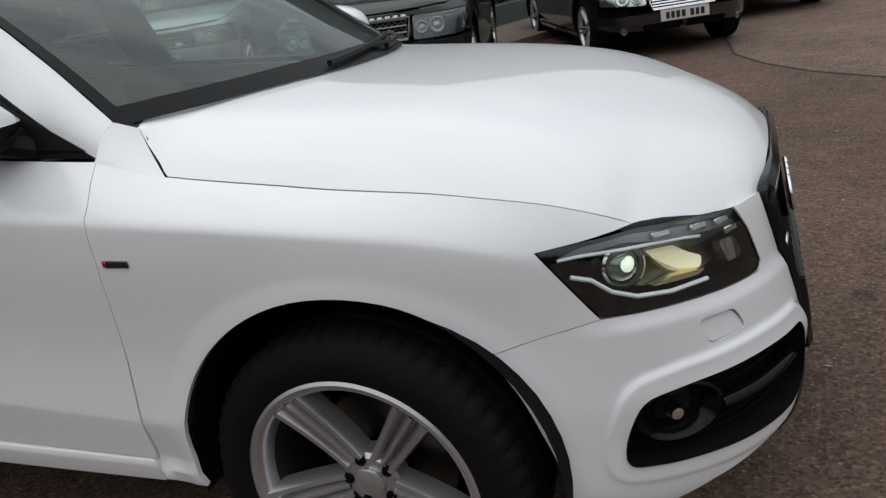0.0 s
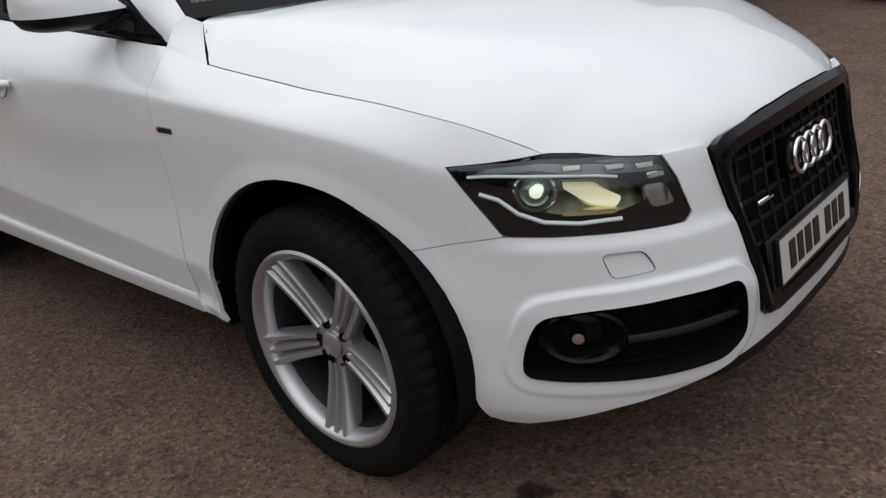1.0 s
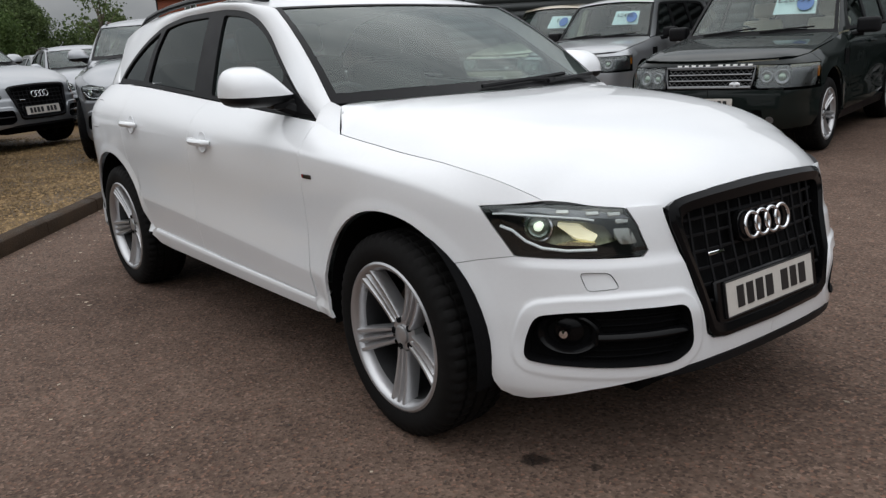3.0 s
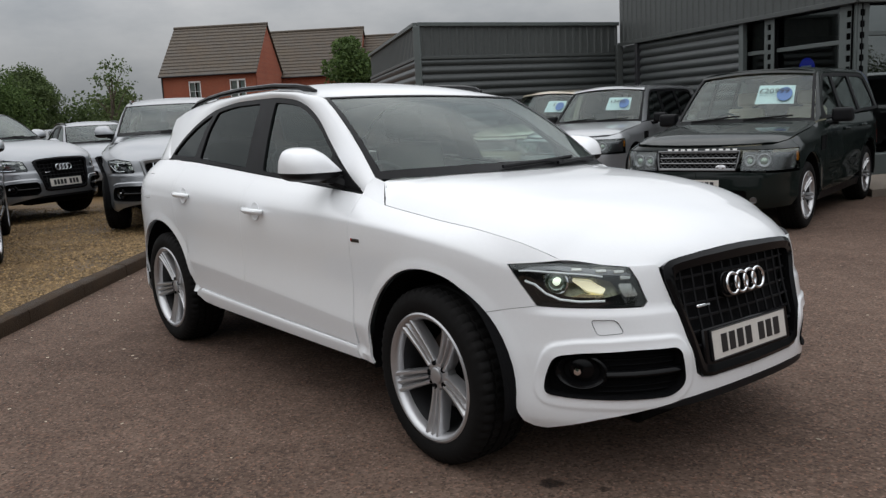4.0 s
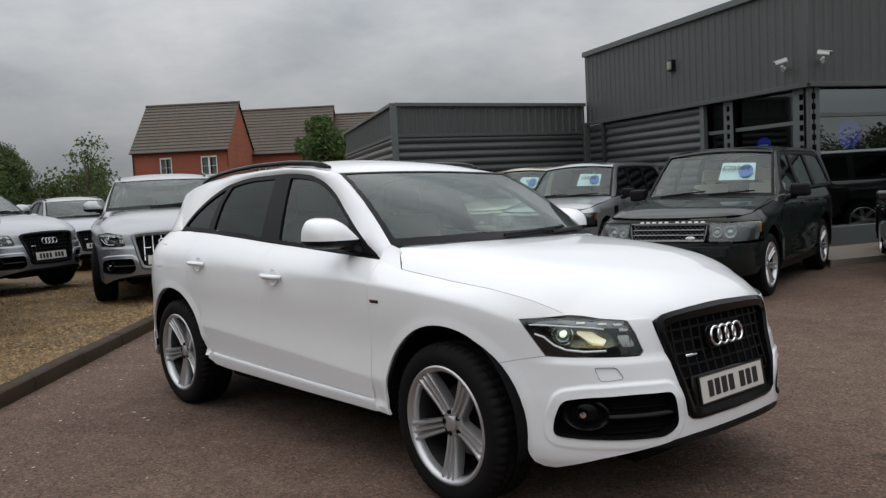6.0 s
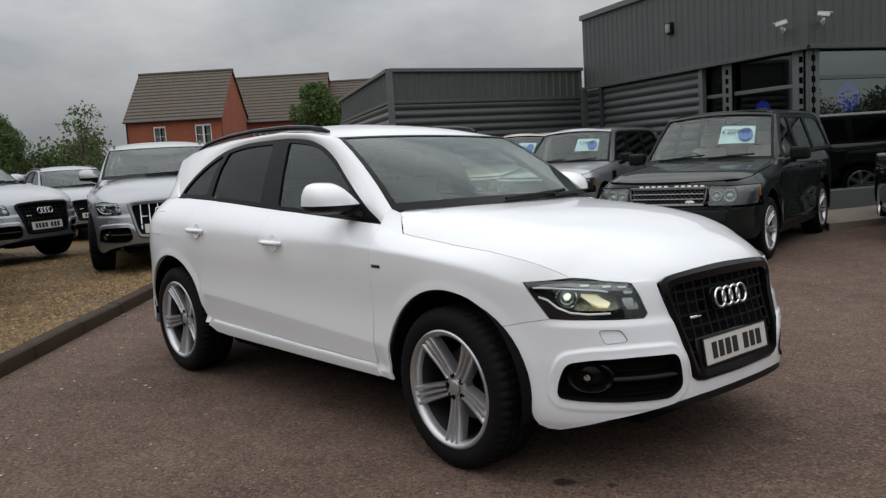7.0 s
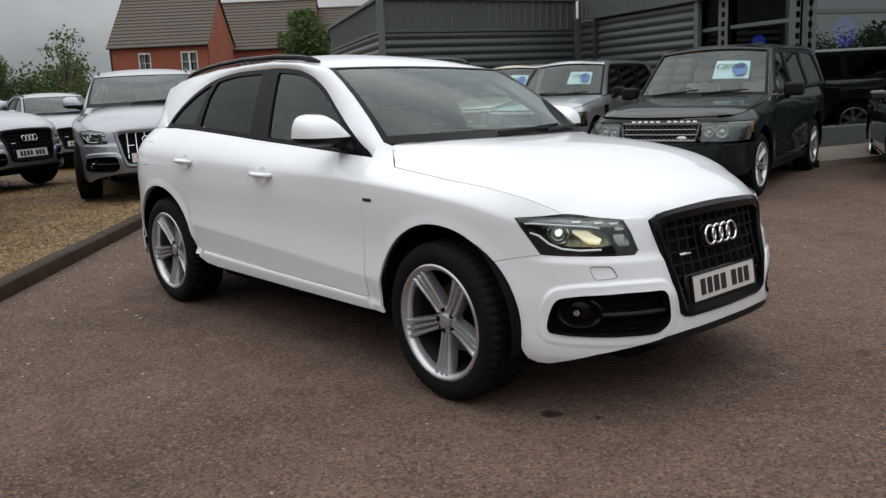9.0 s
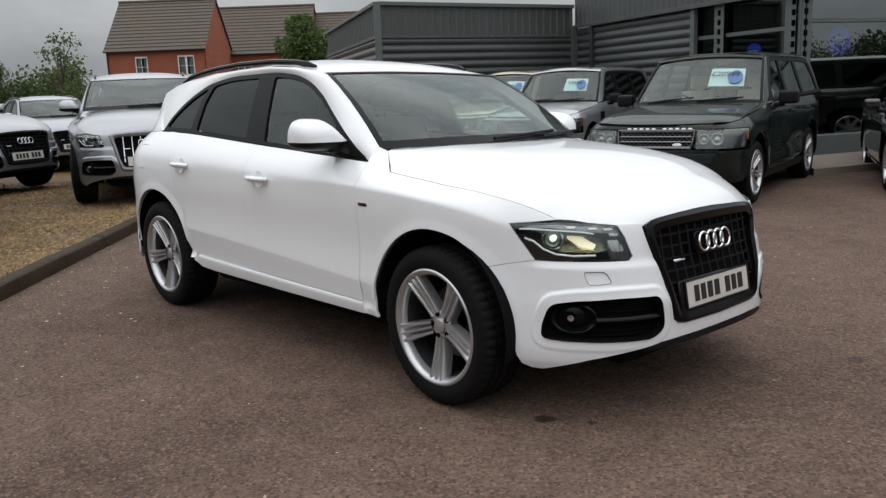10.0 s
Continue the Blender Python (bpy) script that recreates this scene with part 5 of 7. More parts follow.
SALOON = dict(wb=2.75, hw=0.90, x0=-0.05, n=2.2, m=4.0, wr=0.33, ar=0.375, lean=0.2, roof=1.43, gz=1.385,
              nose=curve((0.15, 0.70), (0.22, 0.80), (0.35, 0.845), (0.5, 0.84), (0.62, 0.80), (0.72, 0.74), (0.80, 0.66)),
              tail=curve((0.2, -3.65), (0.4, -3.74), (0.8, -3.70), (1.0, -3.62)),
              zt=curve((-4, 0.86), (-1.5, 0.83), (-0.3, 0.78), (0.4, 0.70), (0.8, 0.62)),
              ztop=curve((-4, 0.985), (-2.5, 0.98), (-0.55, 0.93), (-0.4, 0.925), (0.0, 0.865), (0.4, 0.775), (0.7, 0.715)),
              wtop=curve((-4, 0.77), (-2.0, 0.78), (-0.55, 0.78), (-0.3, 0.74), (0.2, 0.74), (0.5, 0.80), (0.8, 0.84)),
              hood_c=curve((-0.8, 1.005), (-0.3, 0.975), (0.3, 0.875), (0.6, 0.79), (0.74, 0.725)), crown=3.0,
              ws=(-0.55, 0.20, 0.70, 0.955, -1.18, 0.06, 0.56, 1.355), sill=0.30,
              dlo=[(-0.62, 0.945), (-0.80, 1.06), (-1.05, 1.22), (-1.28, 1.325), (-1.6, 1.365), (-2.1, 1.355), (-2.5, 1.30), (-2.85, 1.19), (-3.05, 1.02), (-2.2, 0.985)],
              panes=[[(-0.82, 0.975), (-0.86, 1.07), (-1.08, 1.21), (-1.30, 1.30), (-1.58, 1.335), (-1.64, 0.99)], [(-1.74, 1.0), (-1.72, 1.335), (-2.1, 1.325), (-2.45, 1.275), (-2.70, 1.19), (-2.80, 1.02)]],
              doors=(-0.50, -1.68, -2.45), roof_x=(-1.18, -2.75), wheel=(0.33, 0.235, 0.225, "double"))


def build_boxy(name, d, m, paint, label, step=0.07, face="mesh", seats=None, card=None, cover=None, group=""):
    sh = boxy_shape(d)
    S, N = sh.S, sh.N
    car = thing(name, m, label, "car", group)
    wb, sill = d["wb"], d["sill"]

    def put(nm, geo, mat, parent=None, lab=""):
        return part(nm, geo, mat, parent or car, lab)

    def both(nm, geo, mat, parent=None, lab=""):
        return put(nm, geo, mat, parent, lab), put(nm, mirrored(geo), mat, parent, lab)
    G = 0.003
    d0, d1, d2 = d["doors"]
    zt_, r, ar = (lambda x: float(d["ztop"](x)) - 0.004), d["wr"] + 0.02, d["ar"]
    xl = 0.42
    off = 0.10
    fender = [S(xl, r + 0.30), S(xl, zt_(xl)), S(0.2, zt_(0.2)), S(0.0, zt_(0)), S(-0.2, zt_(-0.2)), S(d0 + 0.06, zt_(d0 + 0.06)), S(d0, zt_(d0)), S(d0, 0.7), S(d0, sill), S(-ar - 0.005, sill)] + sh.arc(0, 183, 44, 20)
    both("fender", sheet(fender, sh.skin, step=step, gap=G), paint)
    fd = [S(d0, sill), S(d0, 0.7), S(d0, zt_(d0)), S((d0 + d1) / 2, zt_((d0 + d1) / 2)), S(d1, zt_(d1)), S(d1, sill)]
    rd = [S(d1, sill), S(d1, zt_(d1)), S((d1 + d2) / 2, zt_((d1 + d2) / 2)), S(d2, zt_(d2)), S(d2, 0.92)] + sh.arc(1, 52, 4, 8, 0.05)
    for nm, o, hx in (("front_door", fd, d1 + 0.17), ("rear_door", rd, d2 + 0.17)):
        pr = both(nm, sheet(o, sh.skin, step=step, gap=G), paint)
        f = sh.frame_at(S(hx, zt_(hx) - 0.15))
        g = moved(tube([(0.004, -0.10, 0), (0.03, -0.08, 0), (0.034, 0.06, 0), (0.004, 0.09, 0)], 0.015, 8), f)
        part("door_handle", g, paint, pr[0])
        part("door_handle", mirrored(g), paint, pr[1])
    tx = -wb - 0.75
    q = sh.arc(1, 177, 52, 20) + [S(d2, 0.92), S(d2, zt_(d2)), S(-wb - 0.3, zt_(-wb - 0.3)), S(tx, zt_(tx)), S(tx, 0.62), S(-wb - 0.5, 0.55)]
    both("rear_quarter", sheet(q, sh.skin, step=step, gap=G), paint)
    tg = [S(tx, 0.62), S(tx, zt_(tx)), sh.R(0.0, zt_(-4)), sh.R(0.0, 0.62)]
    put("tailgate", join(sheet(tg, sh.skin, step=0.1, gap=G), mirrored(sheet(tg, sh.skin, step=0.1, gap=G))), paint)
    rb = [S(-wb - ar - 0.01, 0.45), S(-wb - 0.5, 0.55), S(tx, 0.61), sh.R(0.0, 0.61), sh.R(0.0, 0.32), S(tx, 0.30)]
    put("rear_bumper", join(sheet(rb, sh.skin, step=0.1, gap=G), mirrored(sheet(rb, sh.skin, step=0.1, gap=G))), paint)
    both("tail_lamp", sheet([S(tx + 0.02, 0.75), S(tx + 0.02, 1.05 if wb > 2.8 else 0.9), sh.R(0.66, 1.05 if wb > 2.8 else 0.9), sh.R(0.66, 0.75)], sh.surf(0.006), step=0.08, flange=0.03), M_RED)
    both("side_sill", sheet([S(-ar, sill - 0.10), S(-ar, sill), S(-wb + ar, sill), S(-wb + ar, sill - 0.10)], sh.surf(-0.012), step=0.15, flange=0.06), M_SATINB if wb > 2.8 else paint)
    big = wb > 2.8
    gt, gb, gw = (zt_(0.7) - 0.045, zt_(0.7) - 0.245, 0.46) if big else (0.665, 0.50, 0.36)
    lt, lb, lw = (gt + 0.005, gb - 0.005, 0.86) if big else (0.715, 0.575, 0.74)
    # front bumper: the skin under lamps and grille
    bl = [N(0.0, 0.30), N(0.0, gb - 0.02), N(gw, gb - 0.02), N(lw - 0.12, gb - 0.03), S(xl, gb - 0.03), S(xl, r + 0.30)] + sh.arc(0, 44, 2, 12) + [S(0.55, 0.33), N(0.6, 0.30)]
    intake = rounded([N(0.02, 0.50), N(0.55, 0.50), N(0.55, 0.40), N(0.02, 0.40)], 0.03) if big else rounded([N(0.02, 0.36), N(0.45, 0.36), N(0.42, 0.27), N(0.02, 0.27)], 0.03)
    hb = sheet(bl, sh.skin, holes=(intake,), step=step, gap=G)
    bump = put("front_bumper", join(hb, mirrored(hb)), paint)
    bk = sheet(intake, sh.surf(-0.04), step=0.1, flange=0)
    put("air_intake", join(bk, mirrored(bk)), M_DARK, bump)
    cap = [N(0.0, gt + 0.012), N(0.0, zt_(0.8) - 0.0), N(lw - 0.1, zt_(0.6)), S(xl, zt_(xl)), S(xl, gt + 0.012)]
    hc = sheet(cap, sh.skin, step=step, gap=G)
    put("nose_panel", join(hc, mirrored(hc)), paint, bump)
    # lamps
    lo = rounded([N(gw + 0.02, lt), N(lw - 0.12, lt), S(xl + 0.004, lt), S(xl + 0.004, lb), N(lw - 0.12, lb), N(gw + 0.02, lb)], 0.02)
    hl = both("headlamp", sheet(lo, sh.surf(-0.05), step=0.06, flange=0), M_LAMPSIL if not big else M_LAMPDIM, None, "headlamp under a clear cover")
    for k in (0, 1):
        fx = (lambda g: g) if k == 0 else mirrored
        g = part("lamp_cover", fx(sheet(lo, sh.surf(-0.001), step=0.06, flange=0.03)), M_CLEAR, hl[k])
        g.visible_shadow = False
        for y, rr in ((gw + 0.11, 0.062), (gw + 0.255, 0.075)):
            f = sh.frame_at(N(y, (lt + lb) / 2), -0.045)
            part("lamp_ring", fx(moved(revolve([(rr, 0), (rr, 0.03), (rr - 0.008, 0.034), (rr - 0.012, 0.02), (rr * 0.55, 0.012)], 24, "x"), f)), M_GREYMET if big else M_LAMPSIL, hl[k])
            part("lamp_lens", fx(moved(revolve([(0, 0.026), (rr * 0.4, 0.022), (rr * 0.56, 0.010)], 20, "x"), f)), M_GREENLENS, hl[k])
        part("indicator", fx(sheet([N(lw - 0.07, lt - 0.02), S(xl + 0.05, lt - 0.02), S(xl + 0.05, lb + 0.03), N(lw - 0.07, lb + 0.03)], sh.surf(-0.02), step=0.06, flange=0.02)), M_LAMPDIM if big else M_LAMPSIL, hl[k])
        if big:
            part("side_marker", fx(sheet([S(xl + 0.05, lt - 0.03), S(xl + 0.012, lt - 0.03), S(xl + 0.012, lb + 0.08), S(xl + 0.05, lb + 0.08)], sh.surf(-0.012), step=0.06, flange=0.02)), M_AMBER, hl[k])
    # grille
    zs = np.linspace(gb + 0.012, gt - 0.012, 4 if big else 6)
    gf = [N(0, gt), N(gw, gt), N(gw - 0.03, gb), N(0, gb)]
    ring = [(0, gt), (gw * 0.5, gt), (gw, gt), (gw - 0.01, (gt + gb) / 2), (gw - 0.03, gb), (gw * 0.5, gb), (0, gb)]
    ro = [N(y, z) for y, z in ring] + [N(-y, z) for y, z in ring[-2:0:-1]]
    gr = put("grille", tube([tuple(sh.at(p, 0.0)) for p in ro] + [tuple(sh.at(ro[0], 0.0))], 0.011, 8), M_CHROME if not big else M_GREYMET, bump, "silver grille with a mesh of bars")
    gbk = sheet(gf, sh.surf(-0.05), step=0.1, flange=0)
    put("grille_back", join(gbk, mirrored(gbk)), M_DARK, gr)
    for z in zs:
        w = gw - 0.03
        put("slat", tube([tuple(sh.at(N(y, z), -0.008)) for y in np.linspace(-w, w, 9)], 0.009 if big else 0.008, 6), M_GREYMET if big else M_CHROME, gr)
    if big:
        for a, b in zip(zs, zs[1:]):
            zz = []
            for i in range(31):
                y = -gw + 0.03 + (2 * gw - 0.06) * i / 30
                zz.append(tuple(sh.at(N(y, a + (b - a) * (0.25 if i % 2 else 0.75)), -0.02)))
            put("grille_mesh", tube(zz, 0.005, 4), M_GREYMET, gr)
        # raised lettering as plain bars
        y = 0.40
        for k in range(10):
            y -= 0.13 if k == 5 else 0.075
            put("lettering_bar", moved(box(0, 0, 0, 0.006, 0.046, 0.020, 0.002), sh.frame_at(N(y, zt_(0.8) - 0.022), 0.004)), M_PLATE, bump)
        put("badge", moved(revolve([(0.0, 0.008), (0.03, 0.007), (0.04, 0.0)], 20, "x"), sh.frame_at(N(-0.27, gb + 0.03), 0.0) @ Matrix.Diagonal((1, 1.4, 0.7, 1))), M_RIM, gr)
    else:
        put("badge", moved(torus(0.045, 0.007), sh.frame_at(N(0.0, (gt + gb) / 2 + 0.03), 0.01)), M_CHROME, gr)
    pz = 0.56 if big else 0.43
    pf = sh.frame_at(N(0, pz), 0.012)
    pb, bars = plate_geo()
    pl = put("number_plate", moved(pb, pf), M_NUMPLATE, None, "white number plate")
    for g in bars:
        put("letter_bar", moved(g, pf), M_INK, pl)
    for yy in (0.62,):
        f = sh.frame_at(N(yy, 0.40 if big else 0.31), -0.004)
        both("fog_lamp", moved(revolve([(0, 0.004), (0.026, 0.004), (0.030, 0.008), (0.036, 0.008), (0.038, 0.0)], 20, "x"), f), M_GREYMET, bump)
    # bonnet
    hc_, crown = d["hood_c"], d["crown"]
    xe = np.linspace(d0 + 0.10, 0.62, 8)
    edge = [(float(x), float(np.abs(sh.at(S(x, zt_(x)))[1]))) for x in xe]
    yef = curve(*edge, (0.70, edge[-1][1] - 0.13), (0.80, edge[-1][1] - 0.30))

    def hood(x, y):
        x, y = np.atleast_1d(np.asarray(x, float)), np.atleast_1d(np.asarray(y, float))
        t = np.clip(np.abs(y) / yef(x), 0, 1.1)
        ze = d["ztop"](x)
        return np.stack([x, y, hc_(x) - (hc_(x) - ze) * (0.25 * t ** 2 + 0.75 * t ** crown)], 1)
    xn = float(sh.nose(zt_(0.75))) - 0.012
    front = [(xn - 0.20 * (abs(y) / (edge[-1][1])) ** 3.2, y) for y in np.linspace(-edge[-1][1] + 0.02, edge[-1][1] - 0.02, 17)]
    front = [(min(x, xn), y) for x, y in front]
    side = [(x, -y + 0.002) for x, y in edge[:-1]]
    x0b, bowb, yb, zb, x1b, bowt, yt, zt2 = d["ws"]
    rear = [(x0b + 0.03 + (bowb + 0.05) * (1 - (y / yb) ** 2), y) for y in np.linspace(yb, -yb, 13)]
    put("bonnet", sheet(side + front + [(x, -y) for x, y in side[::-1]] + rear, hood, step=step, gap=G, flange=0.02), paint)

    def ws(u, v):
        return (x0b + bowb * (1 - v * v) + (x1b - x0b + (bowt - bowb) * (1 - v * v)) * u, v * (yb + (yt - yb) * u), zb + 0.02 * (1 - v * v) + (zt2 - zb + 0.03 * (1 - v * v)) * u + 0.08 * u * (1 - u))
    vs = np.linspace(-1, 1, 17)
    g = put("windscreen", flip(grid([[ws(u, v) for v in vs] for u in np.linspace(0.05, 0.97, 9)])), M_GLASS)
    g.visible_shadow = False
    seal = flip(join(grid([[ws(u, v) for v in vs] for u in (-0.03, 0.055)]), grid([[ws(u, v) for v in (-0.995, -0.95)] for u in np.linspace(0, 1, 7)]), grid([[ws(u, v) for v in (0.95, 0.995)] for u in np.linspace(0, 1, 7)])))
    put("windscreen_seal", moved(seal, Matrix.Translation((0.008, 0, 0.010))), M_SATINB)
    for y0, y1 in ((-0.62, 0.0), (0.05, 0.62)):
        put("wiper", tube([tuple(Vector(ws(0.02 + 0.06 * t, (y0 + (y1 - y0) * t) / yb)) + Vector((0.02, 0, 0.02))) for t in np.linspace(0, 1, 6)], 0.011, 6), M_SATINB)
    # windows
    def side_glass(x, z):
        x, z = np.atleast_1d(np.asarray(x, float)), np.atleast_1d(np.asarray(z, float))
        xx = np.minimum(x, d0 - 0.05)
        z0, y0 = d["ztop"](xx), d["wtop"](xx)
        t = (z - z0) / (d["gz"] - z0)
        return np.stack([x, -(y0 - (y0 - yt - 0.01) * t), z], 1)
    holes = [rounded(p, 0.03, 3) for p in d["panes"]]
    both("window_surround", sheet(d["dlo"][::-1], side_glass, holes=holes, step=0.1, flange=0.02), M_SATINB if big else paint)
    for k, h in enumerate(holes):
        for o in both("side_window", sheet(h, lambda u, v: side_glass(u, v) + np.array([0, 0.012, 0]), step=0.15, flange=0), M_GLASS if cover else M_SIDEGLASS if k == 0 else M_PRIVACY):
            o.visible_shadow = False
    # roof and pillars
    xa, xb2 = d["roof_x"]
    rz = d["roof"]
    zc = curve((xb2, rz - 0.05), (xb2 + 0.5, rz - 0.005), (-1.7, rz), (xa, zt2 + 0.05))
    ze = curve((xb2, rz - 0.12), (xb2 + 0.5, d["gz"] + 0.03), (-1.7, d["gz"] + 0.03), (xa, zt2))

    def rf(x, v):
        bow = bowt * (1 - v * v) * max(0.0, 1 - (xa - x) / 0.3)
        return (x + bow, v * yt, float(ze(x)) + (float(zc(x)) - float(ze(x))) * (1 - abs(v) ** 4))
    put("roof", grid([[rf(x, v) for v in np.linspace(-1, 1, 15)] for x in np.linspace(xa, xb2, 16)]), paint)
    if big:
        put("roof_header", moved(flip(grid([[ws(u, v) for v in vs * 0.985] for u in (0.915, 0.92, 0.96, 1.0)])), Matrix.Translation((0.012, 0, 0.013))), paint)
    up = d["dlo"][:-1]
    lower = [Vector(side_glass(x, z)[0]) for x, z in up]
    upper = [Vector(ws(u, -1)) for u in (0.0, 0.5, 1.0)] + [Vector(rf(x, -1)) for x in np.linspace(xa - 0.15, xb2, 8)]
    c1 = 4
    both("roof_side", flip(ruled(resample(lower[:c1], 10) + resample(lower[c1 - 1:], 24)[1:], resample(upper[:4], 10) + resample(upper[3:], 24)[1:], 5, 0.008)), paint)
    le = resample([Vector(side_glass(*d["dlo"][-2])[0]), Vector(sh.at(S(tx, zt_(tx))))], 6)
    te = resample([Vector(side_glass(*d["dlo"][-2])[0]) + Vector((0, 0, 0.02)), Vector(rf(xb2, -1))], 6)
    both("rear_pillar", flip(ruled(le, te, 4, 0.004)), paint)
    tz = zt_(-4)
    zr = float(ze(xb2))
    rx = float(sh.tail(tz)) + 0.05
    put("rear_screen", flip(grid([[(rx + (xb2 - rx) * t, v * (float(d["wtop"](-4)) + (yt - float(d["wtop"](-4))) * t), tz + (zr + 0.06 * (1 - v * v) - tz) * t) for v in np.linspace(-1, 1, 9)] for t in np.linspace(0, 1, 4)])), M_PRIVACY)
    if not big:
        put("boot_lid", grid([[(rx + 0.75 * t, v * float(d["wtop"](-3.5)), tz + 0.02 * (1 - v * v)) for v in np.linspace(-1, 1, 7)] for t in np.linspace(1, -0.05, 4)]), paint)
    # mirrors
    mx, mz = d0 - 0.32, zt_(d0) + (0.06 if big else 0.10)
    my = float(d["wtop"](d0)) + 0.19
    mg = moved(box(0, 0, 0, 0.15, 0.23 if big else 0.19, 0.165 if big else 0.13, 0.045, 4), pose(mx, -my, mz))
    arm = tube([(mx, -my + 0.05, mz - 0.08), (mx, -my + 0.22, mz - 0.10)], 0.03, 8)
    ms = both("mirror", mg, M_SATINB if big else paint)
    part("mirror_arm", arm, M_SATINB, ms[0])
    part("mirror_arm", mirrored(arm), M_SATINB, ms[1])
    if big:
        v = sh.frame_at(S(-0.49, 0.93), 0.004)
        both("fender_vent", join(moved(box(-0.002, 0, 0, 0.006, 0.19, 0.16, 0.01), v)), M_DARK)
    for xc, zc2, R in sh.arches:
        P = [[(xc + (R + 0.004) * math.cos(t), y, zc2 + (R + 0.004) * math.sin(t)) for y in (-d["hw"] + 0.02, -0.6)] for t in np.radians(np.linspace(-10, 190, 18))]
        inner = sheet([(xc + R * math.cos(t), zc2 + R * math.sin(t)) for t in np.radians(np.linspace(-10, 190, 14))], lambda u, v: np.stack([u, np.full(len(u), -0.6), v], 1), step=0.3, flange=0)
        both("wheel_well", join(grid(P), (inner[0], inner[1])), M_DARK)
    put("underbody", join(box(-wb / 2, 0, 0.32, wb - 0.9, 1.7, 0.14), box(0, 0, 0.35, 1.1, 1.15, 0.14), box(-wb, 0, 0.35, 1.2, 1.15, 0.14), box(0.5, 0, 0.5, 0.2, 0.9, 0.4)), M_DARK)
    lin = [S(d0 - 0.03, 0.5), S(d0 - 0.03, zt_(d0) - 0.02), S(tx + 0.1, zt_(tx) - 0.02), S(tx + 0.1, 0.8), S(-wb + 0.5, 0.8), S(-wb + 0.5, 0.5)]
    both("cabin_lining", sheet(lin, sh.surf(-0.06), step=0.3, flange=0), M_DASH)
    put("cabin_floor", box(-2.0, 0, 0.5, 3.0, 1.6, 0.04), M_DASH)
    put("headlining", grid([[(x, v * (yt - 0.02), rf(x, v)[2] - 0.03) for v in np.linspace(-1, 1, 7)] for x in np.linspace(xa - 0.1, xb2, 5)]), seats or M_DASH)
    put("dashboard", flip(grid([[(x0b - 0.02 - 0.45 * t, v * (yb - 0.02), zb - 0.05 - 0.12 * max(0, t - 0.7)) for v in np.linspace(-1, 1, 9)] for t in np.linspace(-0.2, 1, 7)])), M_DASH)
    hz = zb - (0.46 if big else 0.42)
    for y in (-0.40, 0.40):
        put("front_seat", seat(-1.55, y, hz), seats or M_LEATHER)
    put("steering_wheel", moved(torus(0.185, 0.014), pose(x0b - 0.52, -0.40, zb - 0.05, 0, -25, 0)), M_DASH)
    put("interior_mirror", box(x1b + 0.12, 0, zt2 - 0.08, 0.03, 0.24, 0.065, 0.015), M_SATINB)
    if card:
        u0, u1, v0, v1 = 0.33, 0.69, 0.14, 0.70
        P = [[tuple(Vector(ws(u, v)) + Vector((-0.012, 0, -0.012))) for v in np.linspace(v0, v1, 7)] for u in np.linspace(u0, u1, 5)]
        c = put("price_card", flip(grid(P)), M_CARD, None, "pale price card behind the windscreen")
        o = Vector(ws((u0 + u1) / 2, (v0 + v1) / 2)) + Vector((0.004, 0, 0.004))
        ey = (Vector(ws(0.6, v1)) - Vector(ws(0.6, v0))).normalized()
        ez = (Vector(ws(u1, 0.35)) - Vector(ws(u0, 0.35))).normalized()
        en = ey.cross(ez)
        fr = Matrix((ey, ez, en)).transposed().to_4x4()
        fr.translation = o
        disc = sheet([(0.11 + 0.09 * math.cos(t), -0.02 + 0.115 * math.sin(t)) for t in np.linspace(0, 2 * math.pi, 25)[:-1]], lambda u, v: np.stack([u, v, np.full(len(u), 0.004)], 1), step=0.1, flange=0)
        part("card_disc", moved(disc, fr), M_CARDBLUE, c)
        cu = bpy.data.curves.new("price_text", "FONT")
        cu.body, cu.size, cu.align_x, cu.align_y, cu.extrude = card, 0.112, "CENTER", "CENTER", 0.001
        t = bpy.data.objects.new("price_text_source", cu)
        scene.collection.objects.link(t)
        me = bpy.data.meshes.new_from_object(t)
        bpy.data.objects.remove(t)
        me.materials.clear()
        me.materials.append(M_INK)
        tx_ob = new("price_text", me)
        tx_ob.parent = c
        tx_ob.matrix_basis = fr @ Matrix.Translation((-0.015, 0.02, 0.010)) @ Matrix.Diagonal((1.05, 1, 1, 1))
    kd = d["wheel"]
    for x in (0.0, -wb):
        wheel(car, kd, x, -d["hw"] + 0.15, True, 25)
        wheel(car, kd, x, d["hw"] - 0.15, False, 10)
    return car


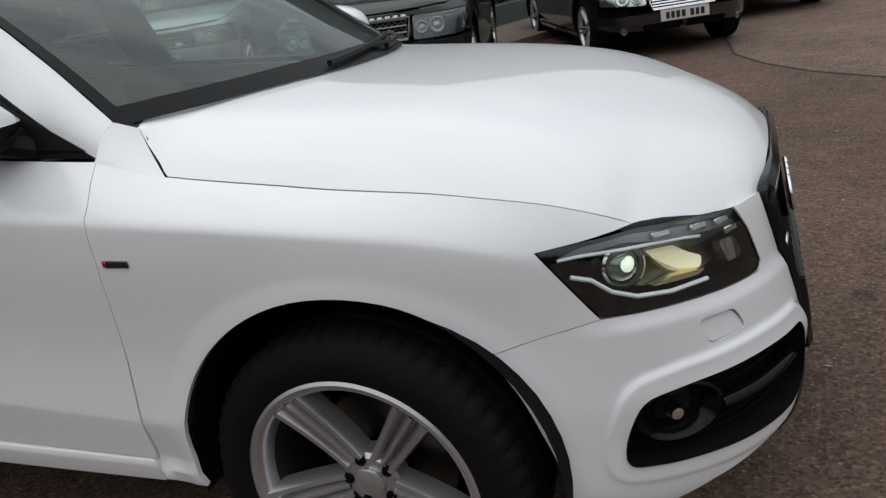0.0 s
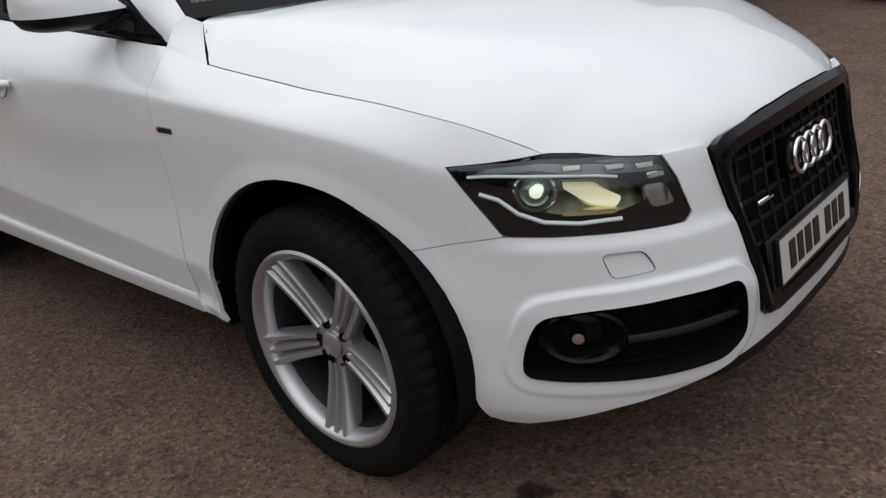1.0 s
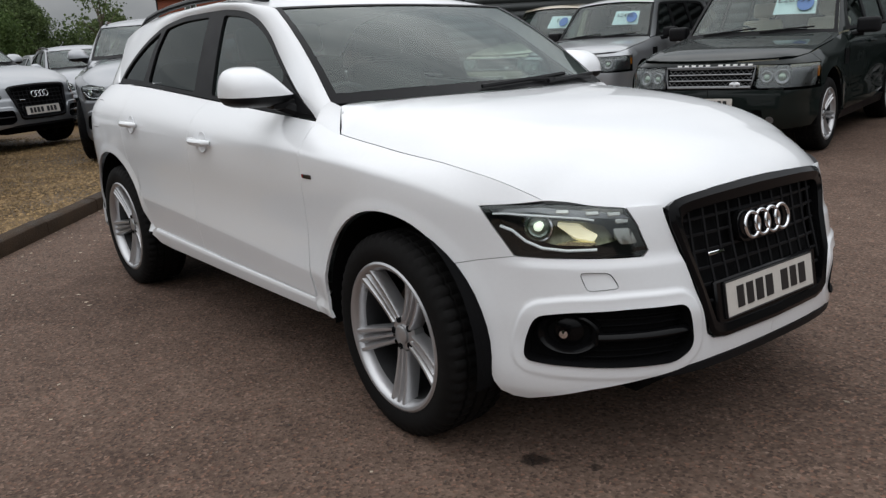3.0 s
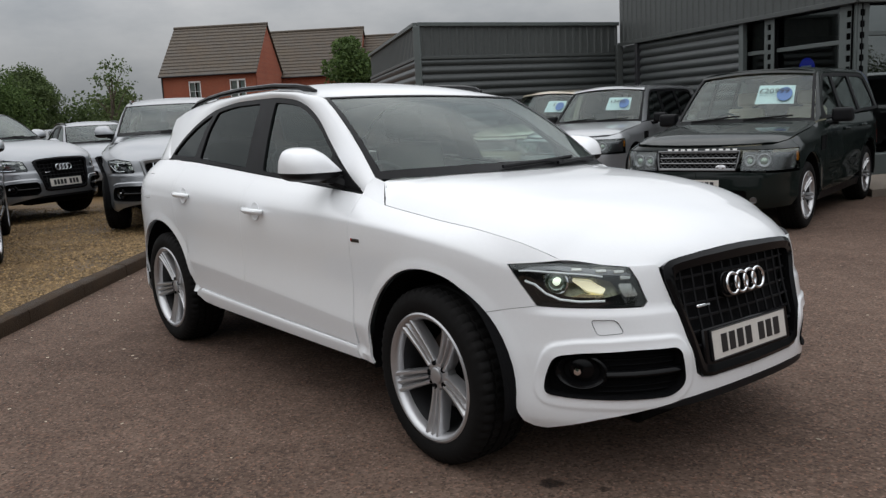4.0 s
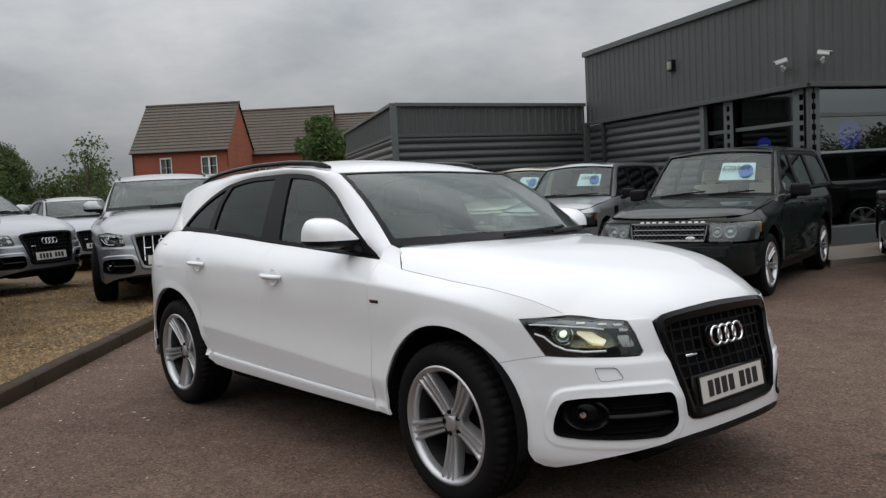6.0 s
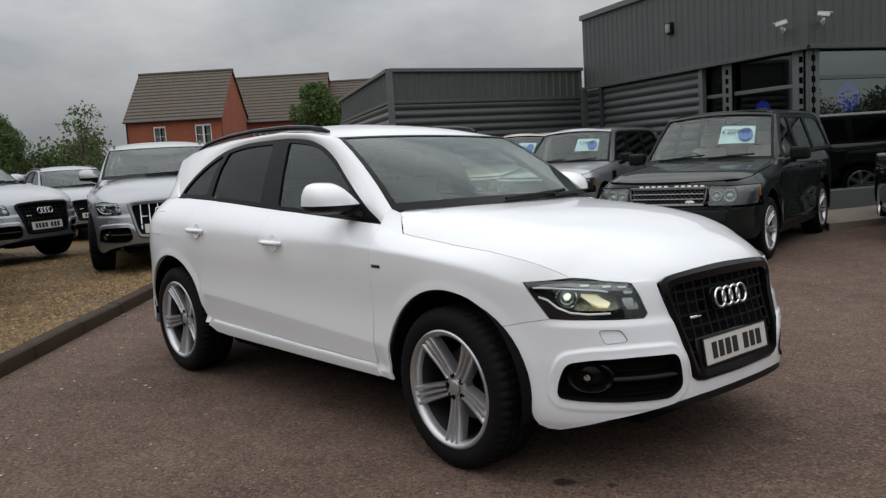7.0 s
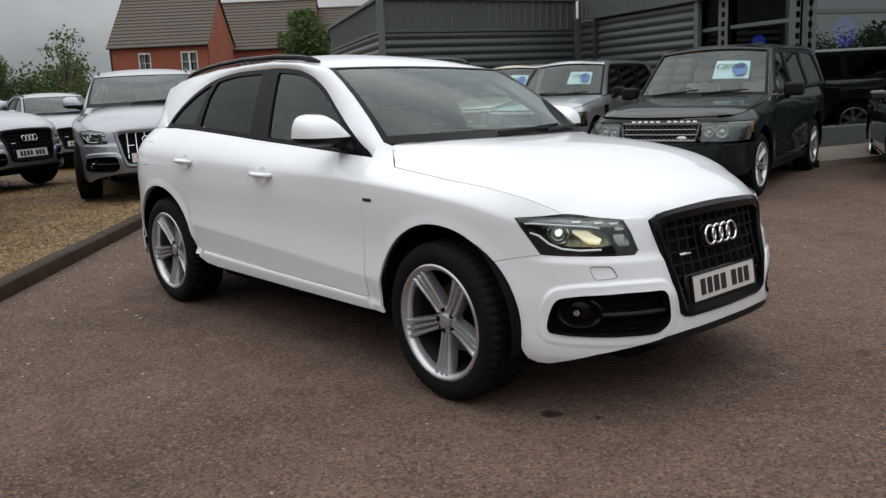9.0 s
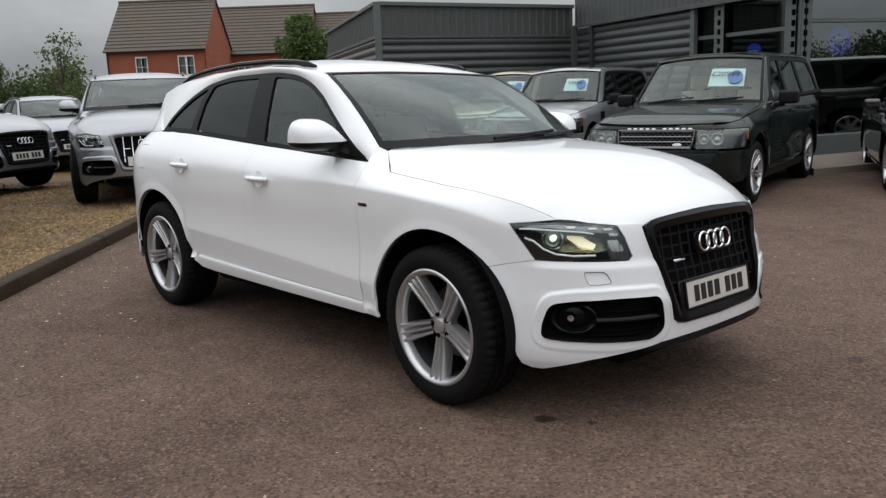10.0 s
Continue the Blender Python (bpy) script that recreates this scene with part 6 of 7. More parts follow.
# ---- ground ----
def tarmac(name, col, stains=()):
    """Rolled stone in bitumen: chips, patches and a few dark spots."""
    m, N, L, b = material(name)
    tc = N.new("ShaderNodeTexCoord")
    big, mid, chip, tone = (N.new("ShaderNodeTexNoise") for _ in range(4))
    vor = N.new("ShaderNodeTexVoronoi")
    for n, sc, dt in ((big, 0.55, 7), (mid, 5.0, 10), (chip, 38.0, 5), (tone, 240.0, 2)):
        n.inputs["Scale"].default_value, n.inputs["Detail"].default_value = sc, dt
        L.new(tc.outputs["Object"], n.inputs["Vector"])
    mid.inputs["Roughness"].default_value = 0.68
    vor.inputs["Scale"].default_value = 92.0
    L.new(tc.outputs["Object"], vor.inputs["Vector"])
    rp = N.new("ShaderNodeValToRGB")
    rp.color_ramp.elements[0].position, rp.color_ramp.elements[0].color = 0.40, (col[0] * 0.50, col[1] * 0.46, col[2] * 0.44, 1)
    rp.color_ramp.elements[1].position, rp.color_ramp.elements[1].color = 0.72, (col[0] * 1.55, col[1] * 1.54, col[2] * 1.50, 1)
    a1 = N.new("ShaderNodeMath")
    a1.operation = "MULTIPLY_ADD"
    a1.inputs[1].default_value, a1.inputs[2].default_value = 0.46, -0.12
    L.new(big.outputs["Fac"], a1.inputs[0])
    a2 = N.new("ShaderNodeMath")
    a2.operation = "MULTIPLY_ADD"
    a2.inputs[1].default_value = 0.44
    L.new(mid.outputs["Fac"], a2.inputs[0])
    L.new(a1.outputs[0], a2.inputs[2])
    a3 = N.new("ShaderNodeMath")
    a3.operation = "MULTIPLY_ADD"
    a3.inputs[1].default_value = 0.46
    L.new(chip.outputs["Fac"], a3.inputs[0])
    L.new(a2.outputs[0], a3.inputs[2])
    L.new(a3.outputs[0], rp.inputs["Fac"])
    # pale chips of stone
    cm = N.new("ShaderNodeMapRange")
    cm.inputs["From Min"].default_value, cm.inputs["From Max"].default_value = 0.70, 0.95
    sep = N.new("ShaderNodeSeparateColor")
    L.new(vor.outputs["Color"], sep.inputs["Color"])
    L.new(sep.outputs["Red"], cm.inputs["Value"])
    mx = N.new("ShaderNodeMix")
    mx.data_type = "RGBA"
    hue = N.new("ShaderNodeValToRGB")
    hue.color_ramp.elements[0].color = (col[0] * 2.2, col[1] * 1.5, col[2] * 1.2, 1)
    hue.color_ramp.elements[1].color = (col[0] * 2.7, col[1] * 2.8, col[2] * 2.8, 1)
    L.new(sep.outputs["Green"], hue.inputs["Fac"])
    L.new(hue.outputs["Color"], mx.inputs[7])
    cmm = N.new("ShaderNodeMath")
    cmm.operation = "MULTIPLY"
    cmm.inputs[1].default_value = 0.48
    L.new(cm.outputs["Result"], cmm.inputs[0])
    L.new(cmm.outputs[0], mx.inputs[0])
    L.new(rp.outputs["Color"], mx.inputs[6])
    # dark stones between them
    dk, dm = N.new("ShaderNodeMapRange"), N.new("ShaderNodeMix")
    dk.inputs["From Min"].default_value, dk.inputs["From Max"].default_value = 0.10, 0.34
    dk.inputs["To Min"].default_value, dk.inputs["To Max"].default_value = 0.60, 0.0
    dm.data_type = "RGBA"
    dm.inputs[7].default_value = (col[0] * 0.34, col[1] * 0.34, col[2] * 0.36, 1)
    L.new(sep.outputs["Blue"], dk.inputs["Value"])
    L.new(dk.outputs["Result"], dm.inputs[0])
    L.new(mx.outputs[2], dm.inputs[6])
    last = dm.outputs[2]
    for x, y, r, k in stains:
        dist = N.new("ShaderNodeVectorMath")
        dist.operation = "DISTANCE"
        warp = N.new("ShaderNodeVectorMath")
        warp.operation = "MULTIPLY_ADD"
        warp.inputs[1].default_value = (r * 2.2, r * 2.2, 0)
        wn_ = N.new("ShaderNodeTexNoise")
        wn_.inputs["Scale"].default_value, wn_.inputs["Detail"].default_value = 14.0, 5
        L.new(tc.outputs["Object"], wn_.inputs["Vector"])
        L.new(wn_.outputs["Color"], warp.inputs[0])
        L.new(tc.outputs["Object"], warp.inputs[2])
        L.new(warp.outputs["Vector"], dist.inputs[0])
        dist.inputs[1].default_value = (x + r * 1.1, y + r * 1.1, 0)
        mr = N.new("ShaderNodeMapRange")
        mr.inputs["From Min"].default_value, mr.inputs["From Max"].default_value = r * 0.75, r * 1.05
        mr.inputs["To Min"].default_value, mr.inputs["To Max"].default_value = k, 1.0
        L.new(dist.outputs["Value"], mr.inputs["Value"])
        sc = N.new("ShaderNodeVectorMath")
        sc.operation = "SCALE"
        L.new(last, sc.inputs[0])
        L.new(mr.outputs["Result"], sc.inputs["Scale"])
        last = sc.outputs["Vector"]
    L.new(last, b.inputs["Base Color"])
    b.inputs["Roughness"].default_value, b.inputs["Specular IOR Level"].default_value = 0.9, 0.2
    bp, bp2 = N.new("ShaderNodeBump"), N.new("ShaderNodeBump")
    bp.inputs["Strength"].default_value, bp.inputs["Distance"].default_value = 0.6, 0.005
    bp2.inputs["Strength"].default_value, bp2.inputs["Distance"].default_value = 0.45, 0.03
    L.new(vor.outputs["Distance"], bp.inputs["Height"])
    L.new(mid.outputs["Fac"], bp2.inputs["Height"])
    L.new(bp2.outputs["Normal"], bp.inputs["Normal"])
    L.new(bp.outputs["Normal"], b.inputs["Normal"])
    return m


M_TAR = tarmac("worn_tarmac", (0.108, 0.0745, 0.0585), ((0.47, -0.72, 0.048, 0.22), (0.645, -0.615, 0.022, 0.4), (1.15, 0.9, 0.05, 0.6)))
M_TAR2 = tarmac("paler_tarmac", (0.150, 0.110, 0.088))
M_GRAVEL = simple("gravel", (0.115, 0.072, 0.034), 0.9, spec=0.12, var=0.5, scale=1.3, bump=1.0, bscale=55, fine=45)
M_STONE = simple("gravel_stone", (0.205, 0.138, 0.068), 0.85, spec=0.2, var=0.45, scale=9, fine=25)
M_KERB = simple("weathered_concrete_kerb", (0.040, 0.027, 0.018), 0.9, spec=0.10, var=0.50, scale=5, bump=0.6, bscale=70)
gnd = part("ground", grid([[(x, y, 0.0) for y in (-700, -40, -8, 0, 8, 40, 700)] for x in (-700, -40, -8, 0, 8, 40, 700)]), M_TAR)
tagged(gnd, "brown-grey worn tarmac of the forecourt", "ground", kind="structure")
patch_edge = [(0.45, 20.0), (0.48, 8.4), (0.63, 6.7), (0.88, 6.05), (1.25, 5.45), (1.75, 4.95), (2.6, 4.45), (4.0, 4.0), (7.0, 3.6), (14.0, 3.4)]
pt = sheet(patch_edge + [(14.0, 20.0)], lambda u, v: np.stack([u, v, np.full(len(u), 0.004)], 1), step=1.2, flange=0.003)
tagged(part("tarmac_patch", pt, M_TAR2), "paler relaid tarmac with a curved edge", "tarmac patch", kind="structure")
seam = []
for (x, y), (x2, y2) in zip(patch_edge[1:], patch_edge[2:]):
    seam += [(x + (x2 - x) * t, y + (y2 - y) * t, 0.005) for t in (0, 0.25, 0.5, 0.75)]
tagged(part("tarmac_seam", tube(seam, 0.018, 6, 0.3), simple("bitumen_seam", (0.045, 0.038, 0.033), 0.7, var=0.3, scale=6)), "dark bitumen seam along the relaid tarmac", "seam", kind="structure")

# kerb from the near end to the building, gravel bed behind it
K0, KD = Vector((-3.757, -1.883, 0)), Vector((-0.762, 0.648, 0)).normalized()
KN = Vector((-KD.y, KD.x, 0))
KN = -KN if KN.x > 0 else KN
kerb = thing("kerb", Matrix.Translation(K0 - KD * 9.5), "weathered concrete kerb stones along the gravel bed", "kerb", kind="structure")


def kerb_stone(L):
    """One stone along x, its face at y = 0, body towards +y."""
    prof = [(0.0, -0.05), (0.0, 0.085), (0.006, 0.105), (0.020, 0.116), (0.040, 0.120), (0.125, 0.120), (0.125, -0.05)]
    P = [[(x, y, z) for y, z in prof] for x in (0.0015, L - 0.0015)]
    V, F = grid(P)
    n = len(prof)
    return ([tuple(v) for v in V], [tuple(reversed(f)) for f in F] + [tuple(range(n)), tuple(reversed(range(n, 2 * n)))])


ks = mesh_of("kerb_stone", *kerb_stone(0.915), M_KERB, True, None, 30)
rot = Matrix((KD, KN, Vector((0, 0, 1)))).transposed().to_4x4()
for k in range(27):
    part("kerb_stone", ks, None, kerb, m=Matrix.Translation(KD * (0.915 * k) + Vector((0, 0, random.uniform(-0.004, 0.004)))) @ rot @ pose(0, random.uniform(-0.004, 0.004), 0, 0, random.uniform(-0.4, 0.4), 0))
bed0 = K0 + KN * 0.122


def bed_z(x, y):
    return 0.098 + 0.018 * np.sin(x * 1.7 + 0.6 * y) * np.sin(y * 1.3 + 1) + 0.008 * np.sin(x * 5.1) * np.sin(y * 4.3)


bp0, bp1 = bed0 - KD * 9.5, bed0 + KD * 15
bed = [(bp0.x, bp0.y), (bp1.x, bp1.y), (bp1.x + KN.x * 22, bp1.y + KN.y * 22), (bp0.x + KN.x * 22, bp0.y + KN.y * 22)]
if (bed[1][0] - bed[0][0]) * (bed[2][1] - bed[0][1]) - (bed[1][1] - bed[0][1]) * (bed[2][0] - bed[0][0]) < 0:
    bed = bed[::-1]
tagged(part("gravel_bed", sheet(bed, lambda u, v: np.stack([u, v, bed_z(u, v)], 1), step=0.45, flange=0.1), M_GRAVEL), "tan gravel bed where cars are parked", "gravel", kind="structure")


def scatter(name, n, where, size, mat, label, squash=0.6):
    """Many small stones as one mesh."""
    oct_v = np.array([(1, 0, 0), (0, 1, 0), (-1, 0, 0), (0, -1, 0), (0, 0, 1), (0, 0, -0.6)], float)
    oct_f = [(0, 1, 4), (1, 2, 4), (2, 3, 4), (3, 0, 4), (1, 0, 5), (2, 1, 5), (3, 2, 5), (0, 3, 5)]
    V, F = [], []
    rng = np.random.default_rng(7)
    for k in range(n):
        x, y, z = where(rng)
        s = rng.uniform(*size)
        a = rng.uniform(0, 6.28)
        v = oct_v * (s * rng.uniform(0.7, 1.3), s * rng.uniform(0.5, 1.0), s * squash) * rng.uniform(0.75, 1.25, (6, 1))
        c, sn = math.cos(a), math.sin(a)
        b = len(V)
        V += [(x + p[0] * c - p[1] * sn, y + p[0] * sn + p[1] * c, z + p[2]) for p in v]
        F += [tuple(i + b for i in f) for f in oct_f]
    return tagged(part(name, (V, F), mat, smooth=False), label, name.replace("_", " "), kind="stuff")


def island_colour(m, spread):
    """Shades each loose piece of a mesh on its own."""
    N, L = m.node_tree.nodes, m.node_tree.links
    b = N["Principled BSDF"]
    src = b.inputs["Base Color"].links[0].from_socket
    g, mr, sc = N.new("ShaderNodeNewGeometry"), N.new("ShaderNodeMapRange"), N.new("ShaderNodeVectorMath")
    sc.operation = "SCALE"
    mr.inputs["To Min"].default_value, mr.inputs["To Max"].default_value = 1 - spread, 1 + spread
    L.new(g.outputs["Random Per Island"], mr.inputs["Value"])
    L.new(mr.outputs["Result"], sc.inputs["Scale"])
    L.new(src, sc.inputs[0])
    L.new(sc.outputs["Vector"], b.inputs["Base Color"])
    return m


island_colour(M_STONE, 0.5)


def on_bed(rng):
    a, w = rng.uniform(-1.2, 9.0), rng.uniform(0.0, 1.0) ** 1.6 * 7.0
    p = bed0 + KD * a + KN * w
    return p.x, p.y, float(bed_z(p.x, p.y)) + 0.004


scatter("gravel_stones", 40000, on_bed, (0.008, 0.022), M_STONE, "loose tan and brown gravel stones")
M_LITTER = simple("pale_litter", (0.40, 0.33, 0.25), 0.8, var=0.3, scale=20)
island_colour(M_LITTER, 0.35)


def on_yard(rng):
    while True:
        x, y = rng.uniform(-6, 5), rng.uniform(-3.2, 6)
        if rng.uniform() < 0.4:
            p = K0 + KD * rng.uniform(-3.5, 4) - KN * abs(rng.normal() * 0.6 + 0.02)
            x, y = p.x, p.y
        if not (-3.8 < x < 0.95 and -1.0 < y < 1.0) and (Vector((x, y, 0)) - K0).dot(KN) < -0.02:
            return x, y, 0.003
    return 0, 0, 0


scatter("petal_litter", 420, on_yard, (0.004, 0.015), M_LITTER, "pale petals and chips scattered on tarmac", 0.25)
M_GRIT = simple("dark_grit", (0.12, 0.09, 0.07), 0.9, var=0.4, scale=20)
island_colour(M_GRIT, 0.8)
scatter("tarmac_grit", 9000, on_yard, (0.003, 0.008), M_GRIT, "fine loose grit on the tarmac", 0.5)

# ---- showroom ----
M_CLAD = simple("dark_grey_cladding", (0.070, 0.076, 0.074), 0.48, var=0.10, scale=0.8, fine=14, bump=0.03, bscale=30)
M_CLAD2 = simple("dark_grey_corrugated_cladding", (0.060, 0.066, 0.066), 0.45, var=0.12, scale=0.8, fine=14)
M_FRAME = simple("grey_painted_steel", (0.10, 0.115, 0.112), 0.45, var=0.10, scale=2)
M_SHOP = glass_mat("shop_glass", (0.42, 0.45, 0.46))
M_SHOPB = glass_mat("mirroring_shop_glass", (0.38, 0.41, 0.42), ior=2.5)
# the unlit room's dimness is put into this colour
M_SHOPIN = simple("dim_showroom_inside", (0.022, 0.022, 0.025), 0.8, var=0.2, scale=0.6)
M_PAVE = simple("pale_concrete_paving", (0.20, 0.165, 0.135), 0.9, var=0.2, scale=1.5, bump=0.3, bscale=60)
M_BLUE = lamp_mat("blue_sign_light", (0.02, 0.035, 0.42), 0.45)


def clad(name, p0, p1, z0, z1, way, pitch, depth, mat, parent, thick=0.12):
    """A profiled metal wall from p0 to p1; its outer side is on the right hand. way: ribs 'v' or 'h'."""
    p0, p1 = Vector((*p0, 0)), Vector((*p1, 0))
    L = (p1 - p0).length
    d = (p1 - p0) / L
    n = Vector((d.y, -d.x, 0))
    if way == "v":
        us, k = [], 0.0
        while k < L - 1e-6:
            for f, o in ((0.0, 0), (0.55, 0), (0.66, 1), (0.89, 1)):
                if k + f * pitch < L:
                    us.append((k + f * pitch, o * depth))
            k += pitch
        us.append((L, 0))
        P = [[tuple(p0 + d * u + n * o + Vector((0, 0, z))) for z in (z0, z1)] for u, o in us]
        P = [[tuple(p0 - n * thick + Vector((0, 0, z))) for z in (z0, z1)]] + P + [[tuple(p1 - n * thick + Vector((0, 0, z))) for z in (z0, z1)]]
        g = grid(P)
    else:
        zs, k = [], z0
        while k < z1 - 1e-6:
            for f, o in ((0.0, 0.0), (0.10, 0.35), (0.25, 0.8), (0.42, 1.0), (0.60, 0.9), (0.78, 0.5), (0.90, 0.15)):
                if k + f * pitch < z1:
                    zs.append((k + f * pitch, o * depth))
            k += pitch
        zs.append((z1, 0))
        P = [[tuple(p0 + d * u + n * o + Vector((0, 0, z))) for z, o in [(z0, -thick)] + zs + [(z1, -thick)]] for u in (0, L)]
        g = grid(P)
    return part(name, g, mat, parent, smooth=(way == "h"), sharp=60)


KX, LX = Vector((-3.37, 10.245)), Vector((-10.13, 13.03))
wA = (LX - KX).normalized()
wB = Vector((0.373, 0.928))
show = thing("showroom", pose(0, 0, 0), "dark grey metal-clad car showroom with large glazing", "building")
ZS, ZT = 2.80, 4.44


def alongA(t, out=0.0):
    nrm = Vector((-wA.y, wA.x))
    nrm = nrm if nrm.dot(Vector((2.7, -3.3)) - KX) > 0 else -nrm
    p = KX + wA * t + nrm * out
    return (p.x, p.y)


def alongB(t, out=0.0):
    nrm = Vector((wB.y, -wB.x))
    p = KX + wB * t + nrm * out
    return (p.x, p.y)


LA, LB = (LX - KX).length, 12.0
clad("upper_cladding", alongA(LA), alongA(0), ZS, ZT, "v", 0.20, 0.018, M_CLAD, show)
clad("upper_cladding", alongB(0), alongB(LB), ZS, ZT, "v", 0.20, 0.018, M_CLAD, show)


def upright(name, pts, z0, z1, mat, parent, t=0.06):
    """A flat bar or panel between two plan points."""
    a, b = Vector((*pts[0], 0)), Vector((*pts[1], 0))
    L = (b - a).length
    ang = math.atan2(b.y - a.y, b.x - a.x)
    c = (a + b) / 2
    g = moved(box(0, 0, (z0 + z1) / 2, L, t, z1 - z0, 0.006), Matrix.Translation(c) @ Matrix.Rotation(ang, 4, "Z"))
    return part(name, g, mat, parent)


for f, Ln in ((alongA, LA), (alongB, LB)):
    upright("eaves_trim", (f(-0.04, 0.03), f(Ln, 0.03)), ZT - 0.02, ZT + 0.10, M_FRAME, show, 0.10)
    upright("soffit_trim", (f(-0.03, 0.02), f(Ln, 0.02)), ZS - 0.05, ZS + 0.03, M_CLAD, show, 0.09)
upright("corner_post", (alongA(LA - 0.10, 0.06), alongA(LA + 0.06, 0.06)), 0.0, ZS, M_CLAD, show, 0.16)
upright("corner_trim", (alongA(-0.06, 0.04), alongA(0.10, 0.04)), ZS, ZT, M_CLAD, show, 0.05)
clad("lower_cladding", alongA(LA, -0.06), alongA(2.87, -0.06), 0.0, ZS - 0.05, "h", 0.172, 0.05, M_CLAD2, show)
# castellated columns with holes
def column(f, t0, t1, parent):
    a, b = Vector((*f(t0, -0.05), 0)), Vector((*f(t1, -0.05), 0))
    L = (b - a).length
    holes = [rounded([(L / 2 - 0.045, z), (L / 2 + 0.045, z), (L / 2 + 0.045, z + 0.10), (L / 2 - 0.045, z + 0.10)], 0.015, 3) for z in np.arange(0.35, ZS - 0.2, 0.17)]
    d = (b - a).normalized()
    n = Vector((d.y, -d.x, 0))
    g = sheet([(0, 0), (L, 0), (L, ZS - 0.05), (0, ZS - 0.05)], lambda u, v: np.stack([a.x + d.x * u, a.y + d.y * u, v], 1), holes=holes, step=0.25, flange=0.012)
    part("column", g, M_FRAME, parent, smooth=False)
    # black sheet added behind the holes, standing in for the shade inside
    upright("hole_backing", (f(t0, -0.14), f(t1, -0.14)), 0, ZS - 0.05, M_DARK, parent, 0.02)


column(alongA, 0.42, 0.04, show)
column(alongA, 2.21, 1.95, show)
column(alongB, 0.02, 0.27, show)
upright("column", (alongA(2.87, -0.05), alongA(2.75, -0.05)), 0, ZS - 0.05, M_FRAME, show, 0.10)


def glazing(f, t0, t1, zs, parent, dep=-0.16, mat=None):
    for z0, z1 in zip(zs, zs[1:]):
        a, b = Vector((*f(t0, dep), 0)), Vector((*f(t1, dep), 0))
        w = part("window_pane", ([(a.x, a.y, z0), (b.x, b.y, z0), (b.x, b.y, z1), (a.x, a.y, z1)], [(0, 1, 2, 3)]), mat or M_SHOP, parent, smooth=False)
        w.visible_shadow = False
    for z in zs[1:-1]:
        upright("transom", (f(t0, dep + 0.02), f(t1, dep + 0.02)), z - 0.035, z + 0.035, M_FRAME, parent, 0.07)


glazing(alongA, 1.95, 0.42, (0.42, 2.20, ZS - 0.05), show)
glazing(alongA, 2.75, 2.21, (0.42, 2.20, ZS - 0.05), show)
glazing(alongB, 0.27, 3.3, (0.42, 2.30, ZS - 0.05), show, mat=M_SHOPB)
glazing(alongB, 3.3, 6.4, (0.42, 2.30, ZS - 0.05), show, mat=M_SHOPB)
glazing(alongB, 6.4, LB, (0.42, 2.30, ZS - 0.05), show, mat=M_SHOPB)
for t in (3.3, 6.4):
    upright("mullion", (alongB(t - 0.04, -0.13), alongB(t + 0.04, -0.13)), 0.1, ZS - 0.05, M_FRAME, show, 0.08)
upright("window_plinth", (alongB(0.0, -0.08), alongB(LB, -0.08)), 0.0, 0.42, M_FRAME, show, 0.16)
upright("window_plinth", (alongA(0.0, -0.08), alongA(2.85, -0.08)), 0.0, 0.42, M_FRAME, show, 0.16)
# inside of the showroom and its roof
back = [Vector((*alongB(LB, -7.0), 0)), Vector((*alongA(6.5, -1.0), 0))]
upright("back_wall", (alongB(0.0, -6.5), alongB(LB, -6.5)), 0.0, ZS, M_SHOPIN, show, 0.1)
upright("side_wall", (alongB(LB, 0.0), alongB(LB, -6.5)), 0.0, ZT, M_CLAD, show, 0.12)
cr = [Vector((*alongB(0.0, -0.1), 0)), Vector((*alongB(LB, -0.1), 0)), Vector((*alongB(LB, -6.6), 0)), Vector((*alongB(0, -6.6), 0))]
part("showroom_ceiling", join(([(v.x, v.y, ZS - 0.02) for v in cr], [(3, 2, 1, 0)]), ([(v.x, v.y, ZT + 0.02) for v in cr], [(0, 1, 2, 3)])), M_CLAD, show, smooth=False)
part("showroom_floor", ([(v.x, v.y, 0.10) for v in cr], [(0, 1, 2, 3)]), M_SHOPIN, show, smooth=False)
pav = [Vector((*alongB(-1.2, 1.6), 0)), Vector((*alongB(LB, 1.6), 0)), Vector((*alongB(LB, 0.0), 0)), Vector((*alongB(0, 0), 0)), Vector((*alongA(LA, 0), 0)), Vector((*alongA(LA, 0.7), 0)), Vector((*alongA(-1.2, 0.9), 0))]
tagged(part("pavement", sheet([(v.x, v.y) for v in pav], lambda u, v: np.stack([u, v, np.full(len(u), 0.10)], 1), step=1.0, flange=0.12), M_PAVE), "pale concrete pavement along the showroom", "pavement", kind="structure")


def disc_sign(f, t, z, r, out):
    a, b = Vector((*f(t, out), 0)), Vector((*f(t + 0.1, out), 0))
    d = (b - a).normalized()
    n = Vector((d.y, -d.x, 0))
    m = Matrix((n, d, Vector((0, 0, 1)))).transposed().to_4x4()
    m.translation = a + Vector((0, 0, z))
    return revolve([(0.0, 0.012), (r - 0.01, 0.012), (r, 0.006), (r, -0.006), (0.0, -0.012)], 32, "x"), m


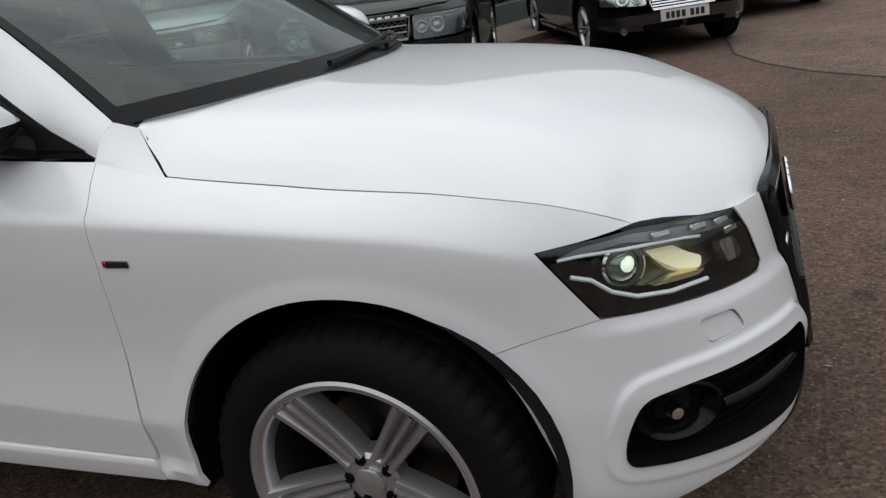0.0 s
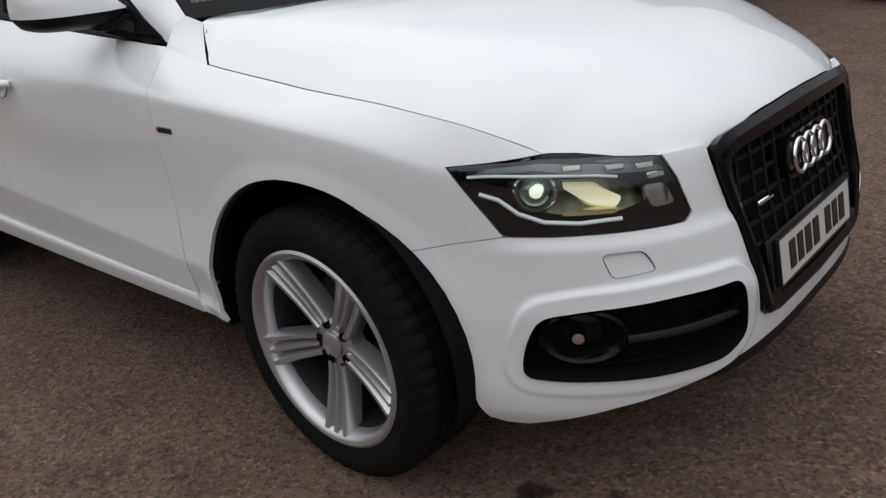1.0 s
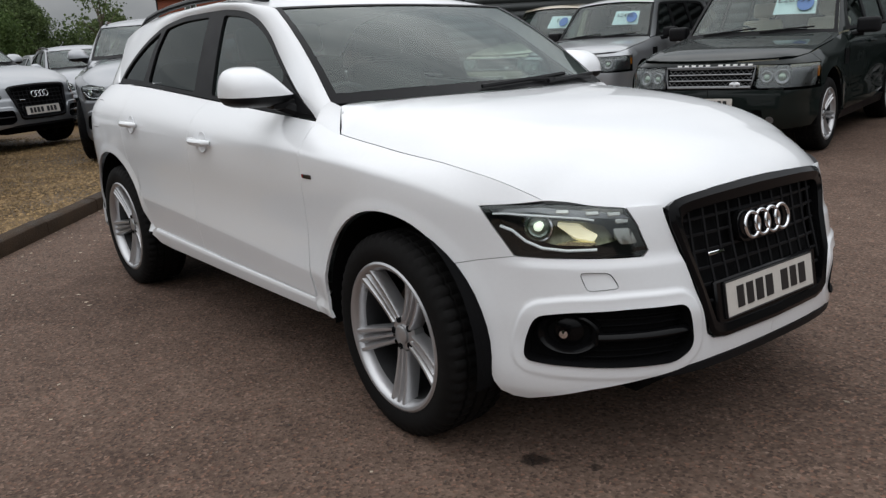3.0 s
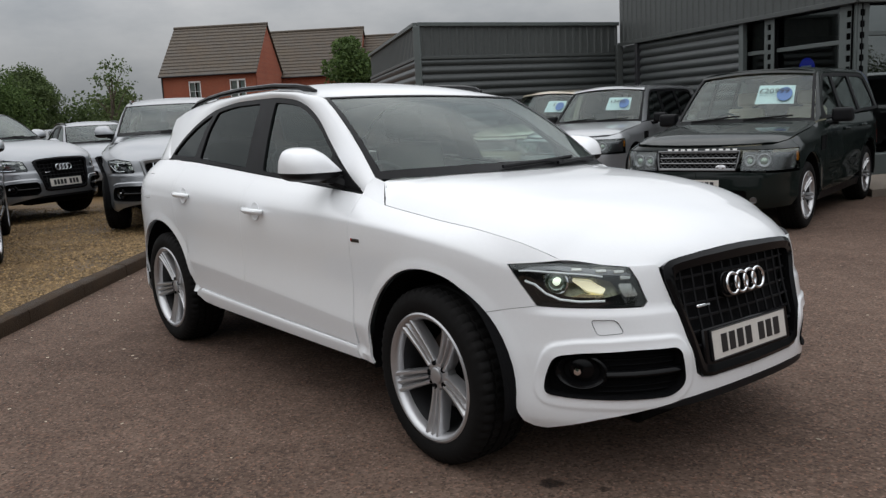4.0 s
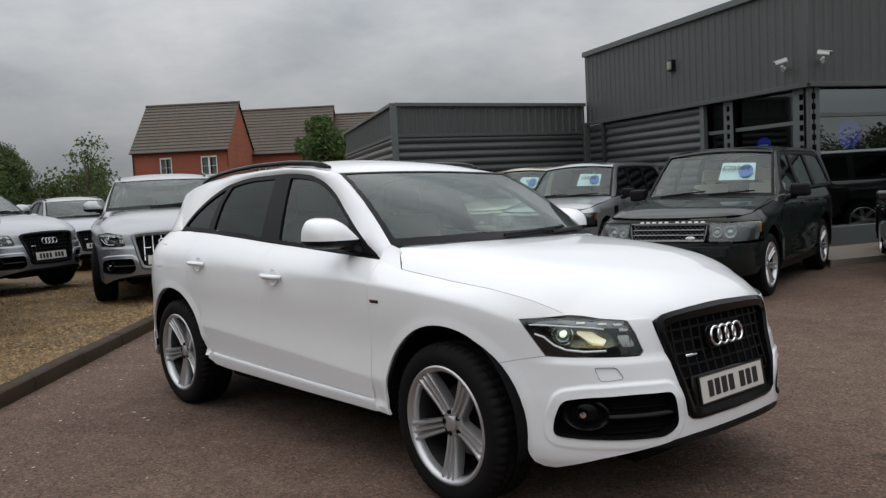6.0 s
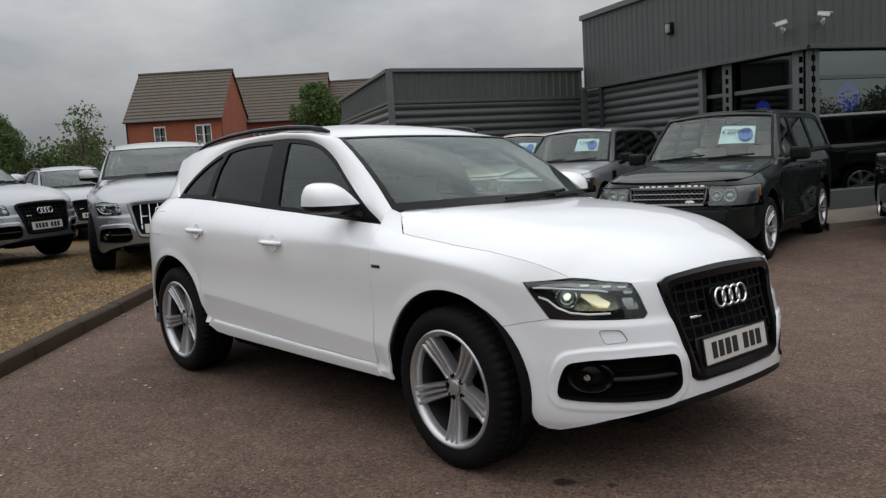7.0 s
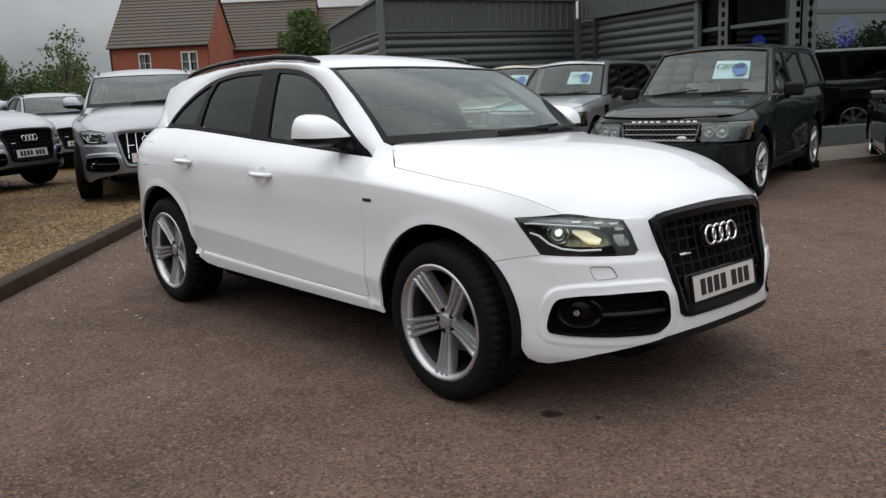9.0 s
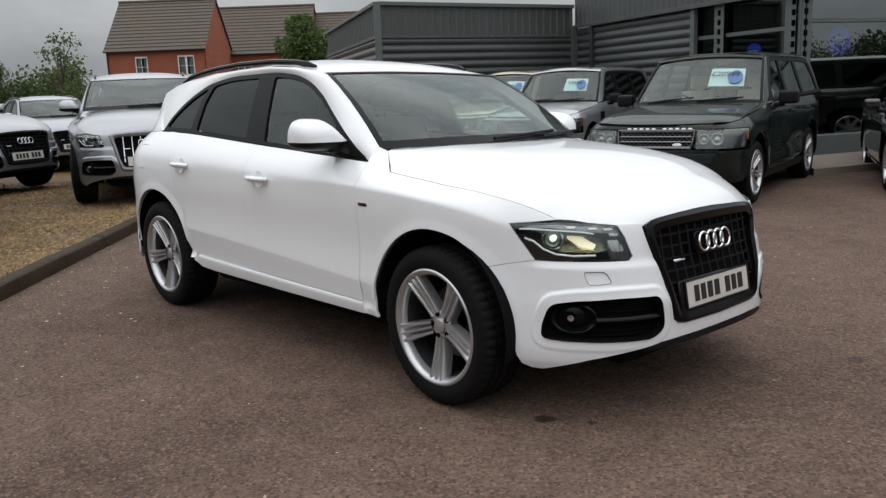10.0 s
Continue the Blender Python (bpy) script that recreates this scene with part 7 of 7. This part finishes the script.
for f, t, z, r, out in ((alongA, 1.42, 1.84, 0.19, -0.30), (alongB, 1.15, 1.98, 0.25, -0.30)):
    g, m_ = disc_sign(f, t, z, r, out)
    ds = tagged(part("round_sign", moved(g, m_), M_BLUE), "round blue sign behind showroom glass", "sign")
    for k, w in enumerate((0.24, 0.18)):
        part("sign_writing", moved(join(box(0.014, 0, 0.04 - 0.09 * k, 0.004, w, 0.035), box(-0.014, 0, 0.04 - 0.09 * k, 0.004, w, 0.035)), m_), M_CARD, ds)


def cctv(name, f, t, z, yaw):
    o = Vector((*f(t, 0.03), z))
    a = Vector((*f(t - 0.16, 0.24), z + 0.08))
    c = thing(name, Matrix.Translation(o), "white security camera on a wall bracket", "security camera", "cameras on the showroom")
    rel = a - o
    part("bracket", join(tube([(0, 0, 0), tuple(rel * 0.6 + Vector((0, 0, -0.10))), tuple(rel * 0.9 + Vector((0, 0, -0.06)))], 0.025, 8)), M_PLATE, c)
    part("camera_body", moved(join(box(0, 0, 0, 0.19, 0.062, 0.058, 0.012, 2), box(0.02, 0, 0.035, 0.22, 0.074, 0.010, 0.003)), Matrix.Translation(rel) @ pose(0, 0, 0, 0, 12, yaw)), M_PLATE, c)
    part("camera_lens", moved(box(0.10, 0, 0, 0.02, 0.045, 0.045, 0.008), Matrix.Translation(rel) @ pose(0, 0, 0, 0, 12, yaw)), M_INK, c)


cctv("security_camera", alongA, 0.50, 3.13, 188)
cctv("security_camera", alongB, 0.24, 3.18, 18)
# dull grey-beige diffuser
M_LAMPDIFF = simple("beige_diffuser", (0.30, 0.29, 0.25), 0.4, var=0.1, scale=20)
wl0 = Vector((*alongA(3.66, 0.05), 3.66))
wl_ob = thing("wall_lamp", Matrix.Translation(wl0) @ Matrix.Rotation(math.atan2(wA.y, wA.x), 4, "Z"), "small square wall lamp with a pale diffuser", "wall lamp")
part("lamp_housing", box(0, 0, 0, 0.15, 0.09, 0.24, 0.02, 2), M_SATINB, wl_ob)
part("diffuser", box(0, 0.06, 0, 0.11, 0.06, 0.17, 0.025, 2), M_LAMPDIFF, wl_ob)

low = thing("low_annexe", pose(0, 0, 0), "low dark grey clad annexe of the showroom", "building")
AX, BX, CX = (-11.41, 7.95), (-10.18, 13.0), (-18.81, 11.85)
clad("upper_cladding", AX, BX, 2.60, 3.24, "v", 0.20, 0.018, M_CLAD, low)
clad("lower_cladding", AX, BX, 0.0, 2.58, "h", 0.172, 0.05, M_CLAD2, low)
clad("upper_cladding", CX, AX, 2.60, 3.24, "v", 0.20, 0.018, M_CLAD, low)
clad("lower_cladding", CX, AX, 0.0, 2.58, "h", 0.172, 0.05, M_CLAD2, low)
for a, b in ((AX, BX), (CX, AX)):
    upright("eaves_trim", (a, b), 3.23, 3.31, M_FRAME, low, 0.16)
    upright("band_trim", (a, b), 2.55, 2.62, M_CLAD, low, 0.12)
upright("corner_trim", ((AX[0] - 0.06, AX[1] - 0.03), (AX[0] + 0.05, AX[1] + 0.06)), 0, 3.24, M_FRAME, low, 0.14)
part("flat_roof", ([(AX[0], AX[1], 3.22), (BX[0], BX[1], 3.22), (-17.6, 16.0, 3.22), (CX[0], CX[1], 3.22)], [(0, 1, 2, 3)]), M_CLAD, low, smooth=False)

# ---- houses ----
M_BRICK = None


def brickwork():
    m, N, L, b = material("red_brickwork")
    tc, br, nz = N.new("ShaderNodeTexCoord"), N.new("ShaderNodeTexBrick"), N.new("ShaderNodeTexNoise")
    mp = N.new("ShaderNodeMapping")
    mp.inputs["Rotation"].default_value = (radians(90), 0, 0)
    br.inputs["Scale"].default_value = 4.4
    br.inputs["Color1"].default_value, br.inputs["Color2"].default_value = (0.30, 0.075, 0.035, 1), (0.24, 0.055, 0.028, 1)
    br.inputs["Mortar"].default_value = (0.26, 0.15, 0.10, 1)
    br.inputs["Mortar Size"].default_value = 0.02
    nz.inputs["Scale"].default_value = 0.5
    sc, mr = N.new("ShaderNodeVectorMath"), N.new("ShaderNodeMapRange")
    sc.operation = "SCALE"
    mr.inputs["To Min"].default_value, mr.inputs["To Max"].default_value = 0.75, 1.25
    L.new(tc.outputs["Object"], mp.inputs["Vector"])
    L.new(mp.outputs["Vector"], br.inputs["Vector"])
    L.new(tc.outputs["Object"], nz.inputs["Vector"])
    L.new(nz.outputs["Fac"], mr.inputs["Value"])
    L.new(br.outputs["Color"], sc.inputs[0])
    L.new(mr.outputs["Result"], sc.inputs["Scale"])
    L.new(sc.outputs["Vector"], b.inputs["Base Color"])
    b.inputs["Roughness"].default_value = 0.9
    return m


M_BRICK = brickwork()
M_ROOF = simple("brown_concrete_roof_tile", (0.070, 0.053, 0.037), 0.9, var=0.42, scale=0.9, fine=9, bump=0.5, bscale=7)
M_UPVC = simple("white_window_frame", (0.75, 0.75, 0.74), 0.4, var=0.04, scale=4)
M_PANE = glass_mat("house_window_glass", (0.62, 0.66, 0.66))
M_CURTAIN = simple("pale_curtain", (0.34, 0.36, 0.33), 0.9, var=0.25, scale=3)


def house(m, W, D, ze, zr, windows, label):
    """Front wall along x from 0 to W at y = 0, depth D to +y; eaves at ze, ridge at zr."""
    h = thing("house", m, label, "house", "brick houses behind the car park")
    hol = [[(x, z), (x + w, z), (x + w, z + hh), (x, z + hh)] for x, z, w, hh in windows]
    part("front_wall", sheet([(0, 0), (W, 0), (W, ze), (0, ze)], lambda u, v: np.stack([u, np.zeros(len(u)), v], 1), holes=hol, step=1.5, flange=0.10), M_BRICK, h, smooth=False)
    gable = [(0, 0), (D, 0), (D, ze), (D / 2, zr - 0.12), (0, ze)]
    part("gable_wall", sheet(gable, lambda u, v: np.stack([np.full(len(u), W), u, v], 1), step=2, flange=0.1), M_BRICK, h, smooth=False)
    part("gable_wall", sheet(gable, lambda u, v: np.stack([np.zeros(len(u)), D - u, v], 1), step=2, flange=0.1), M_BRICK, h, smooth=False)
    part("rear_wall", box(W / 2, D, ze / 2, W, 0.1, ze), M_BRICK, h, smooth=False)
    # tiled roof in stepped courses
    n = 15
    for side in (0, 1):
        for k in range(n):
            V, F = [], []
            t0, t1 = k / n, (k + 1) / n
            pts = []
            for t, up in ((t0, 0.055), (t1, 0.0)):
                y = -0.3 + (D / 2 + 0.3) * t
                z = ze - 0.16 + (zr - ze + 0.16) * t + up
                pts.append((y if side == 0 else D - y, z))
            b = len(V)
            (ya, za), (yb_, zb_) = pts
            V += [(-0.12, ya, za - 0.055), (W + 0.12, ya, za - 0.055), (-0.12, ya, za), (W + 0.12, ya, za), (-0.12, yb_, zb_), (W + 0.12, yb_, zb_)]
            F += [(b, b + 1, b + 3, b + 2), (b + 2, b + 3, b + 5, b + 4)] if side == 0 else [(b + 1, b, b + 2, b + 3), (b + 3, b + 2, b + 4, b + 5)]
            part("tile_course", (V, F), M_ROOF, h, smooth=False)
    part("ridge", tube([(-0.15, D / 2, zr + 0.0), (W + 0.15, D / 2, zr + 0.0)], 0.12, 8), M_ROOF, h)
    part("gutter", tube([(-0.1, -0.30, ze - 0.16), (W + 0.1, -0.30, ze - 0.16)], 0.06, 6), M_INK, h)
    part("soffit_board", box(W / 2, -0.14, ze - 0.19, W, 0.28, 0.05), M_INK, h)
    part("downpipe", tube([(0.05, -0.06, 0), (0.05, -0.06, ze - 0.2)], 0.045, 6), M_INK, h)
    for x, z, w, hh in windows:
        win = part("window", ([(x, 0.07, z), (x + w, 0.07, z), (x + w, 0.07, z + hh), (x, 0.07, z + hh)], [(0, 1, 2, 3)]), M_PANE, h, smooth=False)
        nb = 2 if w < 1.0 else 3
        part("curtain", join(box(x + w * 0.25, 0.16, z + hh / 2, w * 0.34, 0.03, hh), box(x + w * 0.80, 0.16, z + hh / 2, w * 0.30, 0.03, hh)), M_CURTAIN, win)
        bars = [box(x + w * k / (nb - 1), 0.04, z + hh / 2, 0.13, 0.07, hh, 0.01) for k in range(nb)] + [box(x + w / 2, 0.04, z + q, w, 0.07, 0.12, 0.01) for q in (0.06, hh - 0.06)]
        part("window_frame", join(*bars), M_UPVC, win)
        part("glazing_bar", join(box(x + w / 2, 0.05, z + hh * 0.5, w, 0.03, 0.03), box(x + w / 2, 0.05, z + hh / 2, 0.03, 0.03, hh)), M_UPVC, win)
        part("window_sill", box(x + w / 2, -0.05, z - 0.04, w + 0.12, 0.14, 0.07), M_UPVC, win)
    return h


ha = math.degrees(math.atan2(0.815, 0.58)) - 6
house(pose(-56.37, 19.44, 0, 0, 0, ha), 6.9, 8.1, 5.08, 8.70, [(1.95, 3.1, 0.86, 1.45), (4.93, 3.1, 1.15, 1.45), (1.6, 0.5, 1.0, 1.3), (4.9, 0.5, 1.3, 1.3)], "red brick house with a brown tiled roof and white windows")
house(pose(-59.0, 28.5, 0, 0, 0, ha), 8.1, 8.1, 5.0, 8.85, [(2.3, 2.9, 1.1, 1.2), (5.8, 2.9, 1.1, 1.2)], "red brick house, lower roof, beyond the first house")
house(pose(-54.2, 35.3, 0, 0, 0, ha), 9.0, 8.1, 4.75, 8.2, [(2.3, 2.9, 1.1, 1.2)], "brick house with a brown tiled roof behind the annexe")

# ---- trees ----
def leaf_mat(name, col):
    m, N, L, b = material(name)
    g, rp = N.new("ShaderNodeNewGeometry"), N.new("ShaderNodeValToRGB")
    rp.color_ramp.elements[0].color = (col[0] * 0.55, col[1] * 0.6, col[2] * 0.5, 1)
    rp.color_ramp.elements[1].color = (col[0] * 1.5, col[1] * 1.4, col[2] * 1.3, 1)
    L.new(g.outputs["Random Per Island"], rp.inputs["Fac"])
    L.new(rp.outputs["Color"], b.inputs["Base Color"])
    b.inputs["Roughness"].default_value, b.inputs["Specular IOR Level"].default_value = 0.7, 0.25
    tl, mx = N.new("ShaderNodeBsdfTranslucent"), N.new("ShaderNodeMixShader")
    L.new(rp.outputs["Color"], tl.inputs["Color"])
    mx.inputs["Fac"].default_value = 0.35
    L.new(b.outputs["BSDF"], mx.inputs[1])
    L.new(tl.outputs["BSDF"], mx.inputs[2])
    L.new(mx.outputs["Shader"], N["Material Output"].inputs["Surface"])
    return m


M_LEAF = leaf_mat("green_leaf", (0.078, 0.125, 0.042))
M_LEAF2 = leaf_mat("dull_green_leaf", (0.088, 0.125, 0.052))
# leaf green darkened so that the belts read as backlit silhouettes
M_LEAF3 = leaf_mat("silhouette_leaf", (0.034, 0.046, 0.022))
M_BARK = simple("grey_brown_bark", (0.09, 0.07, 0.05), 0.9, var=0.3, scale=6, bump=0.6, bscale=30)


def leaves(rng, centres, n, size, spread):
    """Small folded leaves round the given centres."""
    V, F = [], []
    for k in range(n):
        c = centres[rng.integers(len(centres))]
        v = rng.normal(size=3)
        v /= np.linalg.norm(v)
        p = np.array(c[:3]) + v * c[3] * spread * rng.uniform(0.25, 1.0) ** 0.45
        d = rng.normal(size=3)
        d /= np.linalg.norm(d)
        e = np.cross(d, rng.normal(size=3))
        e /= max(np.linalg.norm(e), 1e-6)
        s = size * rng.uniform(0.6, 1.4)
        b = len(V)
        V += [tuple(p), tuple(p + d * s * 0.5 + e * s * 0.32), tuple(p + d * s), tuple(p + d * s * 0.5 - e * s * 0.32)]
        F += [(b, b + 1, b + 2, b + 3)]
    return (V, F)


def tree(x, y, h, w, label, seed, mat=None, trunk=0.25, n=9000, size=0.14, clumps=34, name="tree", z0=0.0, group=""):
    """Tapered trunk with limbs, and a crown of small leaves in uneven clumps."""
    rng = np.random.default_rng(seed)
    t = thing(name, Matrix.Translation((x, y, z0)), label, name, group)
    geos = [tube([(0, 0, 0), (0.03 * h * rng.normal() * 0.3, 0.02 * h * rng.normal() * 0.3, h * trunk), (0.1 * rng.normal(), 0.1 * rng.normal(), h * 0.7)], [0.022 * h, 0.017 * h, 0.006 * h], 7)]
    cs, limbs = [], []
    for k in range(clumps):
        a, u = rng.uniform(0, 6.28), rng.uniform(0, 1)
        zz = h * (trunk + (1 - trunk) * (0.08 + 0.84 * u))
        env = math.sin(math.pi * min(1, 0.18 + 0.80 * u)) ** 0.7
        r = w / 2 * env * rng.uniform(0.35, 0.95)
        c = (r * math.cos(a), r * math.sin(a), zz, w * rng.uniform(0.10, 0.20))
        cs.append(c)
        if k % 3 == 0:
            limbs.append(tube([(0, 0, max(h * trunk * 0.8, zz - 0.25 * h)), (c[0] * 0.5, c[1] * 0.5, zz - 0.08 * h), (c[0], c[1], zz)], [0.008 * h, 0.005 * h, 0.002 * h], 5))
    part("trunk", geos[0], M_BARK, t)
    for g in limbs:
        part("limb", g, M_BARK, t)
    part("crown", leaves(rng, cs, n, size, 1.0), mat or M_LEAF, t, smooth=False)
    return t


tree(-30.3, 18.57, 5.15, 3.1, "round dense green tree beside the annexe", 3, M_LEAF, 0.20, 11000, 0.17, 46)
tree(-37.0, 6.2, 4.2, 3.4, "broad green tree beyond the parked cars", 4, M_LEAF2, 0.15, 24000, 0.10, 60)
tree(-36.0, 9.6, 2.9, 3.6, "green hedgerow bush beyond the parked cars", 5, M_LEAF2, 0.08, 8000, 0.13, 30, name="bush")
tree(-34.0, 3.6, 4.2, 3.8, "broad green tree beyond the parked cars", 6, M_LEAF, 0.15, 24000, 0.10, 60)
tree(-26.8, 6.5, 4.2, 1.9, "thin sapling with sparse leaves", 8, M_LEAF2, 0.25, 1000, 0.12, 30, name="sapling")


def woods(name, pts, h, depth, n, size, seed, mat, label):
    """A far belt of trees and bushes as one mesh of leaves, uneven in height."""
    rng = np.random.default_rng(seed)
    cs = []
    line = resample([Vector((*p, 0)) for p in pts], 160)
    for p in line:
        hh = h * (0.62 + 0.38 * (0.5 + 0.5 * noise.noise(Vector((p.x * 0.12, p.y * 0.12, seed)))) + 0.12 * rng.normal())
        for k in range(7):
            z = hh * (k + 0.5) / 7
            cs.append((p.x + rng.normal() * depth * 0.3, p.y + rng.normal() * depth * 0.3, z, h * 0.16))
    return tagged(part(name, leaves(rng, cs, n, size, 1.0), mat, smooth=False), label, "hedge" if h < 4 else "trees", kind="stuff")


woods("hedgerow", [(-37, -12), (-38, 0), (-38, 7), (-38, 10.2)], 2.8, 2.0, 45000, 0.18, 11, M_LEAF2, "overgrown green hedgerow behind the car park")
# unseen belt, added to block low sky and darken the cars' sides
woods("tree_belt", [(-44, -22), (-24, -29), (-4, -32), (14, -33), (26, -34)], 9.0, 4.0, 40000, 0.5, 12, M_LEAF3, "tall unseen trees added to dim the low sky")
woods("tree_belt", [(26, -34), (45, -38), (58, -10)], 4.4, 4.0, 14000, 0.5, 14, M_LEAF3, "lower trees beside the road")
woods("tree_belt", [(22, 8), (24, 20), (26, 34)], 3.5, 2.2, 110000, 0.10, 15, M_LEAF3, "trees darkened to silhouettes at the far side of the forecourt")
woods("tree_belt", [(-30, 46), (-12, 52), (14, 52), (50, 40)], 4.5, 4.0, 14000, 0.6, 13, M_LEAF3, "trees behind the showroom")


# ---- the other cars ----
build_boxy("green_offroader", OFFROAD, pose(-2.647, 5.46, 0, 0, 0, -77.9) @ Matrix.Scale(0.955, 4), M_GREEN, "dark green square-cut off-roader with a price card", card="£20999", seats=M_TAN, cover=True, group="cars for sale")
build_boxy("silver_offroader", OFFROAD, pose(-6.65, 7.66, 0, 0, 0, -74) @ Matrix.Scale(0.945, 4), M_SILVER3, "silver square-cut off-roader with a price card", card="12495", group="cars for sale")
build_boxy("gold_offroader", OFFROAD, pose(-8.8, 8.3, 0, 0, 0, -80) @ Matrix.Scale(0.95, 4), M_BEIGE, "pale gold off-roader parked by the annexe", card="£", group="cars for sale")
build_boxy("black_saloon", SALOON, pose(-0.22, 7.75, 0, 0, 0, -65.0), M_BLACKP, "black saloon with a chrome grille", face="chrome", group="cars for sale")
# car type assumed; tall dark bodies added to darken the glass's reflection
for k, (px_, py_) in enumerate(((0.86, 10.30), (1.92, 12.95))):
    build_boxy("black_offroader", OFFROAD, pose(px_, py_, 0, 0, 0, -65.0) @ Matrix.Scale(0.955, 4), M_BLACKP, "black square-cut off-roader parked along the showroom", step=0.12, group="cars for sale")
build_suv("silver_suv", pose(-8.52, 1.475, 0.10, 0, 0, -22) @ Matrix.Scale(1.07, 4), M_SILVER, "silver SUV with a chrome grille on gravel", step=0.06, grille="chrome", lights=False, card=True, group="cars for sale")
build_suv("large_silver_suv", pose(-11.78, 0.19, 0.10, 0, 0, 25) @ Matrix.Scale(1.08, 4), M_SILVER, "large silver SUV with a black grille on gravel", step=0.07, lights=False, group="cars for sale")
build_suv("silver_suv", pose(-7.2, -2.05, 0.10, 0, 0, -13), M_SILVER, "silver SUV with silver alloys on gravel", step=0.08, grille="chrome", lights=False, group="cars for sale")
build_suv("silver_estate", pose(-15.3, 2.6, 0.10, 0, 0, -5) @ Matrix.Scale(0.93, 4), M_SILVER2, "silver car with black grille parked further back", step=0.09, lights=False, group="cars for sale")
build_boxy("grey_saloon", SALOON, pose(-19.0, 3.2, 0.10, 0, 0, -2), M_DBLUE, "dark grey saloon in the back row", step=0.12, group="cars for sale")
build_boxy("silver_saloon", SALOON, pose(-17.5, 0.4, 0.10, 0, 0, -2), M_SILVER2, "silver saloon in the back row", step=0.12, group="cars for sale")
